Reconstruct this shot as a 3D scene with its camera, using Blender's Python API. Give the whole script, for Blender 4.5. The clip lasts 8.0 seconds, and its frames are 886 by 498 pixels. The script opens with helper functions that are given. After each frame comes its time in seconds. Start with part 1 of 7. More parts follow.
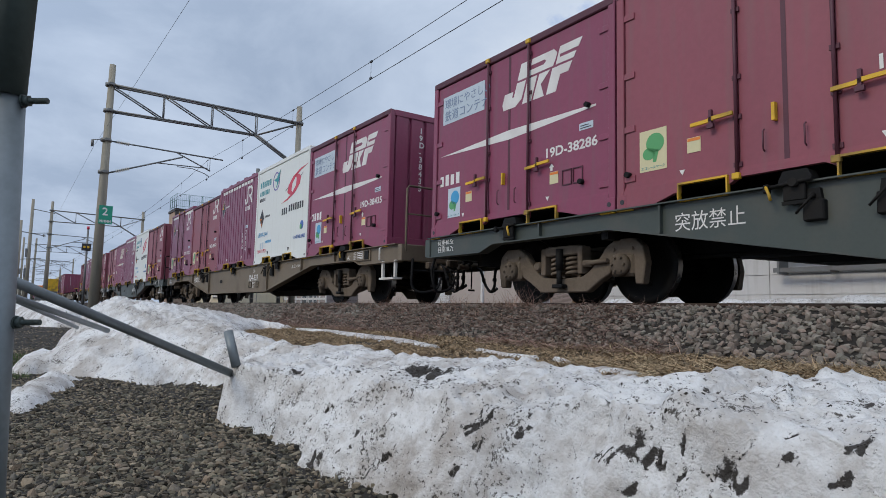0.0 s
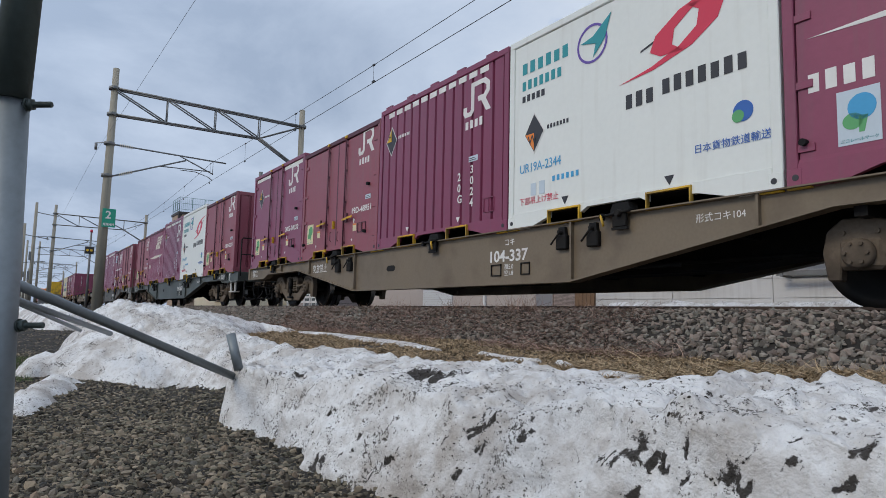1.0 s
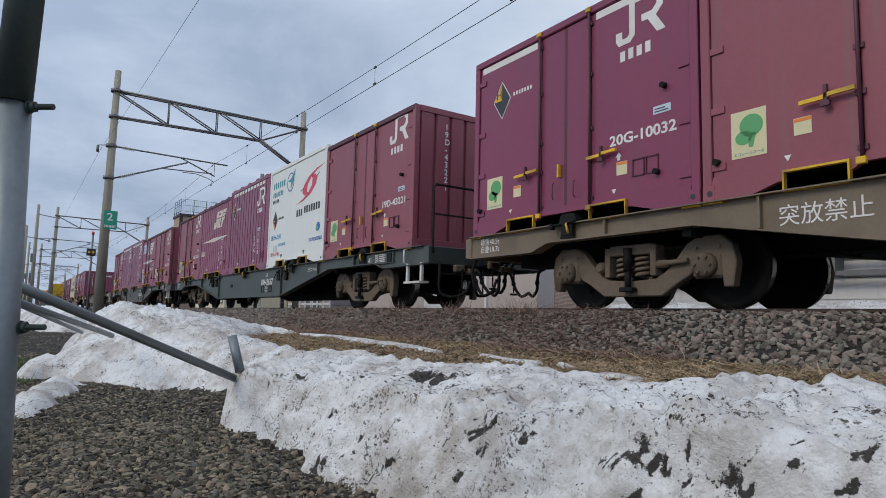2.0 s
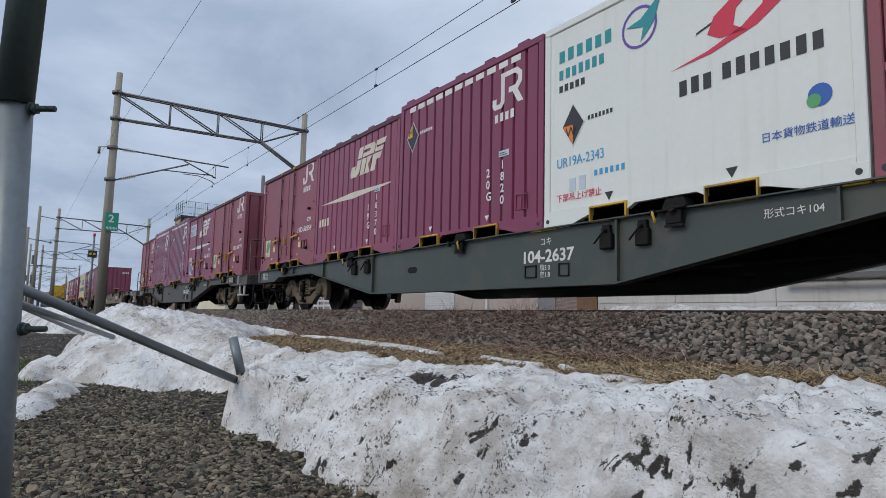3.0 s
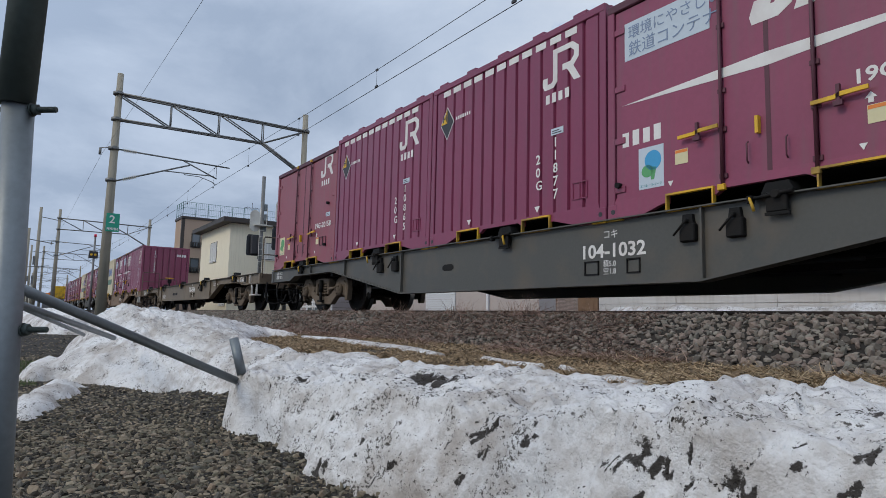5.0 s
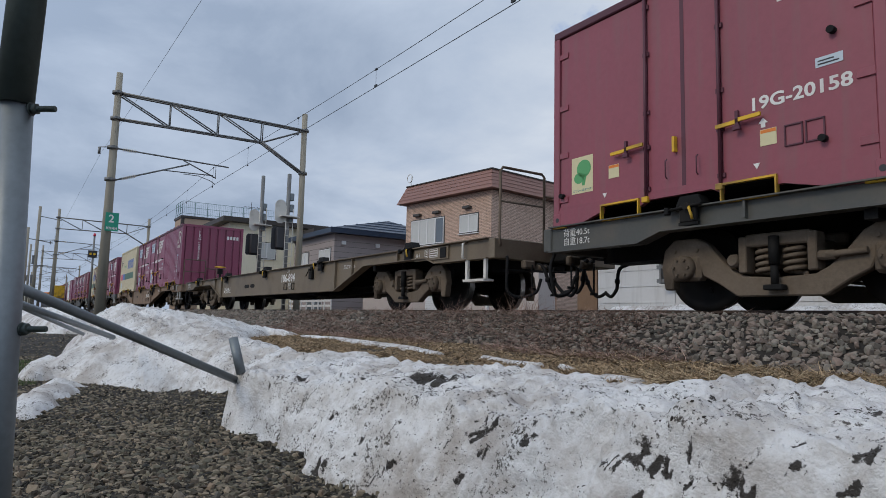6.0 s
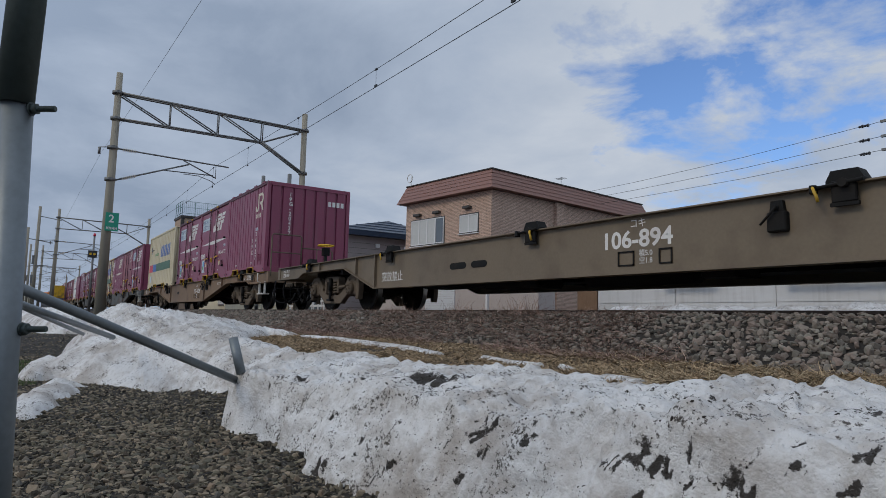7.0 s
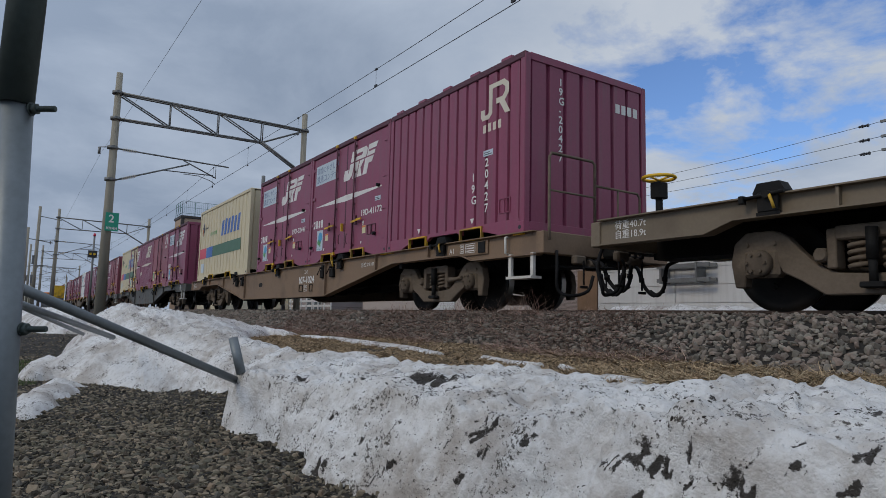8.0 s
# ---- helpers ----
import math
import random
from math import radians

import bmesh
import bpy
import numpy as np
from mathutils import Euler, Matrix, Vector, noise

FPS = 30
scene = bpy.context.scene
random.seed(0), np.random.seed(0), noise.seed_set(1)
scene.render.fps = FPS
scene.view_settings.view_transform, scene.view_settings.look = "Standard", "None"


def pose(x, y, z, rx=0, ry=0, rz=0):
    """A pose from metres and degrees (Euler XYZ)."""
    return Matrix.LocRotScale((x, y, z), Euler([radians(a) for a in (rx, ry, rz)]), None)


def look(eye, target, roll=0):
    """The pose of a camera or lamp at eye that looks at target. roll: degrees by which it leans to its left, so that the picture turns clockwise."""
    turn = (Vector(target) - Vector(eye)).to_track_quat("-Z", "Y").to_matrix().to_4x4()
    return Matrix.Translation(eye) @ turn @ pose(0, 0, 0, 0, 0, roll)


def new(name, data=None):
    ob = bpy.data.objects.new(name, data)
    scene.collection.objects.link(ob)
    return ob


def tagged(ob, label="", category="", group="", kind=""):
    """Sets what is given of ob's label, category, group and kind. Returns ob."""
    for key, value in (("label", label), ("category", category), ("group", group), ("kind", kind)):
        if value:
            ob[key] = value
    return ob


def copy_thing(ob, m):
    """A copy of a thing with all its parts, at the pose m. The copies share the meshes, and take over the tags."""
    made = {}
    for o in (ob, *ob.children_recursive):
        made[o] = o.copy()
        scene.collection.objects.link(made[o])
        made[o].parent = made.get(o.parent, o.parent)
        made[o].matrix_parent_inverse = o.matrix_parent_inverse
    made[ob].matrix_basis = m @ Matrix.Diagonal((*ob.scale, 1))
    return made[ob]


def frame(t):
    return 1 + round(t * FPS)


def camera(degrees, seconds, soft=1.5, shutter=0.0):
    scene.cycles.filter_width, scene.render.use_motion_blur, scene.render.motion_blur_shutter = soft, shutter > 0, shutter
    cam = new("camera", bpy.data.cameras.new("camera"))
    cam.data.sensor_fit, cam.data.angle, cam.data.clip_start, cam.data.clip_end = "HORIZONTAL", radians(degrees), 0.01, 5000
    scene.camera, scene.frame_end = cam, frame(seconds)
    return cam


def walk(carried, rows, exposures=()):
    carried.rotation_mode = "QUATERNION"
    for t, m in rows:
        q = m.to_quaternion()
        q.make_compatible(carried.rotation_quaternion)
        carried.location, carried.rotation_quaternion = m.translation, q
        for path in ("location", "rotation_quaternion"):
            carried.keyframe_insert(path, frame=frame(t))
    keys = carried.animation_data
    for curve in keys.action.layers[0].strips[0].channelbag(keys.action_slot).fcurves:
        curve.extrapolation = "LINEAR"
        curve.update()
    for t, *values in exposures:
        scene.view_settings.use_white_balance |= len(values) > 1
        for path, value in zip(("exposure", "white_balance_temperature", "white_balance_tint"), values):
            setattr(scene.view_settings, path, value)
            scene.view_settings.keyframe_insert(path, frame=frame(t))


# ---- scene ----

# ---------------------------------------------------------------- camera
EYE_Z, YAW, TILT, LEAN, FOV = -0.160, 56.62, 6.338, 1.381, 69.295
cam = camera(FOV, 8.0, soft=0.7, shutter=0.0)


def view(turn, nod):
    """Camera pose: small turns to the left and upwards, in degrees, on the resting view."""
    return (pose(0, 0, EYE_Z, 0, 0, YAW) @ pose(0, 0, 0, 90 + TILT, 0, 0) @ pose(0, 0, 0, 0, 0, LEAN)
            @ pose(0, 0, 0, nod, turn, 0))


walk(cam, [(0.0, view(-.51, -.71)), (0.5, view(-.41, -.58)), (1.0, view(-.29, -.43)), (1.5, view(-.22, -.34)),
           (2.2, view(-.16, -.22)), (3.0, view(-.09, -.10)), (3.5, view(-.03, -.03)), (4.0, view(0, 0)),
           (4.5, view(0, 0)), (5.2, view(-.04, -.05)), (6.0, view(-.08, -.09)), (7.0, view(-.08, -.09)), (8.0, view(-.08, -.09))],
     exposures=[(0.0, 0.27), (4.5, 0.22), (6.0, 0.10), (6.6, -0.08), (8.0, -0.20)])

# ---------------------------------------------------------------- light
SUN_EL, SUN_AZ = 36.0, 178.0        # compass degrees from +y, clockwise seen from above


def build_world():
    w = bpy.data.worlds.new("sky")
    scene.world = w
    w.use_nodes = True
    nt = w.node_tree
    nt.nodes.clear()
    N, L = nt.nodes.new, nt.links.new
    out, bg = N("ShaderNodeOutputWorld"), N("ShaderNodeBackground")
    sky = N("ShaderNodeTexSky")
    sky.sky_type, sky.sun_disc = "NISHITA", False
    sky.sun_elevation, sky.sun_rotation = radians(SUN_EL), radians(SUN_AZ)
    sky.air_density, sky.dust_density, sky.ozone_density = 1.0, 1.0, 2.0
    scale = N("ShaderNodeMixRGB")
    scale.blend_type, scale.inputs[0].default_value = "MULTIPLY", 1.0
    scale.inputs[2].default_value = (0.098, 0.118, 0.152, 1)
    L(sky.outputs[0], scale.inputs[1])
    tc = N("ShaderNodeTexCoord")
    sep = N("ShaderNodeSeparateXYZ")
    L(tc.outputs["Generated"], sep.inputs[0])
    up = N("ShaderNodeMath")
    up.operation, up.inputs[1].default_value = "MAXIMUM", 0.0
    L(sep.outputs[2], up.inputs[0])
    add = N("ShaderNodeMath")
    add.operation, add.inputs[1].default_value = "ADD", 0.22
    L(up.outputs[0], add.inputs[0])
    plane = N("ShaderNodeVectorMath")
    plane.operation = "DIVIDE"
    L(tc.outputs["Generated"], plane.inputs[0])
    three = N("ShaderNodeCombineXYZ")
    for i in range(3):
        L(add.outputs[0], three.inputs[i])
    L(three.outputs[0], plane.inputs[1])

    def cloud(sc, detail, rough, off):
        m = N("ShaderNodeMapping")
        m.inputs["Location"].default_value = off
        m.inputs["Scale"].default_value = (1, 1, 0.0)
        L(plane.outputs[0], m.inputs[0])
        n = N("ShaderNodeTexNoise")
        n.inputs["Scale"].default_value, n.inputs["Detail"].default_value = sc, detail
        n.inputs["Roughness"].default_value, n.inputs["Distortion"].default_value = rough, 0.25
        L(m.outputs[0], n.inputs["Vector"])
        return n

    def ramp(src, stops):
        r = N("ShaderNodeValToRGB")
        e = r.color_ramp.elements
        e[0].position, e[0].color = stops[0][0], (*stops[0][1], 1)
        e[1].position, e[1].color = stops[1][0], (*stops[1][1], 1)
        for pos, col in stops[2:]:
            k = e.new(pos)
            k.color = (*col, 1)
        L(src, r.inputs[0])
        return r

    def along(direction, lo, hi, a, b):
        """A value that runs from a to b as the view turns towards the direction."""
        d = N("ShaderNodeVectorMath")
        d.operation = "DOT_PRODUCT"
        d.inputs[1].default_value = Vector(direction).normalized()
        L(tc.outputs["Generated"], d.inputs[0])
        r = N("ShaderNodeMapRange")
        r.interpolation_type = "SMOOTHSTEP"
        for i, v in enumerate((lo, hi, a, b)):
            r.inputs[i + 1].default_value = v
        L(d.outputs["Value"], r.inputs[0])
        return r.outputs[0]

    def sum_of(a, b):
        n = N("ShaderNodeMath")
        L(a, n.inputs[0])
        L(b, n.inputs[1])
        return n.outputs[0]

    # the cloud deck: grey-blue bellies to the west, lighter billows to the north
    tone = cloud(1.5, 8, 0.58, CLOUD_TONE)
    calm = N("ShaderNodeMath")
    calm.operation, calm.inputs[1].default_value, calm.inputs[2].default_value = "MULTIPLY_ADD", 0.70, 0.15
    L(tone.outputs[0], calm.inputs[0])
    toned = sum_of(calm.outputs[0], along((0.25, 0.95, 0.1), -0.10, 0.45, -0.17, 0.05))
    deck = ramp(toned, [(0.28, (0.26, 0.325, 0.435)), (0.82, (0.62, 0.655, 0.71)), (0.46, (0.385, 0.455, 0.57)), (0.62, (0.52, 0.575, 0.66))])
    # it glows round the veiled sun, behind the camera
    se, sa = radians(SUN_EL), radians(SUN_AZ)
    veil = along((math.sin(sa) * math.cos(se), math.cos(sa) * math.cos(se), math.sin(se)), -0.25, 1.0, 1.0, SUN_VEIL)
    bright = N("ShaderNodeVectorMath")
    bright.operation = "SCALE"
    L(deck.outputs[0], bright.inputs[0])
    L(veil, bright.inputs["Scale"])
    # breaks in the deck, widest to the north-west
    cover = cloud(2.3, 9, 0.60, CLOUD_HOLES)
    torn = sum_of(cover.outputs[0], along((-0.47, 0.79, 0.395), 0.950, 1.0, 0.26, -0.04))
    mask = ramp(torn, [(0.44, (0, 0, 0)), (0.58, (1, 1, 1))])
    mix = N("ShaderNodeMixRGB")
    L(mask.outputs[0], mix.inputs[0])
    L(scale.outputs[0], mix.inputs[1])
    L(bright.outputs[0], mix.inputs[2])
    L(mix.outputs[0], bg.inputs[0])
    bg.inputs[1].default_value = SKY_STRENGTH
    L(bg.outputs[0], out.inputs[0])


SKY_STRENGTH, SUN_VEIL = 1.10, 1.55
CLOUD_TONE, CLOUD_HOLES = (3.1, 1.7, 0), (1.4, 0.3, 0)
build_world()
sun_data = bpy.data.lights.new("sun", "SUN")
sun_data.energy, sun_data.angle, sun_data.color = 1.0, radians(18), (1.0, 0.88, 0.70)
sun = new("sun", sun_data)
_a, _e = radians(SUN_AZ), radians(SUN_EL)
sun.matrix_world = look((20 * math.sin(_a) * math.cos(_e), 20 * math.cos(_a) * math.cos(_e), 20 * math.sin(_e)), (0, 0, 0))

# ---------------------------------------------------------------- materials


def mat(name, color, rough=0.6, metal=0.0, var=0.18, scale=3.0, fine=40.0, bump=0.0, dirt=None, dirt_amt=0.0,
        streak=False, coords="Object", spec=0.5, per_piece=0.0, island=0.0, edges=0.5, alt=None):
    m = bpy.data.materials.new(name)
    m.use_nodes = True
    nt = m.node_tree
    N, L = nt.nodes.new, nt.links.new
    b = nt.nodes["Principled BSDF"]
    b.inputs["Metallic"].default_value = metal
    b.inputs["Specular IOR Level"].default_value = spec
    tc = N("ShaderNodeTexCoord")
    src = tc.outputs[coords]
    n1, n2 = N("ShaderNodeTexNoise"), N("ShaderNodeTexNoise")
    n1.inputs["Scale"].default_value, n1.inputs["Detail"].default_value = scale, 5
    n2.inputs["Scale"].default_value, n2.inputs["Detail"].default_value = fine, 4
    L(src, n1.inputs["Vector"])
    L(src, n2.inputs["Vector"])
    mean = N("ShaderNodeMath")
    mean.operation = "ADD"
    L(n1.outputs[0], mean.inputs[0])
    L(n2.outputs[0], mean.inputs[1])
    val = N("ShaderNodeMath")            # brightness factor about 1
    val.operation = "MULTIPLY_ADD"
    val.inputs[1].default_value, val.inputs[2].default_value = var * 1.6, 1 - var * 1.6
    L(mean.outputs[0], val.inputs[0])
    fac = val.outputs[0]
    for on, node, socket in ((per_piece, "ShaderNodeObjectInfo", "Random"), (island, "ShaderNodeNewGeometry", "Random Per Island")):
        if on:
            o = N(node)
            tone_from = o.outputs[socket]
            q = N("ShaderNodeMath")
            q.operation = "MULTIPLY_ADD"
            q.inputs[1].default_value, q.inputs[2].default_value = 2 * on, 1 - on
            L(o.outputs[socket], q.inputs[0])
            r = N("ShaderNodeMath")
            r.operation = "MULTIPLY"
            L(q.outputs[0], r.inputs[0])
            L(fac, r.inputs[1])
            fac = r.outputs[0]
    col = N("ShaderNodeVectorMath")
    col.operation = "SCALE"
    col.inputs[0].default_value = color
    L(fac, col.inputs["Scale"])
    if alt:                              # a second tone for some of the pieces
        tone = N("ShaderNodeMixRGB")
        tone.inputs[1].default_value, tone.inputs[2].default_value = (*color, 1), (*alt, 1)
        pick = N("ShaderNodeMath")
        pick.operation, pick.inputs[1].default_value = "PINGPONG", 0.13
        L(tone_from, pick.inputs[0])
        full = N("ShaderNodeMath")
        full.operation, full.inputs[1].default_value = "MULTIPLY", 7.7
        L(pick.outputs[0], full.inputs[0])
        L(full.outputs[0], tone.inputs[0])
        L(tone.outputs[0], col.inputs[0])
    colour = col.outputs[0]
    if dirt_amt:
        d = N("ShaderNodeTexNoise")
        d.inputs["Detail"].default_value = 6
        mp = N("ShaderNodeMapping")
        mp.inputs["Scale"].default_value = (9, 9, 0.7) if streak else (2.2, 2.2, 2.2)
        L(src, mp.inputs[0])
        L(mp.outputs[0], d.inputs["Vector"])
        d.inputs["Scale"].default_value = 1.0
        rp = N("ShaderNodeMapRange")
        rp.inputs[1].default_value, rp.inputs[2].default_value = edges, edges + 0.25
        rp.inputs[3].default_value, rp.inputs[4].default_value = 0, dirt_amt
        L(d.outputs[0], rp.inputs[0])
        mx = N("ShaderNodeMixRGB")
        mx.inputs[2].default_value = (*(dirt or (0.1, 0.08, 0.06)), 1)
        L(rp.outputs[0], mx.inputs[0])
        L(colour, mx.inputs[1])
        colour = mx.outputs[0]
    L(colour, b.inputs["Base Color"])
    ro = N("ShaderNodeMath")
    ro.operation = "MULTIPLY_ADD"
    ro.inputs[1].default_value, ro.inputs[2].default_value = 0.25, max(rough - 0.12, 0.02)
    L(n1.outputs[0], ro.inputs[0])
    L(ro.outputs[0], b.inputs["Roughness"])
    if bump:
        bp = N("ShaderNodeBump")
        bp.inputs["Strength"].default_value, bp.inputs["Distance"].default_value = min(bump, 1), 0.01
        L(n2.outputs[0], bp.inputs["Height"])
        L(bp.outputs[0], b.inputs["Normal"])
    return m


PAINT = {
    "maroon": mat("maroon_paint", per_piece=0.045, color=(0.250, 0.052, 0.102), rough=0.42, var=0.14, scale=1.4, fine=18, bump=0.03, dirt=(0.18, 0.085, 0.105), dirt_amt=0.55, streak=True),
    "brown": mat("brown_maroon_paint", per_piece=0.045, color=(0.268, 0.068, 0.092), rough=0.45, var=0.14, scale=1.2, fine=18, bump=0.03, dirt=(0.20, 0.11, 0.11), dirt_amt=0.5, streak=True),
    "berry": mat("berry_paint", per_piece=0.045, color=(0.212, 0.036, 0.084), rough=0.36, var=0.10, scale=1.4, fine=18, bump=0.03, dirt=(0.16, 0.06, 0.09), dirt_amt=0.4, streak=True),
    "white": mat("white_paint", (0.74, 0.76, 0.72), 0.35, var=0.05, scale=1.2, fine=15, dirt=(0.45, 0.42, 0.36), dirt_amt=0.22, streak=True, edges=0.55),
    "cream": mat("cream_paint", (0.62, 0.54, 0.36), 0.5, var=0.08, scale=1.5, fine=14, dirt=(0.16, 0.06, 0.025), dirt_amt=0.9, streak=True, edges=0.62),
}
MAROON_EDGE = mat("dark_maroon_edge", (0.092, 0.026, 0.042), 0.55, var=0.2)
YELLOW = mat("yellow_paint", (0.72, 0.43, 0.02), 0.5, var=0.12, fine=60, dirt=(0.10, 0.07, 0.04), dirt_amt=0.85, edges=0.46)
MARK = mat("white_marking", (0.74, 0.73, 0.70), 0.5, var=0.06, fine=25, dirt=(0.35, 0.22, 0.22), dirt_amt=0.25)
MARK_CREAM = mat("aged_white_marking", (0.66, 0.61, 0.50), 0.5, var=0.06, fine=25, dirt=(0.35, 0.22, 0.22), dirt_amt=0.25)
PALE = mat("pale_sticker", (0.52, 0.60, 0.66), 0.4, var=0.08, fine=20)
SLATE_INK = mat("slate_ink", (0.20, 0.27, 0.40), 0.5, var=0.05)
RED = mat("red_marking", (0.62, 0.03, 0.07), 0.4, var=0.05)
ORANGE = mat("orange_marking", (0.75, 0.22, 0.03), 0.45, var=0.05)
INK = mat("black_ink", (0.03, 0.03, 0.035), 0.5, var=0.05)
BLUE = mat("blue_marking", (0.03, 0.12, 0.42), 0.4, var=0.05)
SKYBLUE = mat("light_blue_marking", (0.05, 0.33, 0.60), 0.4, var=0.05)
TEAL = mat("teal_marking", (0.02, 0.27, 0.30), 0.4, var=0.05)
PURPLE = mat("purple_marking", (0.13, 0.07, 0.35), 0.4, var=0.05)
GREEN = mat("green_marking", (0.10, 0.36, 0.13), 0.45, var=0.06)
STRIPE_GREEN = mat("stripe_green", (0.07, 0.16, 0.10), 0.5, var=0.08)
LABEL_CREAM = mat("cream_sticker", (0.66, 0.60, 0.36), 0.45, var=0.06)
IRON = mat("black_iron", (0.010, 0.010, 0.010), 0.7, spec=0.2, var=0.3, fine=50, bump=0.15, dirt=(0.035, 0.028, 0.022), dirt_amt=0.4)
WHEEL = mat("dark_wheel_steel", (0.012, 0.011, 0.010), 0.65, spec=0.2, metal=0.2, var=0.3, dirt=(0.035, 0.025, 0.018), dirt_amt=0.5)
TREAD = mat("worn_tread_steel", (0.42, 0.41, 0.40), 0.30, metal=1.0, var=0.15)
GREASE = mat("dusty_cast_steel", (0.150, 0.118, 0.088), 0.8, var=0.3, scale=4, fine=40, bump=0.2, dirt=(0.035, 0.026, 0.019), dirt_amt=0.85, spec=0.25)
SILL = {
    "grey": mat("dark_grey_sill_paint", (0.074, 0.074, 0.066), 0.5, var=0.18, scale=1.2, fine=30, bump=0.05, dirt=(0.135, 0.105, 0.075), dirt_amt=0.6),
    "green": mat("green_grey_sill_paint", (0.054, 0.066, 0.058), 0.45, var=0.15, scale=1.2, fine=30, bump=0.05, dirt=(0.115, 0.098, 0.075), dirt_amt=0.45),
    "umber": mat("brown_grey_sill_paint", (0.172, 0.134, 0.090), 0.55, var=0.2, scale=1.2, fine=30, bump=0.05, dirt=(0.085, 0.058, 0.036), dirt_amt=0.6),
    "tan": mat("dusty_brown_sill_paint", (0.215, 0.142, 0.088), 0.65, var=0.2, scale=1.2, fine=30, bump=0.05, dirt=(0.09, 0.06, 0.042), dirt_amt=0.6),
}
RUBBER = mat("black_rubber", (0.011, 0.011, 0.012), 0.75, spec=0.2, var=0.15)
WHITE_STEEL = mat("white_painted_steel", (0.62, 0.60, 0.55), 0.5, var=0.1, dirt=(0.2, 0.15, 0.11), dirt_amt=0.5)
ZINC = mat("galvanised_steel", (0.20, 0.228, 0.245), 0.5, metal=0.45, var=0.22, scale=9, fine=60, bump=0.06, dirt=(0.10, 0.115, 0.12), dirt_amt=0.6)
ZINC_DARK = mat("weathered_green_steel", (0.055, 0.072, 0.066), 0.6, metal=0.2, var=0.3, scale=6, fine=50, bump=0.1)
CONCRETE = mat("pole_concrete", (0.30, 0.275, 0.22), 0.85, var=0.2, scale=1.5, fine=30, bump=0.2, dirt=(0.16, 0.15, 0.12), dirt_amt=0.5, streak=True)
GALV_FAR = mat("grey_truss_steel", (0.19, 0.195, 0.195), 0.55, metal=0.4, var=0.2, dirt=(0.12, 0.09, 0.07), dirt_amt=0.5)
WIRE = mat("wire_metal", (0.045, 0.048, 0.05), 0.5, metal=0.4, var=0.1)

# ---------------------------------------------------------------- mesh helpers


def box(bm, x0, x1, y0, y1, z0, z1, bevel=0.0):
    v = [bm.verts.new(p) for p in ((x0, y0, z0), (x1, y0, z0), (x1, y1, z0), (x0, y1, z0),
                                   (x0, y0, z1), (x1, y0, z1), (x1, y1, z1), (x0, y1, z1))]
    fs = [bm.faces.new([v[i] for i in q]) for q in ((3, 2, 1, 0), (4, 5, 6, 7), (0, 1, 5, 4), (1, 2, 6, 5), (2, 3, 7, 6), (3, 0, 4, 7))]
    if bevel:
        es = {e for f in fs for e in f.edges}
        bmesh.ops.bevel(bm, geom=list(es), offset=bevel, segments=1, affect="EDGES", clamp_overlap=True)


def prism(bm, outline, a0, a1, axis="y"):
    """Outline of (u, z) points, extruded along y from a0 to a1 (or along x, with u as y; or along z with (x, y))."""
    def at(u, w, a):
        return (u, a, w) if axis == "y" else (a, u, w) if axis == "x" else (u, w, a)
    lo = [bm.verts.new(at(u, w, a0)) for u, w in outline]
    hi = [bm.verts.new(at(u, w, a1)) for u, w in outline]
    n = len(outline)
    fs = [bm.faces.new(lo), bm.faces.new(hi[::-1])]
    for i in range(n):
        j = (i + 1) % n
        fs.append(bm.faces.new((lo[j], lo[i], hi[i], hi[j])))
    bmesh.ops.recalc_face_normals(bm, faces=fs)


def rod(bm, a, b, r, n=8, r2=None, caps=True):
    a, b = Vector(a), Vector(b)
    d = (b - a).normalized()
    s = d.orthogonal().normalized()
    t = d.cross(s)
    r2 = r if r2 is None else r2
    ring = [[bm.verts.new(p + (s * math.cos(k * math.tau / n) + t * math.sin(k * math.tau / n)) * q) for k in range(n)]
            for p, q in ((a, r), (b, r2))]
    for k in range(n):
        f = bm.faces.new((ring[0][k], ring[0][(k + 1) % n], ring[1][(k + 1) % n], ring[1][k]))
        f.smooth = True
    if caps:
        bm.faces.new(ring[0][::-1])
        bm.faces.new(ring[1])


def tube(bm, pts, r, n=7, smooth=False):
    """A bent pipe through the points."""
    pts = [Vector(p) for p in pts]
    if smooth:
        ext = [pts[0] * 2 - pts[1]] + pts + [pts[-1] * 2 - pts[-2]]
        pts = [q for a, b, c, d in zip(ext, ext[1:], ext[2:], ext[3:])
               for q in [.5 * (2 * b + (c - a) * f + (2 * a - 5 * b + 4 * c - d) * f * f + (3 * b - a - 3 * c + d) * f ** 3) for f in (0, .25, .5, .75)]] + [pts[-1]]
    rings, side = [], None
    for i, p in enumerate(pts):
        d = (pts[min(i + 1, len(pts) - 1)] - pts[max(i - 1, 0)]).normalized()
        side = d.orthogonal().normalized() if side is None else (side - d * side.dot(d)).normalized()
        t = d.cross(side)
        rings.append([bm.verts.new(p + (side * math.cos(k * math.tau / n) + t * math.sin(k * math.tau / n)) * r) for k in range(n)])
    for p, q in zip(rings, rings[1:]):
        for k in range(n):
            f = bm.faces.new((p[k], p[(k + 1) % n], q[(k + 1) % n], q[k]))
            f.smooth = True
    bm.faces.new(rings[0][::-1])
    bm.faces.new(rings[-1])


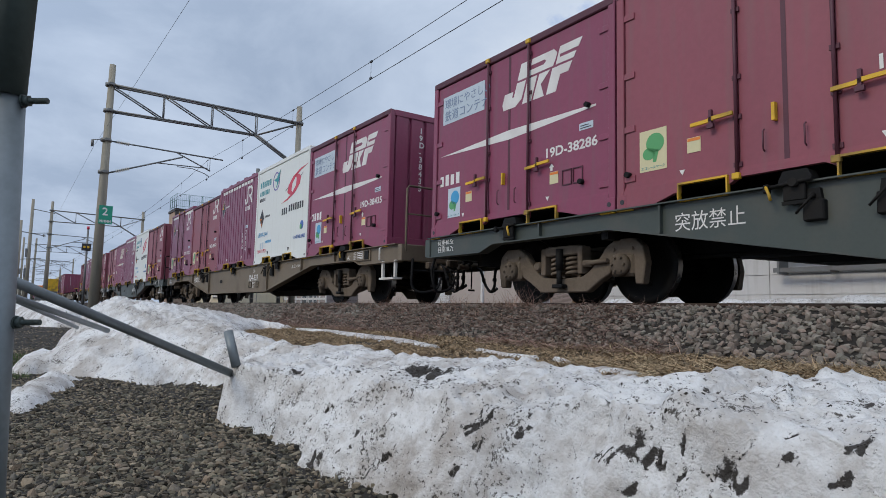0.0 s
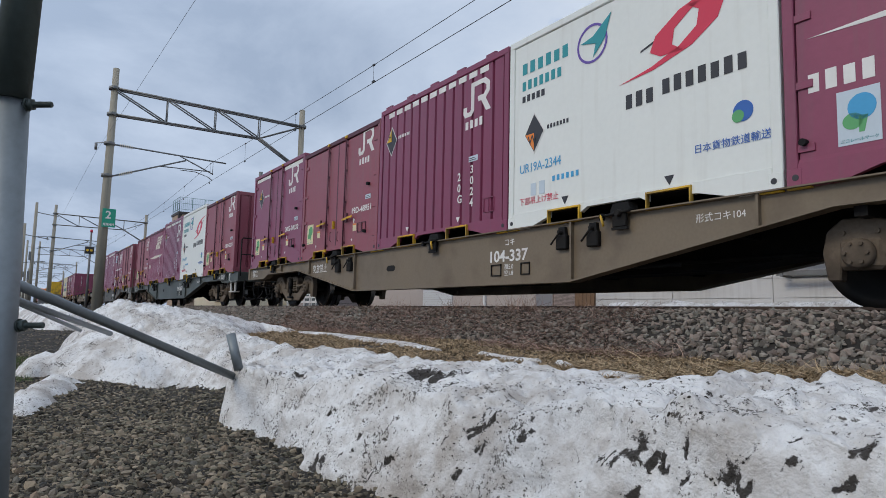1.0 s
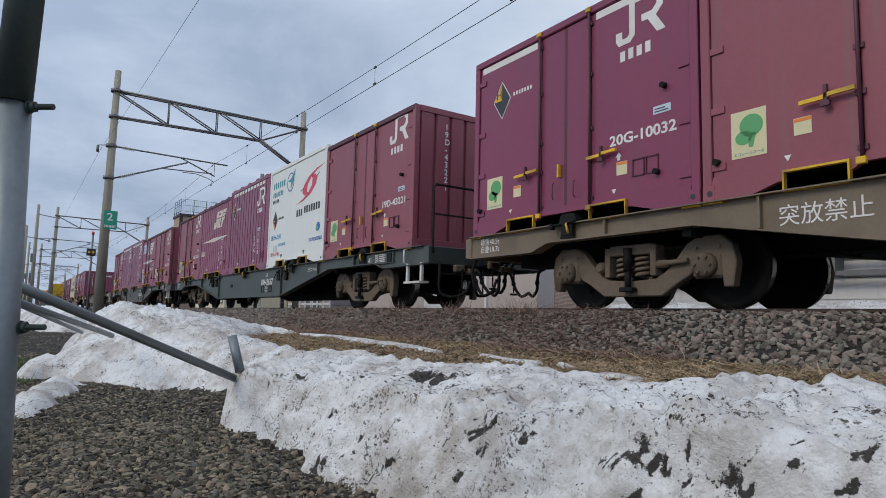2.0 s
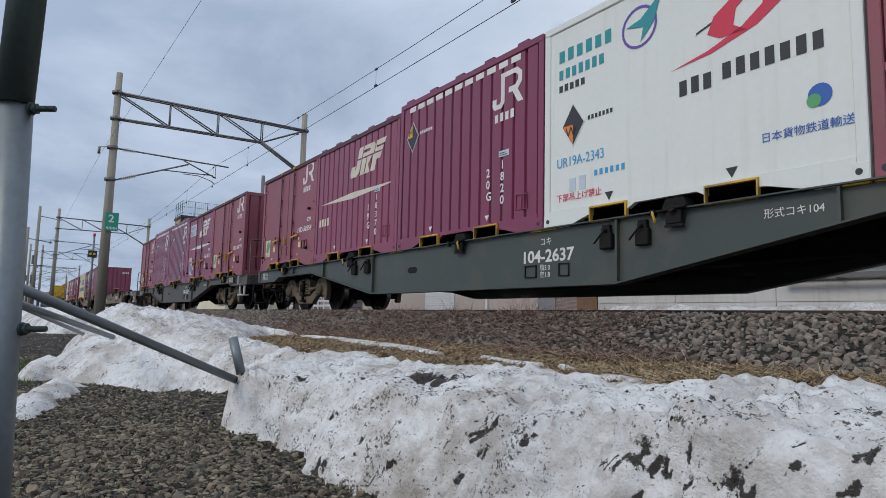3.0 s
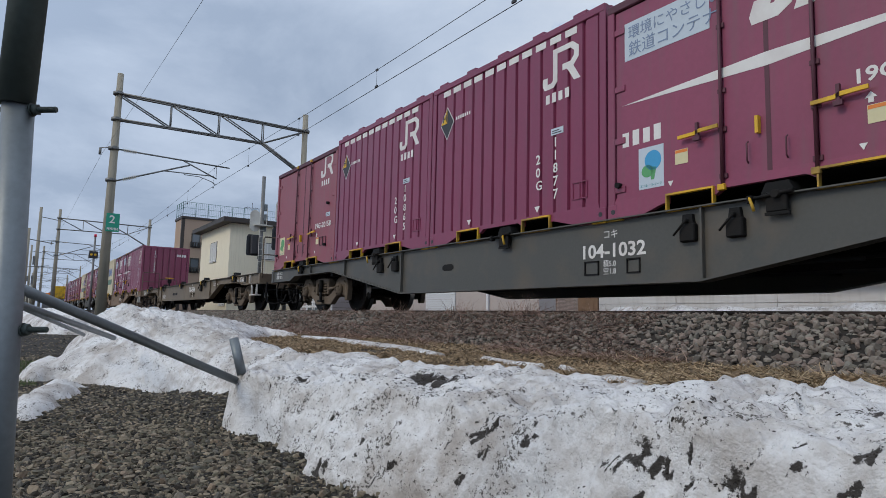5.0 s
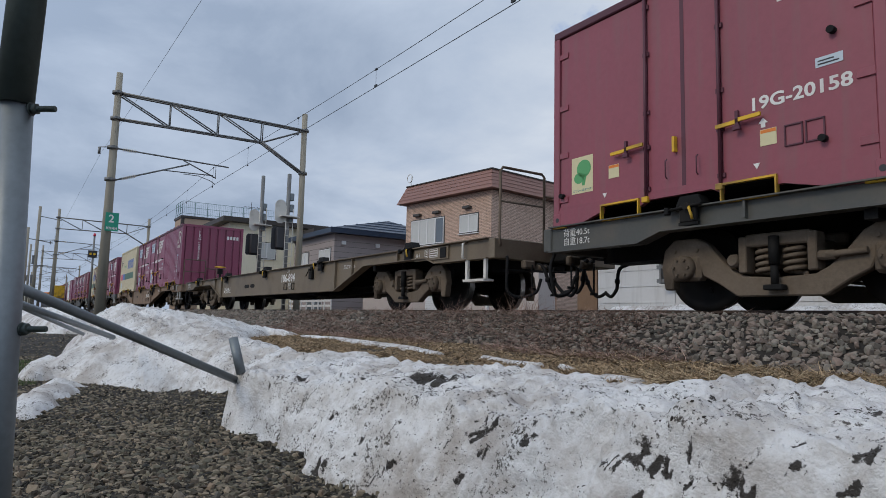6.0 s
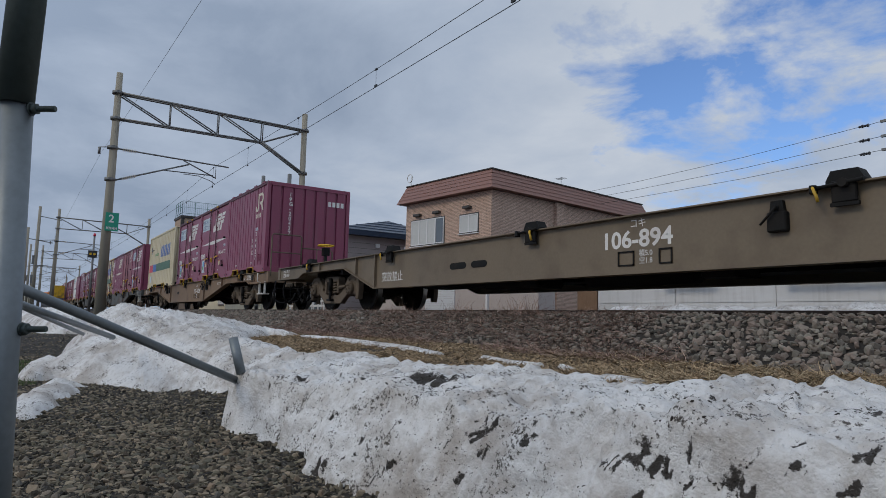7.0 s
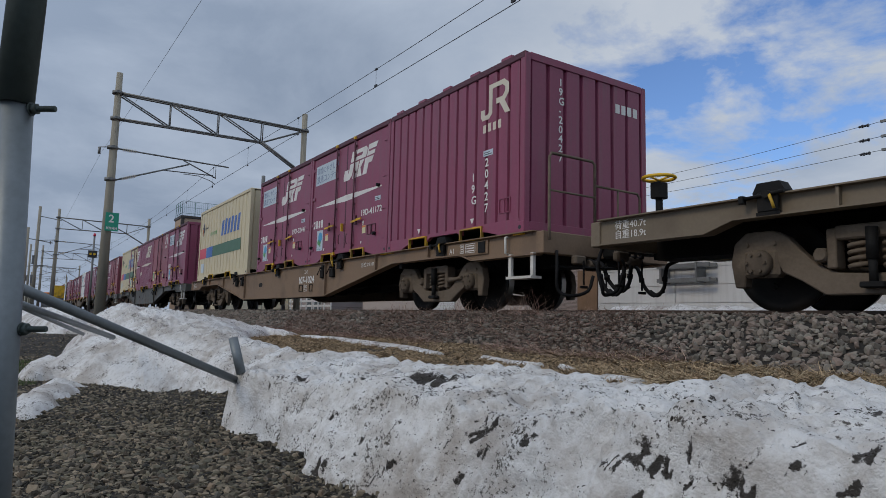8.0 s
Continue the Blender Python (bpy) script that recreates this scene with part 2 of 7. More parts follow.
def lathe(bm, profile, n=24, axis="y", centre=(0, 0, 0)):
    """Profile of (radius, position along the axis), turned about the axis."""
    c = Vector(centre)
    rings = []
    for r, a in profile:
        ring = []
        for k in range(n):
            u, w = r * math.cos(k * math.tau / n), r * math.sin(k * math.tau / n)
            ring.append(bm.verts.new(c + Vector((u, a, w) if axis == "y" else (u, w, a))))
        rings.append(ring)
    fs = []
    for p, q in zip(rings, rings[1:]):
        for k in range(n):
            f = bm.faces.new((p[k], p[(k + 1) % n], q[(k + 1) % n], q[k]))
            f.smooth = True
            fs.append(f)
    fs += [bm.faces.new(rings[0][::-1]), bm.faces.new(rings[-1])]
    bmesh.ops.recalc_face_normals(bm, faces=fs)


def plate(bm, outline, y, thick=0.003):
    """A thin painted or stuck-on shape in the x-z plane, standing proud of y towards -y."""
    prism(bm, outline, y, y - thick)


def rect(x0, x1, z0, z1):
    return [(x0, z0), (x1, z0), (x1, z1), (x0, z1)]


def ring_shape(cx, cz, rx, rz, n=20, a0=0.0, a1=math.tau):
    return [(cx + rx * math.cos(a0 + (a1 - a0) * k / n), cz + rz * math.sin(a0 + (a1 - a0) * k / n)) for k in range(n)]


def done(bm, name):
    me = bpy.data.meshes.new(name)
    bm.to_mesh(me)
    bm.free()
    return me


def part(name, bm, material, parent, label="", at=None):
    me = bm if isinstance(bm, bpy.types.Mesh) else done(bm, name)
    if material is not None and not me.materials:
        me.materials.append(material)
    ob = new(name, me)
    ob.parent = parent
    if at is not None:
        ob.matrix_basis = at
    return tagged(ob, label)


def thing(name, label, category, group="", kind="", at=None):
    ob = new(name)
    ob.empty_display_size = 0.2
    if at is not None:
        ob.matrix_basis = at
    return tagged(ob, label, category, group, kind)


LETTERS = {}


def letters(s, size, material, spacing=1.0, wide=1.0, bold=0.0):
    """A mesh of built-in lettering in the x-z plane, its left end at 0, seen from -y."""
    key = (s, size, material.name, spacing, wide, bold)
    if key not in LETTERS:
        cu = bpy.data.curves.new("lettering", "FONT")
        cu.body, cu.size, cu.space_character, cu.resolution_u, cu.offset = s, size, spacing, 3, bold
        cu.extrude = 0.0008
        ob = bpy.data.objects.new("lettering", cu)
        scene.collection.objects.link(ob)
        dg = bpy.context.evaluated_depsgraph_get()
        me = bpy.data.meshes.new_from_object(ob.evaluated_get(dg))
        bpy.data.objects.remove(ob)
        bpy.data.curves.remove(cu)
        me.transform(Matrix.Rotation(radians(90), 4, "X") @ Matrix.Diagonal((wide, 1, 1, 1)))
        me.materials.clear()
        me.materials.append(material)
        LETTERS[key] = me
    return LETTERS[key]

# ---------------------------------------------------------------- the line
TRACK_Y = 6.676                 # centre of the track; the rail's top is z = 0
DECK = 0.983                    # containers' feet
L12, W12 = 3.715, 2.45          # a twelve-foot container
PITCH, WAGON = 3.741, 20.4      # container to container, coupler to coupler
HALF, SIDE = L12 / 2, -W12 / 2

# ---------------------------------------------------------------- containers


def common_frame(c, paint, h, length=L12, pocket=(-0.80, 0.69), foot=True):
    """Corner posts, rails, fork pockets, castings and roof: what every container has."""
    hl = length / 2
    for sx in (-1, 1):
        for sy in (-1, 1):
            bm = bmesh.new()
            x, y = sx * (hl - 0.05), sy * (W12 / 2 - 0.05)
            box(bm, x - 0.05, x + 0.05, y - 0.05, y + 0.05, 0.16, h - 0.02, 0.008)
            part("corner_post", bm, paint, c)
            bm = bmesh.new()
            box(bm, x - 0.085 if sx > 0 else x - 0.05, x + 0.05 if sx > 0 else x + 0.085, y - 0.055, y + 0.055, 0.0, 0.17, 0.008)
            cast = part("corner_casting", bm, paint, c)
            # A black disc on the solid casting stands in for a hole's shaded inside.
            bm = bmesh.new()
            lathe(bm, [(0.028, -0.004), (0.028, 0.0)], 12, "y", (x + sx * -0.03, sy * (W12 / 2 + 0.005), 0.09))
            part("casting_hole_disc", bm, INK, cast)
            bm = bmesh.new()
            box(bm, x - 0.16 if sx > 0 else x - 0.045, x + 0.045 if sx > 0 else x + 0.16, y - 0.06, y + 0.06, -0.012, 0.012)
            part("casting_foot", bm, YELLOW, cast, "yellow-painted casting foot")
    for sy in (-1, 1):
        # bottom rail, raised between and beside the fork pockets
        bm = bmesh.new()
        y = sy * (W12 / 2 - 0.03)
        p0, p1 = pocket
        w = 0.27
        prism(bm, [(-hl + .1, 0.0), (-hl + .42, 0.0), (p0 - w - .05, 0.10), (p0 - w, .10), (p0 - w, .21), (-hl + .1, .21)], y - .03, y + .03)
        prism(bm, [(hl - .1, 0.0), (hl - .42, 0.0), (p1 + w + .05, 0.10), (p1 + w, .10), (p1 + w, .21), (hl - .1, .21)][::-1], y - .03, y + .03)
        prism(bm, [(p0 + w, .10), (p0 + w + .1, .155), (p1 - w - .1, .155), (p1 - w, .10), (p1 - w, .21), (p0 + w, .21)], y - .03, y + .03)
        box(bm, p0 - w, p0 + w, y - .03, y + .03, .185, .21)
        box(bm, p1 - w, p1 + w, y - .03, y + .03, .185, .21)
        part("bottom_rail", bm, paint, c)
        for p in pocket:
            bm = bmesh.new()
            yy = sy * (W12 / 2 + 0.004)
            for q in ((p - .27, p + .27, .168, .188), (p - .27, p + .27, .0, .013), (p - .27, p - .254, .013, .168), (p + .254, p + .27, .013, .168)):
                box(bm, q[0], q[1], yy - .025, yy + .025, q[2], q[3])
            part("fork_pocket", bm, YELLOW, c, "yellow-rimmed fork pocket")
    bm = bmesh.new()
    for p in pocket:
        box(bm, p - .245, p + .245, -W12 / 2 + .06, W12 / 2 - .06, .165, .185)
    box(bm, -hl + .12, hl - .12, -W12 / 2 + .07, W12 / 2 - .07, .186, .26)
    part("underframe", bm, IRON, c, "black steel underframe")
    bm = bmesh.new()
    box(bm, -hl + .01, hl - .01, -W12 / 2 + .01, W12 / 2 - .01, h - .035, h - .004, .01)
    part("roof", bm, paint, c)
    for sy in (-1, 1):
        bm = bmesh.new()
        y = sy * (W12 / 2 - .03)
        box(bm, -hl + .005, hl - .005, y - .035, y + .035, h - .10, h, .012)
        part("top_rail", bm, MAROON_EDGE if paint.name.startswith(("maroon", "brown")) else paint, c)


def corrugated(bm, length, h0, h1, y, out, pitch=0.285, depth=0.036, axis="x", thick=0.004):
    """A trapezoid-ribbed wall: broad ribs standing out, narrow furrows between."""
    n = max(2, round(length / pitch))
    p = length / n
    prof = []
    for i in range(n):
        x = -length / 2 + i * p
        prof += [(x, 0), (x + p * .06, 0), (x + p * .12, 1), (x + p * .88, 1), (x + p * .94, 0)]
    prof.append((length / 2, 0))
    rows = []
    for z in (h0, h1):
        rows.append([bm.verts.new((u, y + out * depth * o, z) if axis == "x" else (y + out * depth * o, u, z)) for u, o in prof])
    fs = [bm.faces.new((rows[0][i], rows[0][i + 1], rows[1][i + 1], rows[1][i])) for i in range(len(prof) - 1)]
    return fs


def ribbed_wall(name, c, paint, length, h0, h1, y, out, axis="x", pitch=0.285, depth=0.036):
    bm = bmesh.new()
    corrugated(bm, length, h0, h1, y, out, pitch, depth, axis)
    # the same sheet again, 4 mm further in, closes it to a plate with thickness
    corrugated(bm, length, h0, h1, y - out * 0.004, out, pitch, depth, axis)
    bmesh.ops.recalc_face_normals(bm, faces=bm.faces)
    me = done(bm, name)
    return part(name, me, paint, c)


def flat_wall(name, c, paint, x0, x1, y0, y1, z0, z1, bevel=0.004):
    bm = bmesh.new()
    box(bm, x0, x1, y0, y1, z0, z1, bevel)
    return part(name, bm, paint, c)


def eco_sticker(c, x0, x1, z0, z1, y, pale=False):
    bm = bmesh.new()
    plate(bm, rect(x0, x1, z0, z1), y)
    s = part("eco_sticker", bm, PALE if pale else LABEL_CREAM, c, "square sticker with a green rounded emblem")
    w, h = x1 - x0, z1 - z0
    for m, shape in ((SKYBLUE if pale else GREEN, ring_shape(x0 + .58 * w, z0 + .66 * h, .33 * w, .24 * h)),
                     (GREEN, ring_shape(x0 + .36 * w, z0 + .42 * h, .24 * w, .15 * h)),
                     (GREEN, [(x0 + .5 * w, z0 + .2 * h), (x0 + .62 * w, z0 + .2 * h), (x0 + .72 * w, z0 + .5 * h), (x0 + .5 * w, z0 + .5 * h)])):
        bm = bmesh.new()
        plate(bm, shape, y - .0035, .002)
        part("emblem", bm, m, s)
    ob = part("lettering", letters("エコレールマーク", .11 * w, TEAL), TEAL, s)
    ob.matrix_basis = pose(x0 + .06 * w, y - .005, z0 + .05 * h)


def big_mark(c, x, z, y, material):
    """The slanted house mark as plain cut shapes: a hook, two leaning bars with a bow, a flag; a thin gap crosses them."""
    k = 0.36                      # lean, metres sideways per metre up
    def P(u, w):
        return (x + u + k * w, z + w)
    shapes = [
        [P(0, .08), P(.05, .0), P(.30, .0), P(.40, .08), P(.40, .315), P(.22, .315), P(.22, .14), P(.18, .14), P(.18, .22), P(0, .22)],
        [P(.22, .345), P(.40, .345), P(.40, .56), P(.22, .56)],
        [P(.44, .0), P(.62, .0), P(.62, .315), P(.44, .315)],
        [P(.44, .345), P(.90, .345), P(.92, .42), P(.92, .50), P(.84, .56), P(.44, .56), P(.44, .48), P(.70, .48), P(.74, .45), P(.70, .42), P(.44, .42)],
        [P(.65, .0), P(.86, .0), P(.74, .17), P(.86, .315), P(.66, .315)],
        [P(.90, .0), P(1.08, .0), P(1.08, .20), P(1.22, .20), P(1.25, .315), P(.90, .315)],
        [P(.95, .345), P(1.26, .345), P(1.28, .42), P(1.00, .42), P(.98, .46), P(1.30, .46), P(1.33, .56), P(.95, .56)],
    ]
    bm = bmesh.new()
    for s in shapes:
        plate(bm, s, y, .0025)
    part("house_mark", bm, material, c, "large slanted white mark of plain cut shapes")


def small_mark(c, x, z, y, material, s=1.0):
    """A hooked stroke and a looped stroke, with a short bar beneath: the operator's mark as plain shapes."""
    def P(u, w):
        return (x + u * s, z + w * s)
    hook = [P(0, .06), P(.04, 0), P(.20, 0), P(.27, .07), P(.27, .50), P(.19, .50), P(.19, .10), P(.16, .07), P(.09, .07), P(.09, .16), P(0, .16)]
    loop = [P(.27, .43), P(.50, .43), P(.56, .38), P(.56, .32), P(.50, .26), P(.36, .26), P(.36, .18), P(.44, .18), P(.56, .0), P(.67, .0),
            P(.55, .19), P(.64, .28), P(.64, .42), P(.54, .50), P(.27, .50)]
    bm = bmesh.new()
    plate(bm, hook, y, .0025)
    plate(bm, loop, y, .0025)
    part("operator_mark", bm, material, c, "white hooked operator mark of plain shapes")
    bars(c, "name_bar", x + .06 * s, z - .19 * s, y, 4, .095 * s, .125 * s, .02 * s, material)


def bars(c, name, x, z, y, n, w, h, gap, material, lean=0.0):
    """Writing as plain upright bars, one part to a character."""
    for i in range(n):
        u = x + i * (w + gap)
        bm = bmesh.new()
        o = rect(u, u + w * .74, z, z + h * (1 if i % 2 else .94))
        plate(bm, [(a + lean * (b - z) / h, b) for a, b in o], y, .002)
        part(name, bm, material, c)


def write(c, s, x, z, y, size, material, label="", wide=1.0, spacing=1.0, bold=0.0):
    ob = part("lettering", letters(s, size, material, spacing, wide, bold), material, c, label or "painted lettering " + s.replace("\n", " "))
    ob.matrix_basis = pose(x, y - .003, z)
    return ob


def stack(c, s, x, z_top, y, size, step, material):
    """Characters one below another."""
    for i, ch in enumerate(s):
        if ch == " ":
            continue
        ob = part("lettering", letters(ch, size, material, bold=.003), material, c, "painted character " + ch)
        ob.matrix_basis = pose(x, y - .003, z_top - i * step)


def stack_end(c, s, y, z_top, x, size, step, material):
    """The same on the end wall that faces +x."""
    for i, ch in enumerate(s):
        if ch == " ":
            continue
        ob = part("lettering", letters(ch, size, material, bold=.003), material, c, "painted character " + ch)
        ob.matrix_basis = pose(x + .003, y, z_top - i * step, 0, 0, 90)


def end_walls(c, paint, h):
    for sx in (-1, 1):
        w = ribbed_wall("end_wall", c, paint, W12 - .2, .16, h - .06, sx * (HALF - .062), sx, "y", .32, .046)
        flat_wall("end_sill", c, paint, sx * HALF - .05 if sx > 0 else -HALF, HALF if sx > 0 else -HALF + .05, -W12 / 2 + .1, W12 / 2 - .1, .02, .17)
        flat_wall("end_header", c, paint, sx * HALF - .05 if sx > 0 else -HALF, HALF if sx > 0 else -HALF + .05, -W12 / 2 + .1, W12 / 2 - .1, h - .11, h - .005)


def door_container(paint, h=2.5):
    """A container with a pair of two-leaf folding doors in each long side."""
    c = thing("container", "", "container")
    common_frame(c, paint, h)
    end_walls(c, paint, h)
    xs = (-HALF + .1, -0.44, 0.0, 0.42, HALF - .1)
    for sy in (-1, 1):
        yo = sy * (W12 / 2 - .045)
        for a, b in zip(xs, xs[1:]):
            flat_wall("door_leaf", c, paint, a + .006, b - .006, yo - .02, yo + .02, .215, h - .105, .006)
        bm = bmesh.new()
        box(bm, -.022, .022, sy * (W12 / 2 - .028) - .006, sy * (W12 / 2 - .028) + .006, .22, h - .11)
        part("door_seal", bm, MAROON_EDGE, c, "dark rubber door seal")
        bm = bmesh.new()
        box(bm, -HALF + .1, HALF - .1, sy * (W12 / 2 - .03) - .012, sy * (W12 / 2 - .03) + .012, .212, .245)
        part("threshold", bm, paint, c)
        for x in (xs[1], xs[3]):
            bm = bmesh.new()
            y = sy * (W12 / 2 + .012)
            rod(bm, (x, y, .16), (x, y, h - .04), .017, 8)
            for z in (.27, .72, 1.1, 1.75, h - .22):
                box(bm, x - .04, x + .04, y - sy * .035 - .006, y + .012, z - .022, z + .022)
            r = part("lock_rod", bm, MAROON_EDGE, c)
            for z in (.16, h - .05):
                bm = bmesh.new()
                box(bm, x - .045, x + .03, y - .024, y + .024, z - .03, z + .03, .006)
                part("rod_cam", bm, YELLOW, r, "yellow locking cam")
        for x, d in ((-.90, 1), (.40, 1)):
            bm = bmesh.new()
            y = sy * (W12 / 2 + .035)
            prism(bm, [(x, .715), (x + .2, .72), (x + .24, .735), (x + .44, .74), (x + .44, .775), (x + .22, .77), (x + .18, .755), (x, .75)], y - .012, y + .012)
            hd = part("door_handle", bm, YELLOW, c, "yellow lever handle")
            bm = bmesh.new()
            box(bm, x + .18, x + .25, y + .004 * sy - .016, y + .004 * sy + .016, .66, .70)
            box(bm, x + .20, x + .23, y - .012, y + .022, .69, .84)
            part("handle_catch", bm, MAROON_EDGE, hd)
        for x in (-HALF + .1, HALF - .24):
            for z in (.30, .85, 1.45, h - .38):
                flat_wall("hinge", c, paint, x, x + .14, sy * (W12 / 2 - .02) - .012, sy * (W12 / 2 - .02) + .012, z, z + .07, .003)
    for x, z in ((.18, .32), (-.18, .34)):
        bm = bmesh.new()
        tube(bm, [(x, SIDE - .005, z), (x, SIDE - .03, z + .02), (x, SIDE - .03, z + .18), (x, SIDE - .005, z + .2)], .008, 5)
        part("grab_loop", bm, MAROON_EDGE, c)
    bm = bmesh.new()
    box(bm, -.10, -.07, SIDE - .03, SIDE + .02, .60, .76)
    part("latch", bm, YELLOW, c, "small yellow latch")
    for x, z in ((1.45, 1.32), (1.35, .42), (-1.70, .38)):
        bm = bmesh.new()
        rod(bm, (x, SIDE + .03, z), (x, SIDE - .035, z), .032, 10)
        part("rubber_stop", bm, RUBBER, c, "black rubber stop")
    # document frames
    for x in (1.02, 1.20):
        bm = bmesh.new()
        for q in ((x, x + .16, .42, .432), (x, x + .16, .60, .612), (x, x + .012, .42, .612), (x + .148, x + .16, .42, .612)):
            plate(bm, rect(*q), SIDE + .026, .014)
        part("card_frame", bm, MAROON_EDGE, c)
    for x, m in ((-1.04, MARK), (.76, MARK)):
        bm = bmesh.new()
        plate(bm, [(x, .27), (x + .032, .325), (x - .032, .325)], SIDE + .024, .004)
        part("lift_mark", bm, m, c, "white triangle")
    for x, z in ((-.98, .48), (.80, .47)):
        bm = bmesh.new()
        plate(bm, rect(x, x + .15, z, z + .15), SIDE + .024, .004)
        s = part("notice", bm, LABEL_CREAM, c, "small cream notice with an orange head")
        bm = bmesh.new()
        plate(bm, rect(x + .005, x + .145, z + .115, z + .145), SIDE + .02, .002)
        part("notice_head", bm, ORANGE, s)
    bm = bmesh.new()
    plate(bm, [(.81, .64), (.85, .64), (.85, .68), (.875, .68), (.83, .73), (.785, .68), (.81, .68)], SIDE + .024, .004)
    part("arrow", bm, MARK, c, "white arrow outline")
    return c


def ribbed_container(paint, h=2.6):
    """A container whose long side is ribbed from end to end."""
    c = thing("container", "", "container")
    common_frame(c, paint, h)
    end_walls(c, paint, h)
    for sy in (-1, 1):
        ribbed_wall("side_wall", c, paint, L12 - .2, .21, h - .10, sy * (W12 / 2 - .050), sy, "x", .245, .036)
    x, z = 1.32, .32
    bm = bmesh.new()
    for q in ((x, x + .24, z, z + .012), (x, x + .24, z + .20, z + .212), (x, x + .012, z, z + .21), (x + .228, x + .24, z, z + .21), (x + .114, x + .126, z, z + .21)):
        plate(bm, rect(*q), SIDE + .02, .018)
    part("card_frame", bm, paint, c)
    for x in (-.80, .69):
        bm = bmesh.new()
        plate(bm, [(x, .25), (x + .05, .33), (x - .05, .33)], SIDE + .012, .004)
        part("lift_mark", bm, MARK, c, "white triangle")
    for k in range(5):
        bm = bmesh.new()
        box(bm, -HALF + .2 + k * .75, -HALF + .42 + k * .75, SIDE - .004, SIDE + .05, h - .01, h + .028)
        part("roof_clip", bm, paint, c)
    return c


def number_plate_block(c, x, z, y, w=.2, h=.08):
    bm = bmesh.new()
    plate(bm, rect(x, x + w, z, z + h), y)
    s = part("data_sticker", bm, PALE, c, "small pale data sticker")
    bm = bmesh.new()
    for k in range(2):
        plate(bm, rect(x + .02, x + w - .03 - .04 * k, z + .018 + k * .028, z + .03 + k * .028), y - .0035, .0015)
    part("bar", bm, INK, s)


def height_mark(c, x, z, y, colour, letter):
    """A standing diamond, one quarter light, with its letter and a line of small bars."""
    bm = bmesh.new()
    plate(bm, [(x, z - .27), (x + .19, z), (x, z + .27), (x - .19, z)], y)
    d = part("size_diamond", bm, MARK, c, "black diamond with a %s quarter" % ("yellow" if colour is YELLOW else "orange"))
    bm = bmesh.new()
    plate(bm, [(x, z - .25), (x + .175, z), (x, z + .25), (x - .175, z)], y - .0035, .0015)
    part("diamond_ground", bm, INK, d)
    bm = bmesh.new()
    plate(bm, [(x, z), (x, z + .235) if colour is YELLOW else (x, z - .235), (x - .165, z)], y - .006, .0015)
    part("diamond_quarter", bm, colour, d)
    ob = part("lettering", letters(letter, .17, INK if colour is YELLOW else INK), INK, d)
    ob.matrix_basis = pose(x - .12, y - .0105, z + .03 if colour is YELLOW else z - .14)
    bars(c, "size_note", x + .24, z + .0, y, 7, .045, .055, .012, MARK if colour is YELLOW else INK)


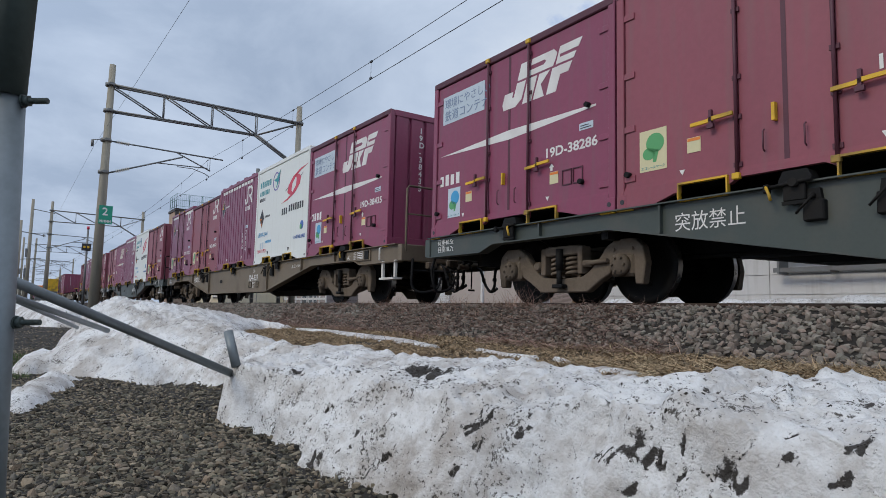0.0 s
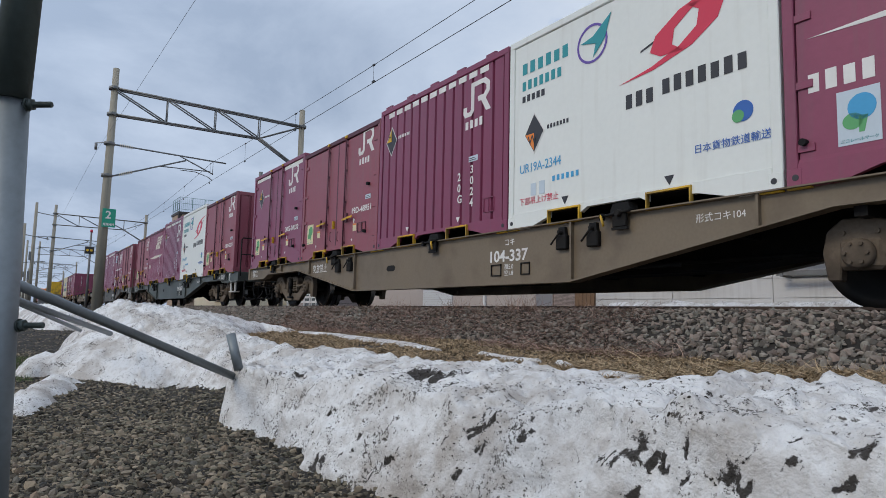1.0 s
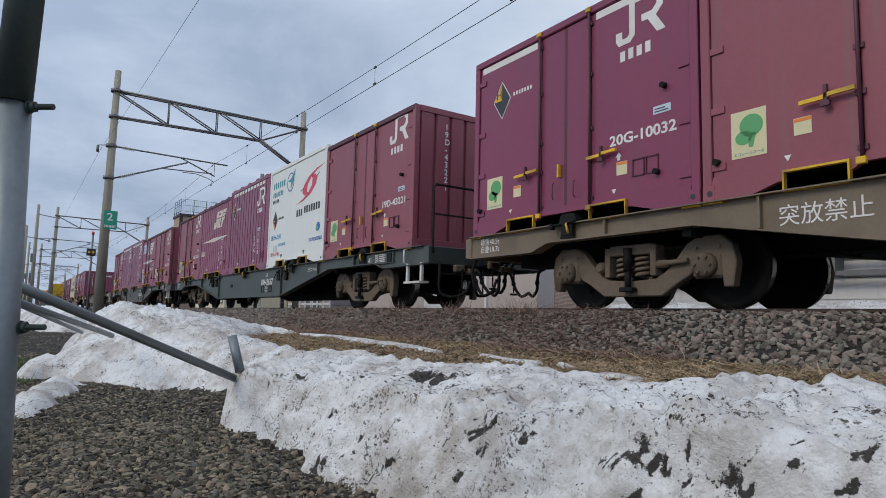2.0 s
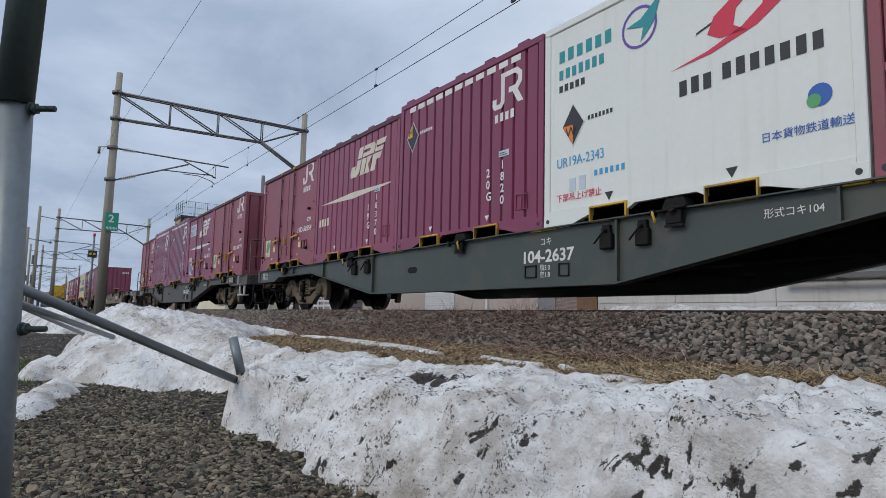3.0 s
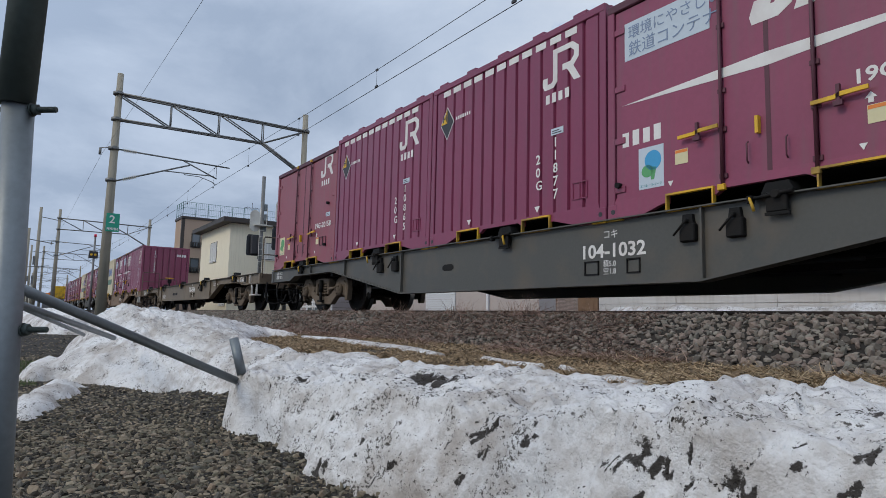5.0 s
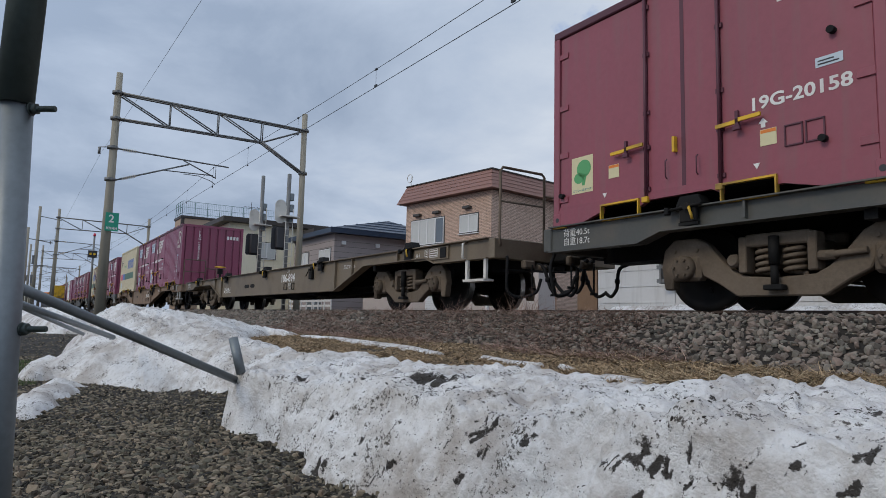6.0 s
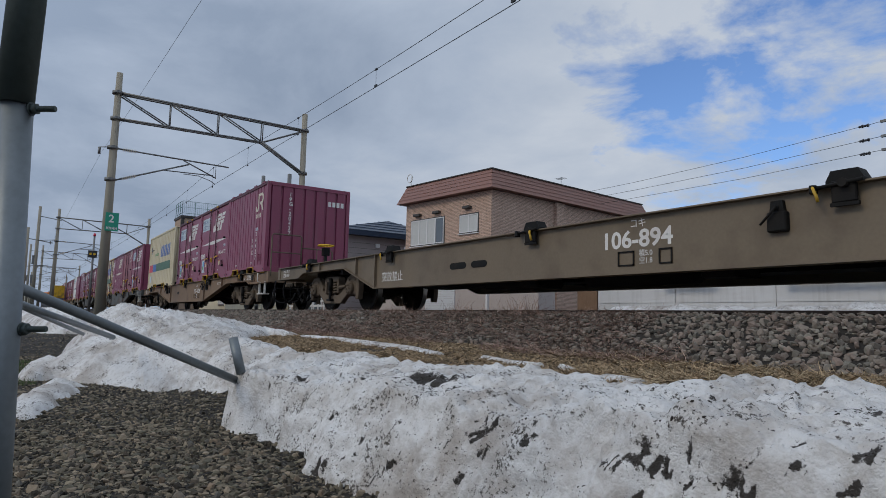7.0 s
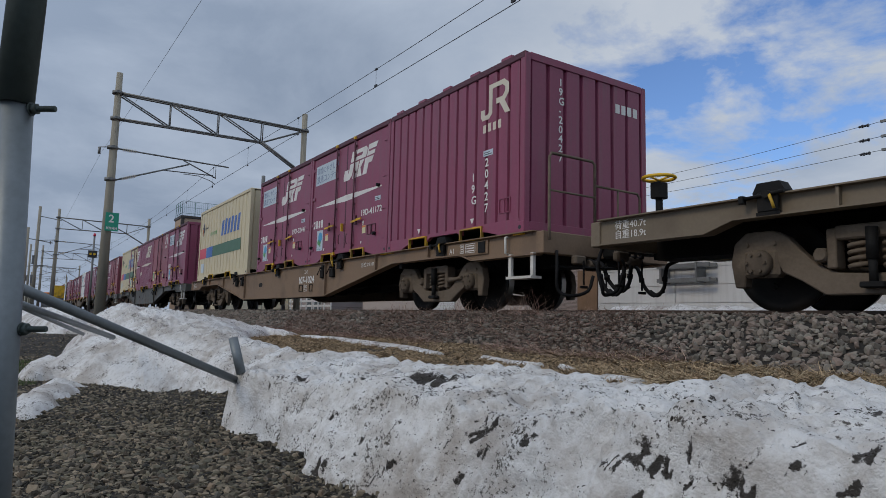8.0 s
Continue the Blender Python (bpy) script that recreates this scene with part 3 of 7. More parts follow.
def white_container(paint, h=2.6):
    """A smooth-sided insulated container with ribbed ends."""
    c = thing("container", "", "container")
    common_frame(c, paint, h)
    end_walls(c, paint, h)
    for sy in (-1, 1):
        yo = sy * (W12 / 2 - .04)
        flat_wall("side_wall", c, paint, -HALF + .1, HALF - .1, yo - .025, yo + .025, .212, h - .102, .004)
    y = SIDE + .012
    # large mark: two crescents round an eye, with a thin lance through it
    bm = bmesh.new()
    cx, cz = .86, 1.80
    out1 = [(cx + .62, cz + .40), (cx + .30, cz + .36), (cx - .02, cz + .24), (cx - .22, cz + .06), (cx - .27, cz - .10), (cx - .18, cz - .18), (cx + .02, cz - .20),
            (cx - .08, cz - .10), (cx - .06, cz + .06), (cx + .08, cz + .20), (cx + .32, cz + .32)]
    out2 = [(2 * cx - u + .06, 2 * cz - w + .06) for u, w in out1]
    for o in (out1, out2):
        plate(bm, [(cx + 1.45 * (u - cx), w) for u, w in o], y, .0025)
    part("round_mark", bm, RED, c, "red swirl of two crescents")
    bm = bmesh.new()
    plate(bm, [(cx - .52, cz - .06), (cx - .51, cz - .035), (cx - .28, cz + .035), (cx - .28, cz + .01)], y, .002)
    plate(bm, [(cx + .34, cz + .12), (cx + .34, cz + .15), (cx + .60, cz + .245), (cx + .60, cz + .23)], y, .002)
    part("lance", bm, INK, c)
    bars(c, "brand_bar", .14, 1.16, y, 3, .115, .17, .022, INK)
    bars(c, "brand_bar", .62, 1.20, y, 7, .118, .17, .022, INK)
    bars(c, "brand_bar", -1.60, 2.08, y, 6, .125, .16, .025, TEAL)
    bars(c, "brand_bar", -1.60, 1.86, y, 7, .09, .13, .02, TEAL)
    bars(c, "name_bar", -1.60, 1.70, y, 5, .08, .09, .012, INK)
    bm = bmesh.new()
    n = 22
    for k in range(n):
        a0, a1 = k * math.tau / n, (k + 1) * math.tau / n
        plate(bm, [(-.36 + .24 * math.cos(a0), 2.10 + .24 * math.sin(a0)), (-.36 + .24 * math.cos(a1), 2.10 + .24 * math.sin(a1)),
                   (-.36 + .21 * math.cos(a1), 2.10 + .21 * math.sin(a1)), (-.36 + .21 * math.cos(a0), 2.10 + .21 * math.sin(a0))], y, .002)
    part("ring_mark", bm, PURPLE, c, "thin purple ring")
    bm = bmesh.new()
    plate(bm, [(-.54, 2.14), (-.34, 2.18), (-.06, 2.38), (-.16, 2.10), (-.34, 1.92), (-.30, 2.08)], y - .003, .002)
    part("bird_mark", bm, TEAL, c, "teal swooping mark")
    height_mark(c, -1.36, 1.24, y, ORANGE, "W")
    bars(c, "owner_bar", -1.42, .42, y, 2, .14, .17, .02, PALE)
    bars(c, "load_note", -1.02, .55, y, 6, .06, .07, .02, SKYBLUE)
    write(c, "下部吊上げ禁止", -1.64, .32, y, .105, RED)
    write(c, "日本貨物鉄道輸送用", .98, .50, y, .098, BLUE)
    bm = bmesh.new()
    plate(bm, ring_shape(1.50, .80, .10, .10), y, .002)
    part("globe_mark", bm, BLUE, c, "small blue and green globe mark")
    bm = bmesh.new()
    plate(bm, ring_shape(1.45, .76, .06, .06), y - .003, .002)
    part("globe_mark", bm, GREEN, c)
    for x in (-.80, .69):
        bm = bmesh.new()
        plate(bm, [(x, .23), (x + .06, .33), (x - .06, .33)], y, .002)
        plate(bm, [(x, .255), (x + .04, .318), (x - .04, .318)], y - .0025, .001)
        part("lift_mark", bm, INK, c, "black triangle outline")
    return c


def cream_container():
    """A twenty-foot ribbed container, rust-streaked."""
    paint, h, length = PAINT["cream"], 2.55, 6.05
    c = thing("container", "", "container")
    common_frame(c, paint, h, length, (-1.05, 1.05))
    for sy in (-1, 1):
        ribbed_wall("side_wall", c, paint, length - .2, .21, h - .10, sy * (W12 / 2 - .05), sy, "x", .36, .03)
    for sx in (-1, 1):
        ribbed_wall("end_wall", c, paint, W12 - .2, .16, h - .06, sx * (length / 2 - .05), sx, "y", .36, .03)
    y = SIDE + .016
    for m, q in ((STRIPE_GREEN, (-1.10, 2.2, .80, 1.16)), (BLUE, (-1.95, -1.12, .80, 1.16)), (RED, (-2.9, -2.0, .80, 1.16))):
        bm = bmesh.new()
        plate(bm, rect(*q), y, .003)
        part("stripe", bm, m, c)
    bars(c, "brand_bar", -.1, 1.42, y, 6, .30, .52, .06, BLUE, .1)
    bars(c, "note_bar", -1.5, 1.55, y, 6, .1, .12, .04, GREEN)
    height_mark(c, -2.5, 1.85, y, ORANGE, "W")
    bm = bmesh.new()
    plate(bm, rect(-2.6, -2.2, .3, .62), y, .002)
    part("data_sticker", bm, PALE, c)
    return c


def jrf_marks(c, number, material=MARK, ribbed=False, slogan=True, z0=0.0):
    y = SIDE + (.013 if ribbed else .024)
    big_mark(c, -.02 - .16, 1.64 + z0, y, material)
    bm = bmesh.new()
    plate(bm, [(-1.66, 1.28 + z0), (0, 1.215 + z0), (1.56, 1.285 + z0), (1.56, 1.31 + z0), (0, 1.345 + z0)], y, .0025)
    part("long_stripe", bm, material, c, "white stripe that tapers to both ends")
    if slogan:
        bm = bmesh.new()
        plate(bm, rect(-1.62, -.56, 1.78, 2.22), y, .003)
        s = part("slogan_panel", bm, PALE, c, "pale panel with a slogan")
        for i, row in enumerate(("環境にやさしい", "鉄道コンテナ")):
            ob = part("lettering", letters(row, .165 if i == 0 else .185, SLATE_INK), SLATE_INK, s)
            ob.matrix_basis = pose(-1.57, y - .006, 2.035 - i * .20)
    bars(c, "name_bar", -1.66, .80, y, 4, .12, .17, .02, material)
    if number:
        eco_sticker(c, -1.44, -1.12, .29, .74, y, pale=not ribbed)


def end_text(c, number, h):
    """The number down the front end wall and the operator's bars."""
    stack_end(c, number, SIDE + .62, h - .36, HALF - .012, .15, .135, MARK)
    for k in range(4):
        bm = bmesh.new()
        prism(bm, [(.55 + k * .13, h - .52), (.64 + k * .13, h - .52), (.64 + k * .13, h - .38), (.55 + k * .13, h - .38)], HALF - .012, HALF - .009, "x")
        part("name_bar", bm, MARK, c)


RED_LABEL = "maroon container with %s"
STOCK = {}


def make(kind):
    """One more container of the kind: the first is built, the others are copies."""
    if kind in STOCK:
        return copy_thing(STOCK[kind], Matrix())
    if kind == "jrf":
        c = door_container(PAINT["maroon"])
        jrf_marks(c, True)
        lab = RED_LABEL % "folding doors and large slanted white mark"
    elif kind == "jr":
        c = door_container(PAINT["brown"])
        small_mark(c, .93, 1.95, SIDE + .024, MARK)
        eco_sticker(c, -1.56, -1.22, .38, .82, SIDE + .024)
        lab = "brownish maroon container with folding doors and a hooked mark"
    elif kind == "jr_tall":
        c = door_container(PAINT["berry"], 2.6)
        small_mark(c, .80, 1.95, SIDE + .024, MARK)
        eco_sticker(c, -1.56, -1.22, .38, .82, SIDE + .024)
        height_mark(c, -1.25, 1.90, SIDE + .024, YELLOW, "H")
        for q in ((-1.70, -.52, 2.40, 2.49), (.50, 1.70, 2.40, 2.49)):
            bm = bmesh.new()
            plate(bm, rect(*q), SIDE + .024)
            part("top_band", bm, MARK, c, "white band under the roof edge")
        lab = "tall berry-red container with folding doors and white top band"
    elif kind == "rib":
        c = ribbed_container(PAINT["berry"])
        small_mark(c, .78, 1.82, SIDE + .013, MARK)
        height_mark(c, -1.44, 1.95, SIDE + .013, YELLOW, "H")
        for k in range(11):
            bm = bmesh.new()
            plate(bm, rect(-1.56 + k * .275, -1.36 + k * .275, 2.40, 2.49), SIDE + .013)
            part("top_band", bm, MARK, c, "white dash under the roof edge")
        lab = "tall berry-red ribbed container with broken white top band"
    elif kind == "rib_plain":
        c = ribbed_container(PAINT["maroon"], 2.5)
        small_mark(c, .86, 1.74, SIDE + .013, MARK_CREAM)
        lab = "maroon ribbed steel container with an aged hooked mark"
    elif kind == "rib_jrf":
        c = ribbed_container(PAINT["maroon"], 2.5)
        jrf_marks(c, False, MARK_CREAM, True, False)
        lab = "maroon ribbed container with a large aged slanted mark"
    elif kind == "white":
        c = white_container(PAINT["white"])
        lab = "white smooth-sided container with a red swirl mark"
    else:
        c = cream_container()
        lab = "rust-streaked cream twenty-foot container with a coloured stripe"
    tagged(c, lab, "container", "containers on the train")
    STOCK[kind] = c
    return c


def dress(c, kind, number):
    """The number that sets one container apart."""
    if not number:
        return
    if kind in ("jrf", "jr", "jr_tall"):
        write(c, number, .70, .82, SIDE + .024, .165, MARK, wide=1.18, bold=.004)
        number_plate_block(c, 1.30, 1.04, SIDE + .024, .22, .085)
        end_text(c, number.replace("-", "-"), 2.5)
    elif kind.startswith("rib"):
        a, b = number.split("-")
        stack(c, a, .66, .88, SIDE + .013, .17, .17, MARK)
        stack(c, b, .98, 1.05 if len(b) > 4 else .95, SIDE + .013, .17, .165, MARK)
        number_plate_block(c, .94, 1.20 if len(b) > 4 else 1.12, SIDE + .013, .22, .085)
        end_text(c, a + "-" + b, 2.5)
    elif kind == "white":
        write(c, number, -1.64, .74, SIDE + .012, .17, SKYBLUE, wide=.86)


# ---------------------------------------------------------------- wagons


def bogie(wagon, x, front):
    """A four-wheel truck: side frames with coil springs, and two wheelsets that turn."""
    b = part("bogie", bogie_beam(), GREASE, wagon, "dusty cast-steel bogie")
    b.matrix_basis = pose(x, 0, 0)
    for sy in (-1, 1):
        y = sy * .90
        part("side_frame", mesh_once("side_frame", side_frame_mesh), GREASE, b, at=pose(0, y, 0))
        part("coil_spring", mesh_once("coil_spring", spring_mesh), GREASE, b, at=pose(0, y, 0))
        for sx in (-1, 1):
            part("axle_box", mesh_once("axle_box", axle_box_mesh), GREASE, b, at=pose(sx * .955, y, .42, 0, 0, 0 if sy < 0 else 180))
        part("damper", mesh_once("damper", damper_mesh), IRON, b, at=pose(0, y + sy * .12, 0))
    sets = []
    for sx in (-1, 1):
        w = part("wheelset", mesh_once("wheelset", wheelset_mesh), None, b, "dark wheelset with bright treads", at=pose(sx * .955, 0, WHEEL_R))
        sets.append((w, sx * .955))
    return b, sets


WHEEL_R = 0.43
MESHES = {}


def mesh_once(name, build):
    if name not in MESHES:
        MESHES[name] = build()
    return MESHES[name]


def bogie_beam():
    def build():
        bm = bmesh.new()
        box(bm, -.2, .2, -.85, .85, .40, .66, .02)
        box(bm, -.30, .30, -.30, .30, .62, .74, .02)
        for s in (-1, 1):
            rod(bm, (s * .5, -.75, .36), (s * .5, .75, .36), .04, 8)
        return done(bm, "bogie")
    return mesh_once("bogie", build)


def side_frame_mesh():
    bm = bmesh.new()
    half = [(0, .12), (.40, .12), (.60, .25), (.76, .33), (.80, .42), (.86, .50), (1.05, .50), (1.10, .42), (1.12, .20),
            (1.22, .20), (1.26, .44), (1.22, .62), (1.10, .72), (.84, .72), (.71, .65), (.58, .50), (.44, .37), (.32, .31), (0, .29)]
    prism(bm, half + [(-u, w) for u, w in half[-2:0:-1]], -.06, .06)
    bmesh.ops.bevel(bm, geom=list(bm.edges), offset=.012, segments=1, affect="EDGES")
    # bolster end above the springs, with its guides
    box(bm, -.30, .30, -.09, .05, .58, .70, .015)
    box(bm, -.36, -.28, -.10, .06, .34, .68, .01)
    box(bm, .28, .36, -.10, .06, .34, .68, .01)
    box(bm, -.46, -.36, -.12, -.02, .40, .52, .02)
    box(bm, .36, .52, -.12, -.04, .42, .50, .02)
    rod(bm, (.44, -.10, .46), (.76, -.10, .48), .028, 8)
    rod(bm, (-.40, -.14, .46), (-.40, .02, .46), .05, 10)
    for s in (-1, 1):
        for k in (-1, 1):
            rod(bm, (s * .955 + k * .13, -.085, .60), (s * .955 + k * .13, .0, .60), .022, 6)
    return done(bm, "side_frame")


def spring_mesh():
    bm = bmesh.new()
    for cx in (-.13, .13):
        pts = [(cx + .085 * math.cos(a), .085 * math.sin(a), .32 + .26 * a / (math.tau * 4.5)) for a in [k * math.tau / 10 for k in range(46)]]
        tube(bm, pts, .022, 5)
    return done(bm, "coil_spring")


def axle_box_mesh():
    bm = bmesh.new()
    box(bm, -.17, .17, -.08, .08, -.13, .13, .03)
    lathe(bm, [(.125, -.05), (.125, -.13), (.105, -.15), (.05, -.155)], 18)
    for k in range(6):
        a = k * math.tau / 6
        rod(bm, (.085 * math.cos(a), -.14, .085 * math.sin(a)), (.085 * math.cos(a), -.175, .085 * math.sin(a)), .016, 6)
    return done(bm, "axle_box")


def damper_mesh():
    bm = bmesh.new()
    rod(bm, (0, 0, .20), (0, 0, .42), .035, 8)
    rod(bm, (0, 0, .40), (0, 0, .66), .048, 8)
    box(bm, -.09, .09, -.05, .05, .17, .22, .01)
    return done(bm, "damper")


def wheelset_mesh():
    bm = bmesh.new()
    rod(bm, (0, -.95, 0), (0, .95, 0), .075, 12)
    for s in (-1, 1):
        y = s * .535
        R = WHEEL_R
        prof = [(.10, -.09), (.12, -.07), (R - .11, -.025), (R - .07, -.055), (R, -.062), (R + .004, .035), (R + .028, .045), (R + .028, .062), (R - .07, .066), (R - .11, .03), (.12, .05), (.10, .07)]
        lathe(bm, [(r, y - s * a * -1 if s < 0 else y - a) for r, a in prof], 40)
        for k in range(4):           # lightening pockets make the turning plain
            a = k * math.tau / 4 + .3
            rod(bm, (.22 * math.cos(a), y + s * .035, .22 * math.sin(a)), (.22 * math.cos(a), y + s * .062, .22 * math.sin(a)), .03, 7)
    me = done(bm, "wheelset")
    me.materials.append(WHEEL)
    me.materials.append(TREAD)
    for p in me.polygons:
        r = math.hypot(p.center.x, p.center.z)
        if r > WHEEL_R - .012 and abs(abs(p.center.y) - .535) < .06:
            p.material_index = 1
    return me


SILLS = {
    "104": [(-9.55, .70), (-9.55, .985), (9.55, .985), (9.55, .70), (8.2, .70), (7.9, .80), (5.85, .80), (2.9, .28), (-2.9, .28), (-5.85, .80), (-7.9, .80), (-8.2, .70)],
    "106": [(-9.55, .72), (-9.55, .985), (9.55, .985), (9.55, .72), (8.2, .72), (7.9, .82), (5.75, .82), (4.40, .38), (-4.40, .38), (-5.75, .82), (-7.9, .82), (-8.2, .72)],
}


def lock_mesh():
    """The container lock on the sill: a black casting with a bent lever and a bolt."""
    bm = bmesh.new()
    prism(bm, [(-.2, 0), (.2, 0), (.2, .05), (.14, .16), (-.14, .16), (-.2, .05)], -.06, .10)
    box(bm, -.13, .13, -.09, -.04, -.20, .04, .01)
    rod(bm, (-.30, -.10, -.02), (.22, -.10, .02), .022, 8)
    rod(bm, (.02, -.15, .0), (.02, .0, .0), .05, 10)
    box(bm, -.34, -.27, -.14, -.07, -.08, .02, .01)
    box(bm, -.15, .15, -.08, -.05, -.24, -.20)
    return done(bm, "container_lock")


def flange_run(bm, pts, y, w, t):
    """A flange plate that follows the sill's lower edge."""
    for (x0, z0), (x1, z1) in zip(pts, pts[1:]):
        v = [bm.verts.new(p) for p in ((x0, y - w, z0), (x1, y - w, z1), (x1, y + w, z1), (x0, y + w, z0),
                                       (x0, y - w, z0 - t), (x1, y - w, z1 - t), (x1, y + w, z1 - t), (x0, y + w, z0 - t))]
        for q in ((0, 1, 2, 3), (7, 6, 5, 4), (0, 4, 5, 1), (1, 5, 6, 2), (2, 6, 7, 3), (3, 7, 4, 0)):
            bm.faces.new([v[i] for i in q])


def wagon(kind, colour, number, loads, label, detail=True):
    paint = SILL[colour]
    w = thing("flat_wagon", label, "freight wagon", "wagons of the train")
    outline = SILLS[kind]
    low = outline[3:] + outline[:1]
    for sy in (-1, 1):
        bm = bmesh.new()
        prism(bm, outline, sy * 1.19 - .008, sy * 1.19 + .008)
        y = sy * 1.18
        flange_run(bm, low, y, .085, .016)
        box(bm, -9.55, 9.55, y - .09, y + .09, .986, 1.0)
        kx = outline[7][0] if outline[7][0] > 0 else 3
        for x in (-kx, kx, -5.2, 5.2, -7.0, 7.0):
            zz = .30 if abs(x) == kx and kind == "104" else .40 if abs(x) == kx else .82
            if abs(x) == 5.2:
                zz = .69 if kind == "104" else .66
            box(bm, x - .012, x + .012, sy * 1.25 - .05 if sy > 0 else -1.25, sy * 1.25 if sy > 0 else -1.25 + .05, zz, .985)
        s = part("side_sill", bm, paint, w, "%s painted side sill" % {"grey": "dark grey", "green": "green-grey", "umber": "brown-grey", "tan": "dusty brown"}[colour])
        bm = bmesh.new()
        # No opening is cut: black oval plates put the holes' inner shade in colour.
        holes = ((-1.62, -1.42), ) if kind == "104" else ((-1.95, -1.62), (-1.40, -1.12))
        for a, b in holes:
            yy = sy * 1.199
            plate(bm, [(a, .59), (b, .59), (b + .05, .62), (b + .05, .66), (b, .69), (a, .69), (a - .05, .66), (a - .05, .62)], yy, .003 * (1 if sy < 0 else -1))
        part("sill_hole_plate", bm, IRON, s, "black oval plate drawn for a shaded sill hole")
    # The frame is open here: an added dark sheet stands in for its shade.
    bm = bmesh.new()
    box(bm, -9.5, 9.5, -1.15, 1.15, .94, .965)
    part("dark_deck_fill", bm, IRON, w, "dark sheet filling in the open wagon frame")
    bm = bmesh.new()
    prism(bm, [(-9.6, .62), (-9.6, .93), (9.6, .93), (9.6, .62), (5.9, .62), (4.2, .40), (-4.2, .40), (-5.9, .62)], -.22, .22)
    part("centre_sill", bm, IRON, w, "black centre sill")
    for x in (-6.0, -4.6, -3.0, -1.5, 0, 1.5, 3.0, 4.6, 6.0):
        bm = bmesh.new()
        zb = .45 if abs(x) < 4 else .7
        box(bm, x - .05, x + .05, -1.16, 1.16, zb, .935)
        part("cross_beam", bm, IRON, w)
    for sx in (-1, 1):
        bm = bmesh.new()
        box(bm, sx * 9.62 - .07, sx * 9.62 + .07, -1.22, 1.22, .70, .985, .01)
        part("end_beam", bm, paint, w)
        bm = bmesh.new()
        box(bm, sx * 9.7 - .12 if sx > 0 else -9.95, 9.95 if sx > 0 else -9.7 + .12, -.14, .14, .70, .98, .03)
        prism(bm, [(sx * 9.95, .76), (sx * 10.08, .74), (sx * 10.2, .80), (sx * 10.2, .98), (sx * 10.05, 1.02), (sx * 9.95, .98)], -.17, .13)
        part("coupler", bm, IRON, w, "black knuckle coupler")
        bogie_parts = bogie(w, sx * 6.86, sx > 0)
        WHEELS.setdefault(w, []).extend(bogie_parts[1])
    # locks, brackets and boxes along the sill
    for i in range(5):
        if kind == "104" or i in (0, 1, 2, 3, 4):
            x = 7.48 - i * PITCH - .08
            lk = part("container_lock", mesh_once("container_lock", lock_mesh), IRON, w, at=pose(x, -1.20, .99) @ Matrix.Diagonal((.72, .9, .74, 1)))
            bm_key = "lock_tag"
            part("lock_tag", mesh_once(bm_key, tag_mesh), YELLOW, lk, "yellow lock tag", at=pose(-.30 if i % 2 else .06, -.13, -.06))
    for x in (2.75, 3.25, -3.13, -3.68) if kind == "104" else (3.1, ):
        part("lever_box", mesh_once("lever_box", lever_box_mesh), IRON, w, "black bracket box with a release lever", at=pose(x, -1.21, .82) @ Matrix.Diagonal((.72, .9, .80, 1)))
    bm = bmesh.new()
    box(bm, -1.6, -.4, -.85, -.35, .30, .62, .03)
    rod(bm, (.4, -.65, .45), (1.9, -.65, .45), .17, 14)
    box(bm, 2.1, 2.5, -.9, -.5, .32, .6, .02)
    rod(bm, (-6, -.35, .52), (6, -.35, .5), .025, 6)
    rod(bm, (-4.5, -.95, .42), (4.2, -.95, .42), .018, 6)
    part("brake_gear", bm, IRON, w, "black brake tank and pipes")
    # white-framed step and handholds at the leading corner
    bm = bmesh.new()
    for x in (9.06, 9.50):
        box(bm, x - .028, x + .028, -1.24, -1.20, .40, .72)
    box(bm, 9.03, 9.53, -1.28, -1.10, .385, .42)
    part("corner_step", bm, WHITE_STEEL, w, "white-painted step frame")
    bm = bmesh.new()
    tube(bm, [(9.0, -1.21, .72), (9.0, -1.27, .74), (9.0, -1.27, .95), (9.0, -1.2, .97)], .018, 6)
    part("handhold", bm, WHITE_STEEL, w)
    if detail:
        bm = bmesh.new()
        x = 9.74
        tube(bm, [(x, -1.16, .86), (x, -1.17, 1.0), (x, -1.17, 1.93), (x, -1.13, 1.985), (x, -.40, 1.985), (x, -.35, 1.94), (x, -.35, .95)], .02, 7)
        tube(bm, [(x, -1.17, 1.5), (x, -.35, 1.5)], .016, 6)
        tube(bm, [(x, -.35, 1.66), (x, .50, 1.66), (x, .55, 1.6), (x, .55, .95)], .018, 6)
        tube(bm, [(x, .10, 1.66), (x, .10, .95)], .014, 6)
        part("end_railing", bm, GREASE if colour == "tan" else IRON if colour == "green" else GREASE, w, "bent pipe railing across the end")
        # hoses, cocks and chains hanging under the coupling
        for sx in (-1, 1):
            e = sx * 9.7
            for y, dz in ((-.42, .0), (-.30, .05), (.38, .02)):
                bm = bmesh.new()
                tube(bm, [(e, y, .66), (e + sx * .14, y - .02, .60), (e + sx * .2, y, .44), (e + sx * .24, y + .03, .30 + dz), (e + sx * .36, y + .05, .20 + dz), (e + sx * .50, y + .08, .26 + dz)], .026, 7, True)
                rod(bm, (e + sx * .20, y, .46), (e + sx * .205, y, .40), .036, 8)
                part("brake_hose", bm, RUBBER, w, "black hanging brake hose")
            bm = bmesh.new()
            tube(bm, [(e, -1.0, .74), (e + sx * .05, -1.04, .5), (e + sx * .02, -1.0, .25), (e + sx * .10, -.86, .17), (e + sx * .15, -.60, .24), (e + sx * .15, -.5, .44)], .022, 7, True)
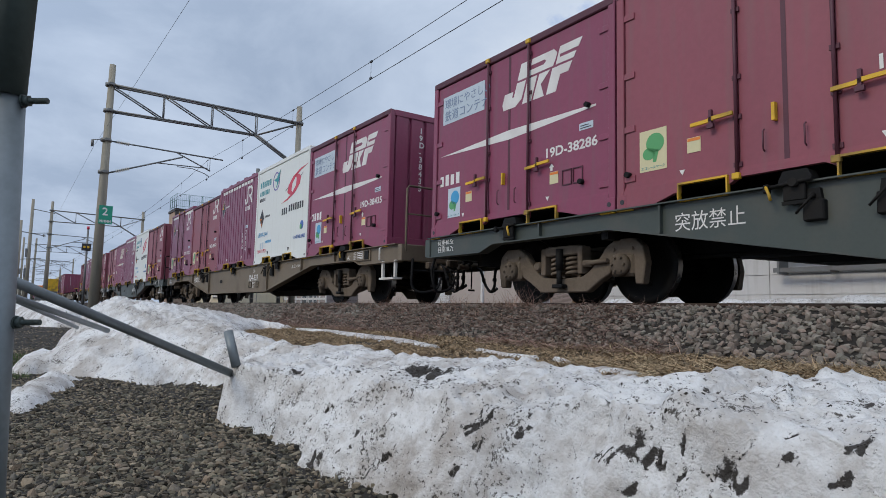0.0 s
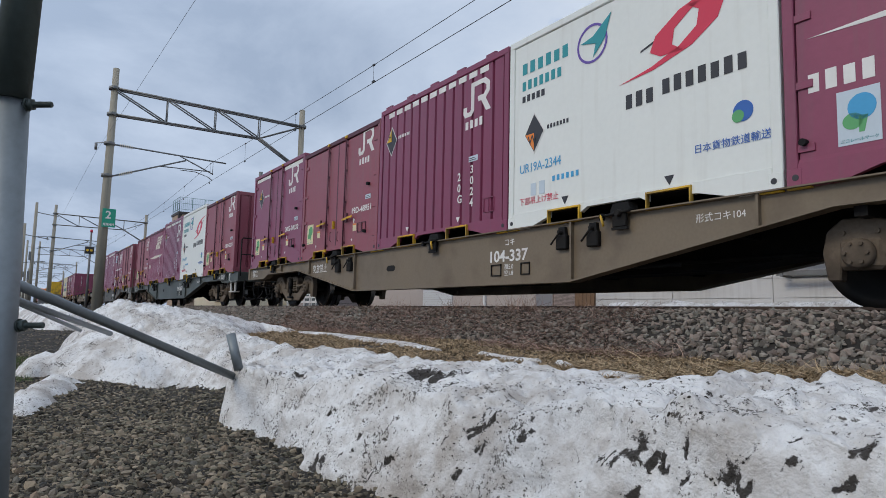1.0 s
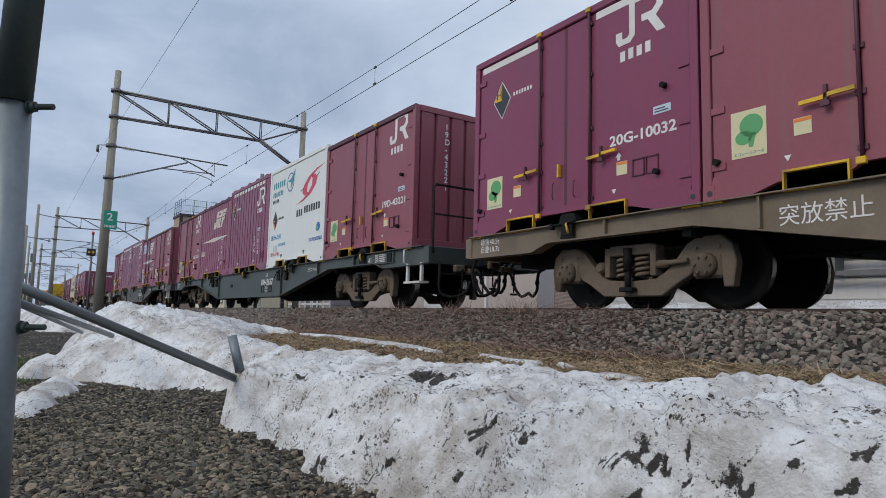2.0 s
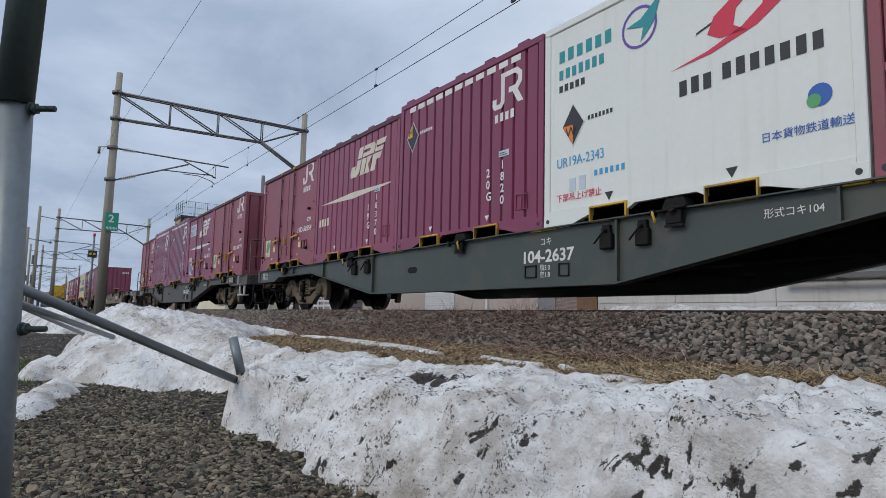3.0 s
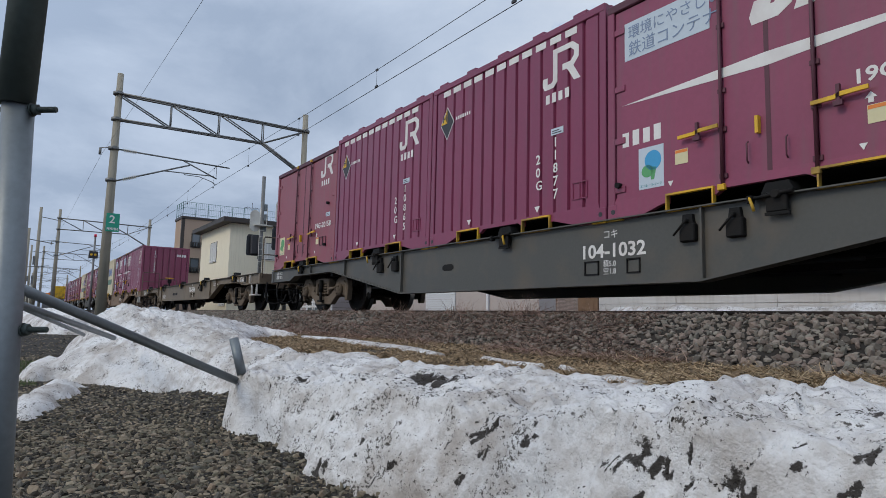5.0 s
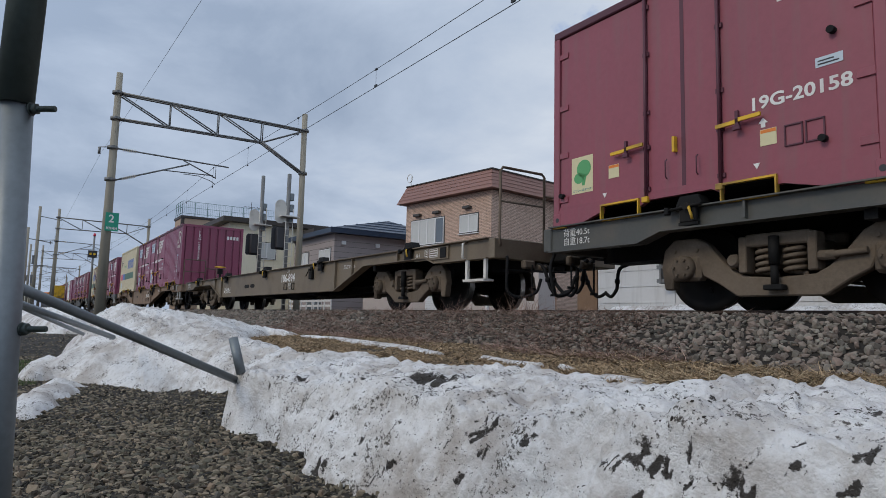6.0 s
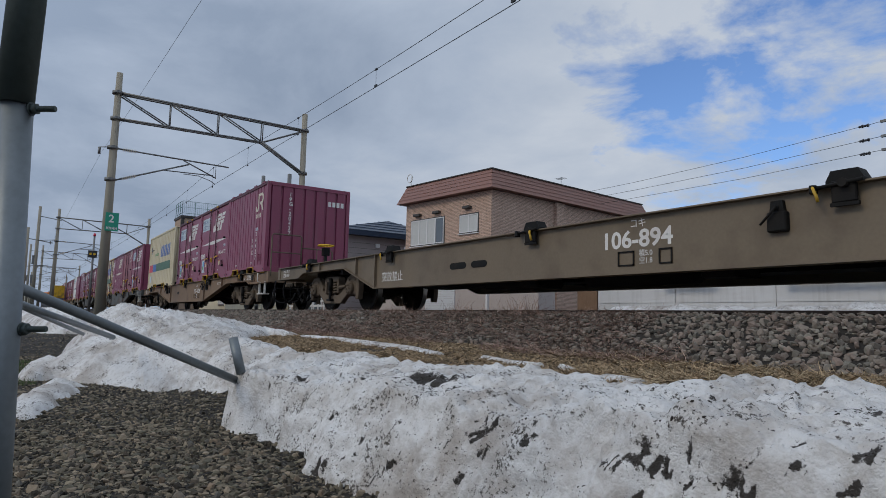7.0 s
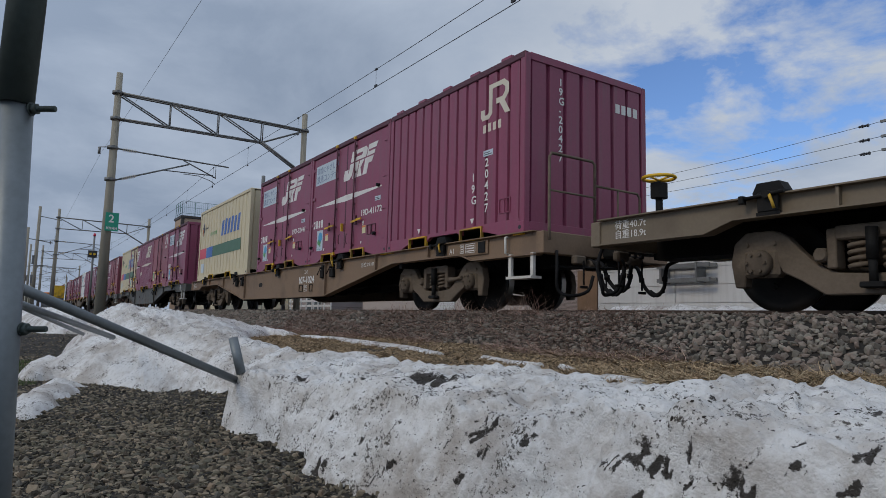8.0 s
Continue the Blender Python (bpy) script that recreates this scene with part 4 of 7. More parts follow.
            part("brake_hose", bm, RUBBER, w)
            bm = bmesh.new()
            tube(bm, [(e - sx * .2, -.9, .56), (e + sx * .35, -.2, .54)], .016, 6)
            part("uncoupling_rod", bm, IRON, w)
            bm = bmesh.new()
            box(bm, e + sx * .04 - .05, e + sx * .04 + .05, -.75, -.55, .58, .70, .02)
            rod(bm, (e + sx * .06, -.50, .60), (e + sx * .06, -.30, .60), .05, 8)
            part("brake_cock", bm, GREASE, w, "dusty brake cock")
            for y, n in ((-.62, 9), (-.2, 11)):
                bm = bmesh.new()
                for k in range(n):
                    z = .62 - k * .035
                    q, r = (.006, .012) if k % 2 else (.012, .006)
                    box(bm, e + sx * .10 - q, e + sx * .10 + q, y - r, y + r, z - .024, z + .014)
                box(bm, e + sx * .10 - .014, e + sx * .10 + .014, y - .06, y + .06, .59 - n * .035, .622 - n * .035)
                part("chain", bm, IRON, w, "hanging safety chain")
        # lettering on the sill
        y = -1.199
        if kind == "104":
            write(w, number, 1.27, .585, y, .215, MARK, wide=1.15, bold=.005)
            write(w, "コキ", 1.62, .80, y, .11, MARK)
            if number in ("104-2591", "104-337"):
                write(w, "突放禁止", -5.05, .71, y, .20, MARK, wide=.95)
            write(w, "荷重40.5t\n自重18.7t", -9.35, .87, y, .105, MARK)
            write(w, "形式コキ" + number.split("-")[0], 4.55, .80, y, .095, MARK)
            frames_at = ((1.34, 1.56), (1.96, 2.14))
            write(w, "積5.0\n空1.8", 1.62, .48, y, .085, MARK)
            zf = .39
        else:
            write(w, number, 1.06, .66, y, .26, MARK, wide=1.1, bold=.006)
            write(w, "コキ", 1.46, .875, y, .11, MARK)
            write(w, "突放禁止", -4.18, .50, y, .19, MARK)
            write(w, "荷重40.7t\n自重18.9t", -9.35, .88, y, .105, MARK)
            write(w, "形式コキ106", 4.75, .80, y, .095, MARK)
            frames_at = ((1.30, 1.52), (1.84, 2.00))
            write(w, "積5.0\n空1.8", 1.58, .56, y, .08, MARK)
            zf = .46
        for a, b in frames_at:
            bm = bmesh.new()
            for q in ((a, b, zf, zf + .014), (a, b, zf + .146, zf + .16), (a, a + .014, zf, zf + .16), (b - .014, b, zf, zf + .16)):
                plate(bm, rect(*q), y, .014)
            part("card_frame", bm, IRON, w)
        # inspection panel at the leading end
        bm = bmesh.new()
        box(bm, 7.55, 8.55, -1.225, -1.20, .77, .97, .004)
        pn = part("data_panel", bm, paint, w, "data panel with white lettering")
        write(pn, "A1", 7.60, .82, -1.225, .12, MARK)
        bm = bmesh.new()
        for a, b in ((7.88, 7.98), (8.02, 8.26)):
            for q in ((a, b, .81, .818), (a, b, .937, .945), (a, a + .008, .81, .945), (b - .008, b, .81, .945)):
                plate(bm, rect(*q), -1.226, .002)
            for k in range(3):
                plate(bm, rect(a + .025, b - .025, .832 + k * .036, .848 + k * .036), -1.226, .002)
        part("data_frame", bm, MARK, pn)
        bm = bmesh.new()
        box(bm, 8.34, 8.50, -1.24, -1.225, .79, .95, .004)
        part("card_holder", bm, IRON, pn)
    return w


def tag_mesh():
    bm = bmesh.new()
    tube(bm, [(0, 0, .05), (.02, -.02, .02), (.05, -.02, -.06), (.06, -.01, -.12)], .018, 6)
    return done(bm, "lock_tag")


def lever_box_mesh():
    bm = bmesh.new()
    box(bm, -.12, .12, -.06, .04, -.20, .02, .015)
    prism(bm, [(-.09, .02), (.09, .02), (.07, .14), (-.07, .14)], -.04, .03)
    rod(bm, (.02, -.09, .06), (-.16, -.11, -.12), .014, 6)
    rod(bm, (.0, -.10, .06), (.0, .0, .06), .03, 8)
    return done(bm, "lever_box")


def handwheel(w):
    bm = bmesh.new()
    rod(bm, (0, 0, 0), (0, 0, .62), .045, 8)
    box(bm, -.07, .07, -.09, .09, .45, .66, .01)
    st = part("brake_stand", bm, IRON, w, "black brake column", at=pose(-9.72, .05, .98))
    bm = bmesh.new()
    pts = [(.20 * math.cos(k * math.tau / 20), .20 * math.sin(k * math.tau / 20), .72) for k in range(21)]
    tube(bm, pts, .022, 6)
    for k in range(4):
        a = k * math.tau / 4
        rod(bm, (0, 0, .69), (.20 * math.cos(a), .20 * math.sin(a), .72), .014, 5)
    part("handwheel", bm, YELLOW, st, "yellow brake handwheel")


# leading container first, in running order
WHEELS = {}
TRAIN = [
    ("104", "green", "104-2591", [None, None, None, ("jr", "19D-40117"), ("jrf", "19D-38286")], "green-grey container flat wagon on four-wheel bogies"),
    ("104", "umber", "104-337", [("jrf", "19D-38435"), ("white", "UR19A-2344"), ("rib", "20G-3024"), ("jr", "19D-48951"), ("jr_tall", "20G-10032")], "brown-grey dusty container flat wagon on four-wheel bogies"),
    ("104", "green", "104-2637", [("jr", "19D-43221"), ("white", "UR19A-2343"), ("rib", "20G-1820"), ("rib_jrf", "19G-18370"), ("jr", "19D-50254")], "green-grey container flat wagon on four-wheel bogies"),
    ("104", "grey", "104-1032", [("jr", "19D-49774"), ("jrf", "19G-16213"), ("rib", "20G-11877"), ("rib", "20G-10865"), ("jr", "19G-20158")], "dark grey container flat wagon on four-wheel bogies"),
    ("106", "umber", "106-894", [None] * 5, "empty brown-grey container flat wagon on four-wheel bogies"),
    ("104", "tan", "107-1024", [("rib_plain", "19G-20427"), ("jrf", "19D-41172"), ("jrf", "19D-32441"), ("cream", None), None], "dusty brown container flat wagon on four-wheel bogies"),
    ("104", "grey", "", [("jrf", ""), ("jr", ""), ("rib_jrf", ""), ("jrf", ""), ("cream", None)], "dark grey container flat wagon far down the train"),
    ("104", "grey", "", [("jr", ""), ("jrf", ""), ("jrf", ""), ("jrf", ""), ("rib", "")], "dark grey container flat wagon far down the train"),
    ("104", "umber", "", [("rib_plain", ""), ("white", ""), ("jr", ""), ("jrf", ""), ("jrf", "")], "brown-grey container flat wagon far down the train"),
    ("104", "grey", "", [("jr", ""), ("rib", ""), ("jrf", ""), ("white", ""), ("jr", "")], "dark grey container flat wagon far down the train"),
    ("104", "umber", "", [("jrf", ""), ("jrf", ""), ("jr", ""), ("rib", ""), ("rib", "")], "brown-grey container flat wagon far down the train"),
    ("104", "grey", "", [("jr", ""), ("jr", ""), ("jrf", ""), ("jrf", ""), ("rib", "")], "dark grey container flat wagon far down the train"),
]
# front face of the fourth wagon's first container, metres along the line, by time
RUN = [(0.0, -50.68), (0.5, -45.42), (1.0, -39.95), (1.5, -34.90), (2.0, -29.55), (2.5, -24.22), (3.0, -18.89), (3.5, -13.66), (4.0, -8.33),
       (4.5, -2.66), (5.0, 2.55), (5.5, 7.73), (6.0, 12.90), (6.5, 18.17), (7.0, 23.47), (7.5, 28.50), (8.0, 34.07)]
MOVING = []                      # (thing, offset along the train, height)


def build_train():
    for i, (kind, colour, number, loads, label) in enumerate(TRAIN):
        near = i <= 5
        w = wagon(kind, colour, number, loads, label, near)
        if kind == "106":
            handwheel(w)
        off = (3 - i) * WAGON - 9.355 - (.28 if i == 0 else 0)
        # loads sit a little behind the wagon's middle, more so on some
        MOVING.append((w, off + (.17 if i < 4 else .20 if i == 4 else .42), 0.0, near))
        off += 0 if i < 5 else .4
        for k, load in enumerate(loads):
            if not load:
                continue
            c = make(load[0])
            o = off + 9.355 - PITCH * (k + .5)
            if load[0] == "cream":
                o = off + 9.355 - PITCH * 3 - 6.05 / 2 - .9 if i == 5 else off - 9.355 + 3.1
            MOVING.append((c, o, DECK, near))


build_train()
# numbers are put on once all copies are taken
_things = iter([m[0] for m in MOVING if m[0]["category"] == "container"])
for _w in TRAIN:
    for _l in _w[3]:
        if _l:
            dress(next(_things), *_l)


def motions():
    """The train runs through to the right; near wheelsets turn with it."""
    for ob, off, z, near in MOVING:
        walk(ob, [(t, pose(x + off, TRACK_Y, z)) for t, x in RUN])
    ts = [k / FPS for k in range(0, 8 * FPS + 1)]
    xs = np.interp(ts, [r[0] for r in RUN], [r[1] for r in RUN])
    for ob, off, z, near in MOVING:
        if not near:
            continue
        for w, ax in WHEELS.get(ob, ()):
            walk(w, [(t, Matrix.Translation((ax, 0, WHEEL_R)) @ Matrix.Rotation(((x - xs[0]) / WHEEL_R), 4, "Y")) for t, x in zip(ts, xs)])
# ---------------------------------------------------------------- ground
GRASSY = mat("brown_earth", (0.018, 0.0145, 0.011), 0.95, var=0.35, scale=1.5, fine=30, bump=0.6, dirt=(0.038, 0.030, 0.021), dirt_amt=0.7)


def snow_material():
    """Old granular snow: grey-brown stains, a peppering of dirt specks, a coarse crust."""
    m = bpy.data.materials.new("old_snow")
    m.use_nodes = True
    nt = m.node_tree
    N, L = nt.nodes.new, nt.links.new
    b = nt.nodes["Principled BSDF"]
    b.inputs["Roughness"].default_value = 0.55
    b.inputs["Specular IOR Level"].default_value = 0.35
    src = N("ShaderNodeTexCoord").outputs["Object"]

    def grain(sc, detail, rough=0.6, warp=0.0):
        n = N("ShaderNodeTexNoise")
        n.inputs["Scale"].default_value, n.inputs["Detail"].default_value = sc, detail
        n.inputs["Roughness"].default_value, n.inputs["Distortion"].default_value = rough, warp
        L(src, n.inputs["Vector"])
        return n.outputs[0]

    def span(v, lo, hi, a, c):
        r = N("ShaderNodeMapRange")
        for i, q in enumerate((lo, hi, a, c)):
            r.inputs[i + 1].default_value = q
        L(v, r.inputs[0])
        return r.outputs[0]

    def calc(op, v, w):
        n = N("ShaderNodeMath")
        n.operation = op
        for i, q in enumerate((v, w)):
            if isinstance(q, float):
                n.inputs[i].default_value = q
            else:
                L(q, n.inputs[i])
        return n.outputs[0]

    def over(base, tint, fac):
        x = N("ShaderNodeMixRGB")
        L(fac, x.inputs[0])
        if isinstance(base, tuple):
            x.inputs[1].default_value = (*base, 1)
        else:
            L(base, x.inputs[1])
        x.inputs[2].default_value = (*tint, 1)
        return x.outputs[0]

    broad = grain(2.1, 4)
    stain = span(calc("ADD", broad, calc("MULTIPLY", grain(9.0, 6, .65), 0.6)), 0.72, 0.96, 0.0, 0.70)
    col = over((0.79, 0.785, 0.775), (0.36, 0.305, 0.255), stain)
    # pits only tints small grey-brown spots by noise; the relief is separate.
    pits = span(grain(34.0, 5, .7), 0.52, 0.70, 0.0, 0.42)
    col = over(col, (0.33, 0.30, 0.265), pits)
    where = span(grain(5.5, 5, .7, .4), 0.42, 0.66, -0.07, 0.10)
    speck = span(calc("ADD", grain(62.0, 5, .72), where), 0.570, 0.64, 0.0, 0.94)
    col = over(col, (0.055, 0.045, 0.034), speck)
    soil = N("ShaderNodeAttribute")
    soil.attribute_name = "soil"
    clod = span(calc("ADD", soil.outputs["Fac"], calc("MULTIPLY", grain(50.0, 6, .75), 1.3)), 0.98, 1.12, 0.0, 0.97)
    col = over(col, (0.028, 0.022, 0.017), clod)
    L(col, b.inputs["Base Color"])
    bp = N("ShaderNodeBump")
    bp.inputs["Strength"].default_value, bp.inputs["Distance"].default_value = 0.9, 0.02
    L(calc("ADD", grain(28.0, 6, .7), calc("MULTIPLY", grain(95.0, 3), 0.4)), bp.inputs["Height"])
    L(bp.outputs[0], b.inputs["Normal"])
    return m


SNOW = snow_material()
RAIL_STEEL = mat("rusty_rail", (0.07, 0.045, 0.032), 0.6, metal=0.3, var=0.25)


def lerp_path(v, pts):
    return float(np.interp(v, [p[0] for p in pts], [p[1] for p in pts]))


SECTION = [(-3000, -1.0), (-30, -1.0), (0, -0.90), (1.2, -0.90), (1.9, -0.58), (2.6, -0.52), (3.4, -0.50), (4.35, -0.45), (4.9, -0.22), (5.25, -0.085), (5.55, -0.065), (5.85, -0.14),
           (7.5, -0.14), (7.8, -0.05), (8.2, -0.1), (9.2, -0.4), (11, -0.3), (3000, -0.3)]


def ground_z(x, y):
    z = lerp_path(y, SECTION)
    if y < 2.6:                                # the verge rises slowly away from the camera
        z += 0.28 * min(max((-x - 6.5) / 8, 0), 1) * min(max((2.6 - y) / 1.0, 0), 1)
    if y < 5.3 and -16 < x < 4:
        z += 0.02 * noise.noise((x * 2.1, y * 2.1, 0)) + 0.008 * noise.noise((x * 8, y * 8, 3))
    return z


def sheet(name, xs, ys, height, material):
    verts = [(x, y, height(x, y)) for y in ys for x in xs]
    n = len(xs)
    faces = [(j * n + i, j * n + i + 1, (j + 1) * n + i + 1, (j + 1) * n + i) for j in range(len(ys) - 1) for i in range(n - 1)]
    me = bpy.data.meshes.new(name)
    me.from_pydata(verts, [], faces)
    me.materials.append(material)
    me.polygons.foreach_set("use_smooth", [True] * len(faces))
    return me


def steps(*runs):
    out = []
    for a, b, d in runs:
        n = max(1, round((b - a) / d))
        out += [a + (b - a) * k / n for k in range(n)]
    return out + [runs[-1][1]]


gx = steps((-3000, -600, 400), (-600, -100, 50), (-100, -30, 5), (-30, -12, .5), (-12, 1.5, .07), (1.5, 10, .5), (10, 100, 10), (100, 600, 100), (600, 3000, 600))
gy = steps((-3000, -300, 450), (-300, -30, 30), (-30, -2, 2), (-2, 5.6, .07), (5.6, 12, .3), (12, 60, 6), (60, 600, 60), (600, 3000, 400))
tagged(new("ground", sheet("ground", gx, gy, ground_z, GRASSY)), "brown earth beside the railway with an embankment", "ground", kind="structure")

HEAPS = [
    [(-9.6, 1.15, -.10, .55), (-9.0, 1.15, -.07, .75), (-8.0, 1.6, -.22, 1.35), (-6.6, 1.9, -.40, .75), (-5.6, 1.9, -.45, .55), (-4.4, 1.85, -.45, .5)],
    [(-9.4, 1.25, -.09, .8), (-9.8, 2.2, -.16, 1.1), (-10.2, 2.9, -.28, .85), (-10.6, 3.45, -.37, .6), (-9.9, 3.70, -.43, .42)],
    [(-24, .5, -.12, 1.2), (-15, 1.0, -.10, .7)],
    [(-7.0, .42, -.80, .30), (-6.2, .20, -.82, .20), (-5.3, .10, -.84, .14)], [(-8.6, .36, -.68, .30), (-7.6, .20, -.76, .16)],
]
# thin remnants of snow lying on the verge: along x, with their half width
REMNANTS = [[(-9.6, 3.72, .07), (-8.5, 3.80, .09), (-7.1, 3.66, .17), (-6.2, 3.58, .15), (-5.1, 3.36, .05)],
            [(-4.55, 3.46, .05), (-3.95, 3.28, .09), (-3.65, 3.33, .05)], [(-3.55, 3.42, .04), (-3.2, 3.22, .05)], [(-2.82, 3.10, .10), (-2.5, 3.02, .12)]]

HEAP_RUNS = [q for heap in HEAPS for q in zip(heap, heap[1:])]


def snow_z(x, y):
    n1 = noise.noise((x * 1.3, y * 1.3, 5))
    n2 = noise.noise((x * 4.5, y * 4.5, 9))
    n3 = noise.noise((x * 13, y * 13, 2))
    n4 = noise.noise((x * 30, y * 30, 7))
    best = -1.4
    # the ploughed bank, steep towards the camera
    top = lerp_path(x, [(-4.6, -.45), (-4.1, -.465), (-3.6, -.49), (-3.1, -.455), (-2.87, -.42), (-2.1, -.43), (-1.62, -.44), (-1.50, -.40), (-1.38, -.365), (-1.28, -.35),
                        (-1.11, -.38), (-1.05, -.32), (-.95, -.335), (-.86, -.355), (-.5, -.345), (2, -.36)])
    foot = 1.16 + .04 * n1 + .05 * n2
    if -4.95 < x < 3:
        f = (y - foot) / lerp_path(x, [(-4.3, .08), (-3.2, .28)])
        g = (y - foot - .1) / .65
        face = -1.2 + (top - .07 + 1.2) * min(max(f, 0), 1) ** .8 + .07 * min(max(g, 0), 1)
        back = 2.35 + .12 * n1
        if y > back:
            face -= (y - back) * .9
        edge = min(max((x + 4.40 + .7 * (y - 1.15) + .06 * n2) / .10, 0), 1) ** .6
        best = max(best, -1.2 + (face + 1.2) * edge)
    # the heap further on
    for (x0, y0, z0, w0), (x1, y1, z1, w1) in HEAP_RUNS:
        dx, dy = x1 - x0, y1 - y0
        k = min(max(((x - x0) * dx + (y - y0) * dy) / (dx * dx + dy * dy), 0), 1)
        d = math.hypot(x - x0 - k * dx, y - y0 - k * dy)
        zc, w = z0 + k * (z1 - z0), (w0 + k * (w1 - w0)) * (1 + .15 * n1)
        best = max(best, zc - (zc + .95) * min((d / w) ** 2, 4))
    if y > 2.8:
        for run in REMNANTS:
            if run[0][0] < x < run[-1][0]:
                yc, w = lerp_path(x, [q[:2] for q in run]), lerp_path(x, [(q[0], q[2]) for q in run]) * (1 + .5 * n2 + .4 * n3)
                if abs(y - yc) < 2 * w:
                    return max(best, lerp_path(y, SECTION) + .035 - .03 * ((y - yc) / w) ** 2 + .006 * n4)
    n5 = abs(noise.noise((x * 7, y * 7, best * 7)))
    calm = .35 if x > -4.5 and y > 1.1 else 1.0
    return best + calm * (.03 * n1 + .030 * n2) + .020 * n3 + .011 * n4 - .04 * n5 + .008


sx = steps((-25, -14, .4), (-14, -9, .10), (-9, -5, .045), (-5, -3.2, .022), (-3.2, -.5, .014), (-.5, 1.4, .08))
sy = steps((-1.2, .6, .08), (.6, 1.05, .03), (1.05, 1.55, .0075), (1.55, 1.9, .013), (1.9, 2.5, .022), (2.5, 3.1, .05), (3.1, 4.0, .03))


def roughen(me):
    """Lumps and pits at three scales, pushed out along the surface."""
    n = len(me.vertices)
    nor = [v.normal.copy() for v in me.vertices]
    for v, d in zip(me.vertices, nor):
        if v.co.z < -1.05 or v.co.x < -12:
            continue
        p = v.co
        if p.y > 2.8 and p.x > -9.6:
            continue
        a = (.026 * noise.noise(p * 4.2) + .018 * noise.noise(p * 10) + .020 * (.35 - abs(noise.noise(p * 15 + Vector((9, 2, 4)))))
             + .012 * noise.noise(p * 26) + .008 * (.35 - abs(noise.noise(p * 48))))
        pit = max(noise.noise(p * 6.5 + Vector((3, 1, 7))) - .28, 0) * -.10
        v.co = p + d * (a + pit)
    return me


snow_bank = tagged(new("snow_bank", roughen(sheet("snow_bank", sx, sy, snow_z, SNOW))), "old dirty snow bank ploughed up along the trackside", "snow", kind="stuff")

for s in (-1, 1):
    bm = bmesh.new()
    prof = [(-.062, -.15), (.062, -.15), (.062, -.138), (.012, -.12), (.009, -.045), (.032, -.03), (.032, -.004), (.026, 0), (-.026, 0), (-.032, -.004), (-.032, -.03), (-.009, -.045), (-.012, -.12), (-.062, -.138)]
    prism(bm, [(u + TRACK_Y + s * .5655, w) for u, w in prof], -420, 120, "x")
    tagged(new("rail", done(bm, "rail")), "steel running rail on the ballast", "rail", "rails of the track", "structure").data.materials.append(RAIL_STEEL)

# ---------------------------------------------------------------- masts, portals and wires
PORTALS = (-28.0, -70.0, -112.0, -154.0, -196.0)


def bar(bm, a, b, w):
    """A straight angle-iron bar of square section between two points."""
    rod(bm, a, b, w * .7, 4)


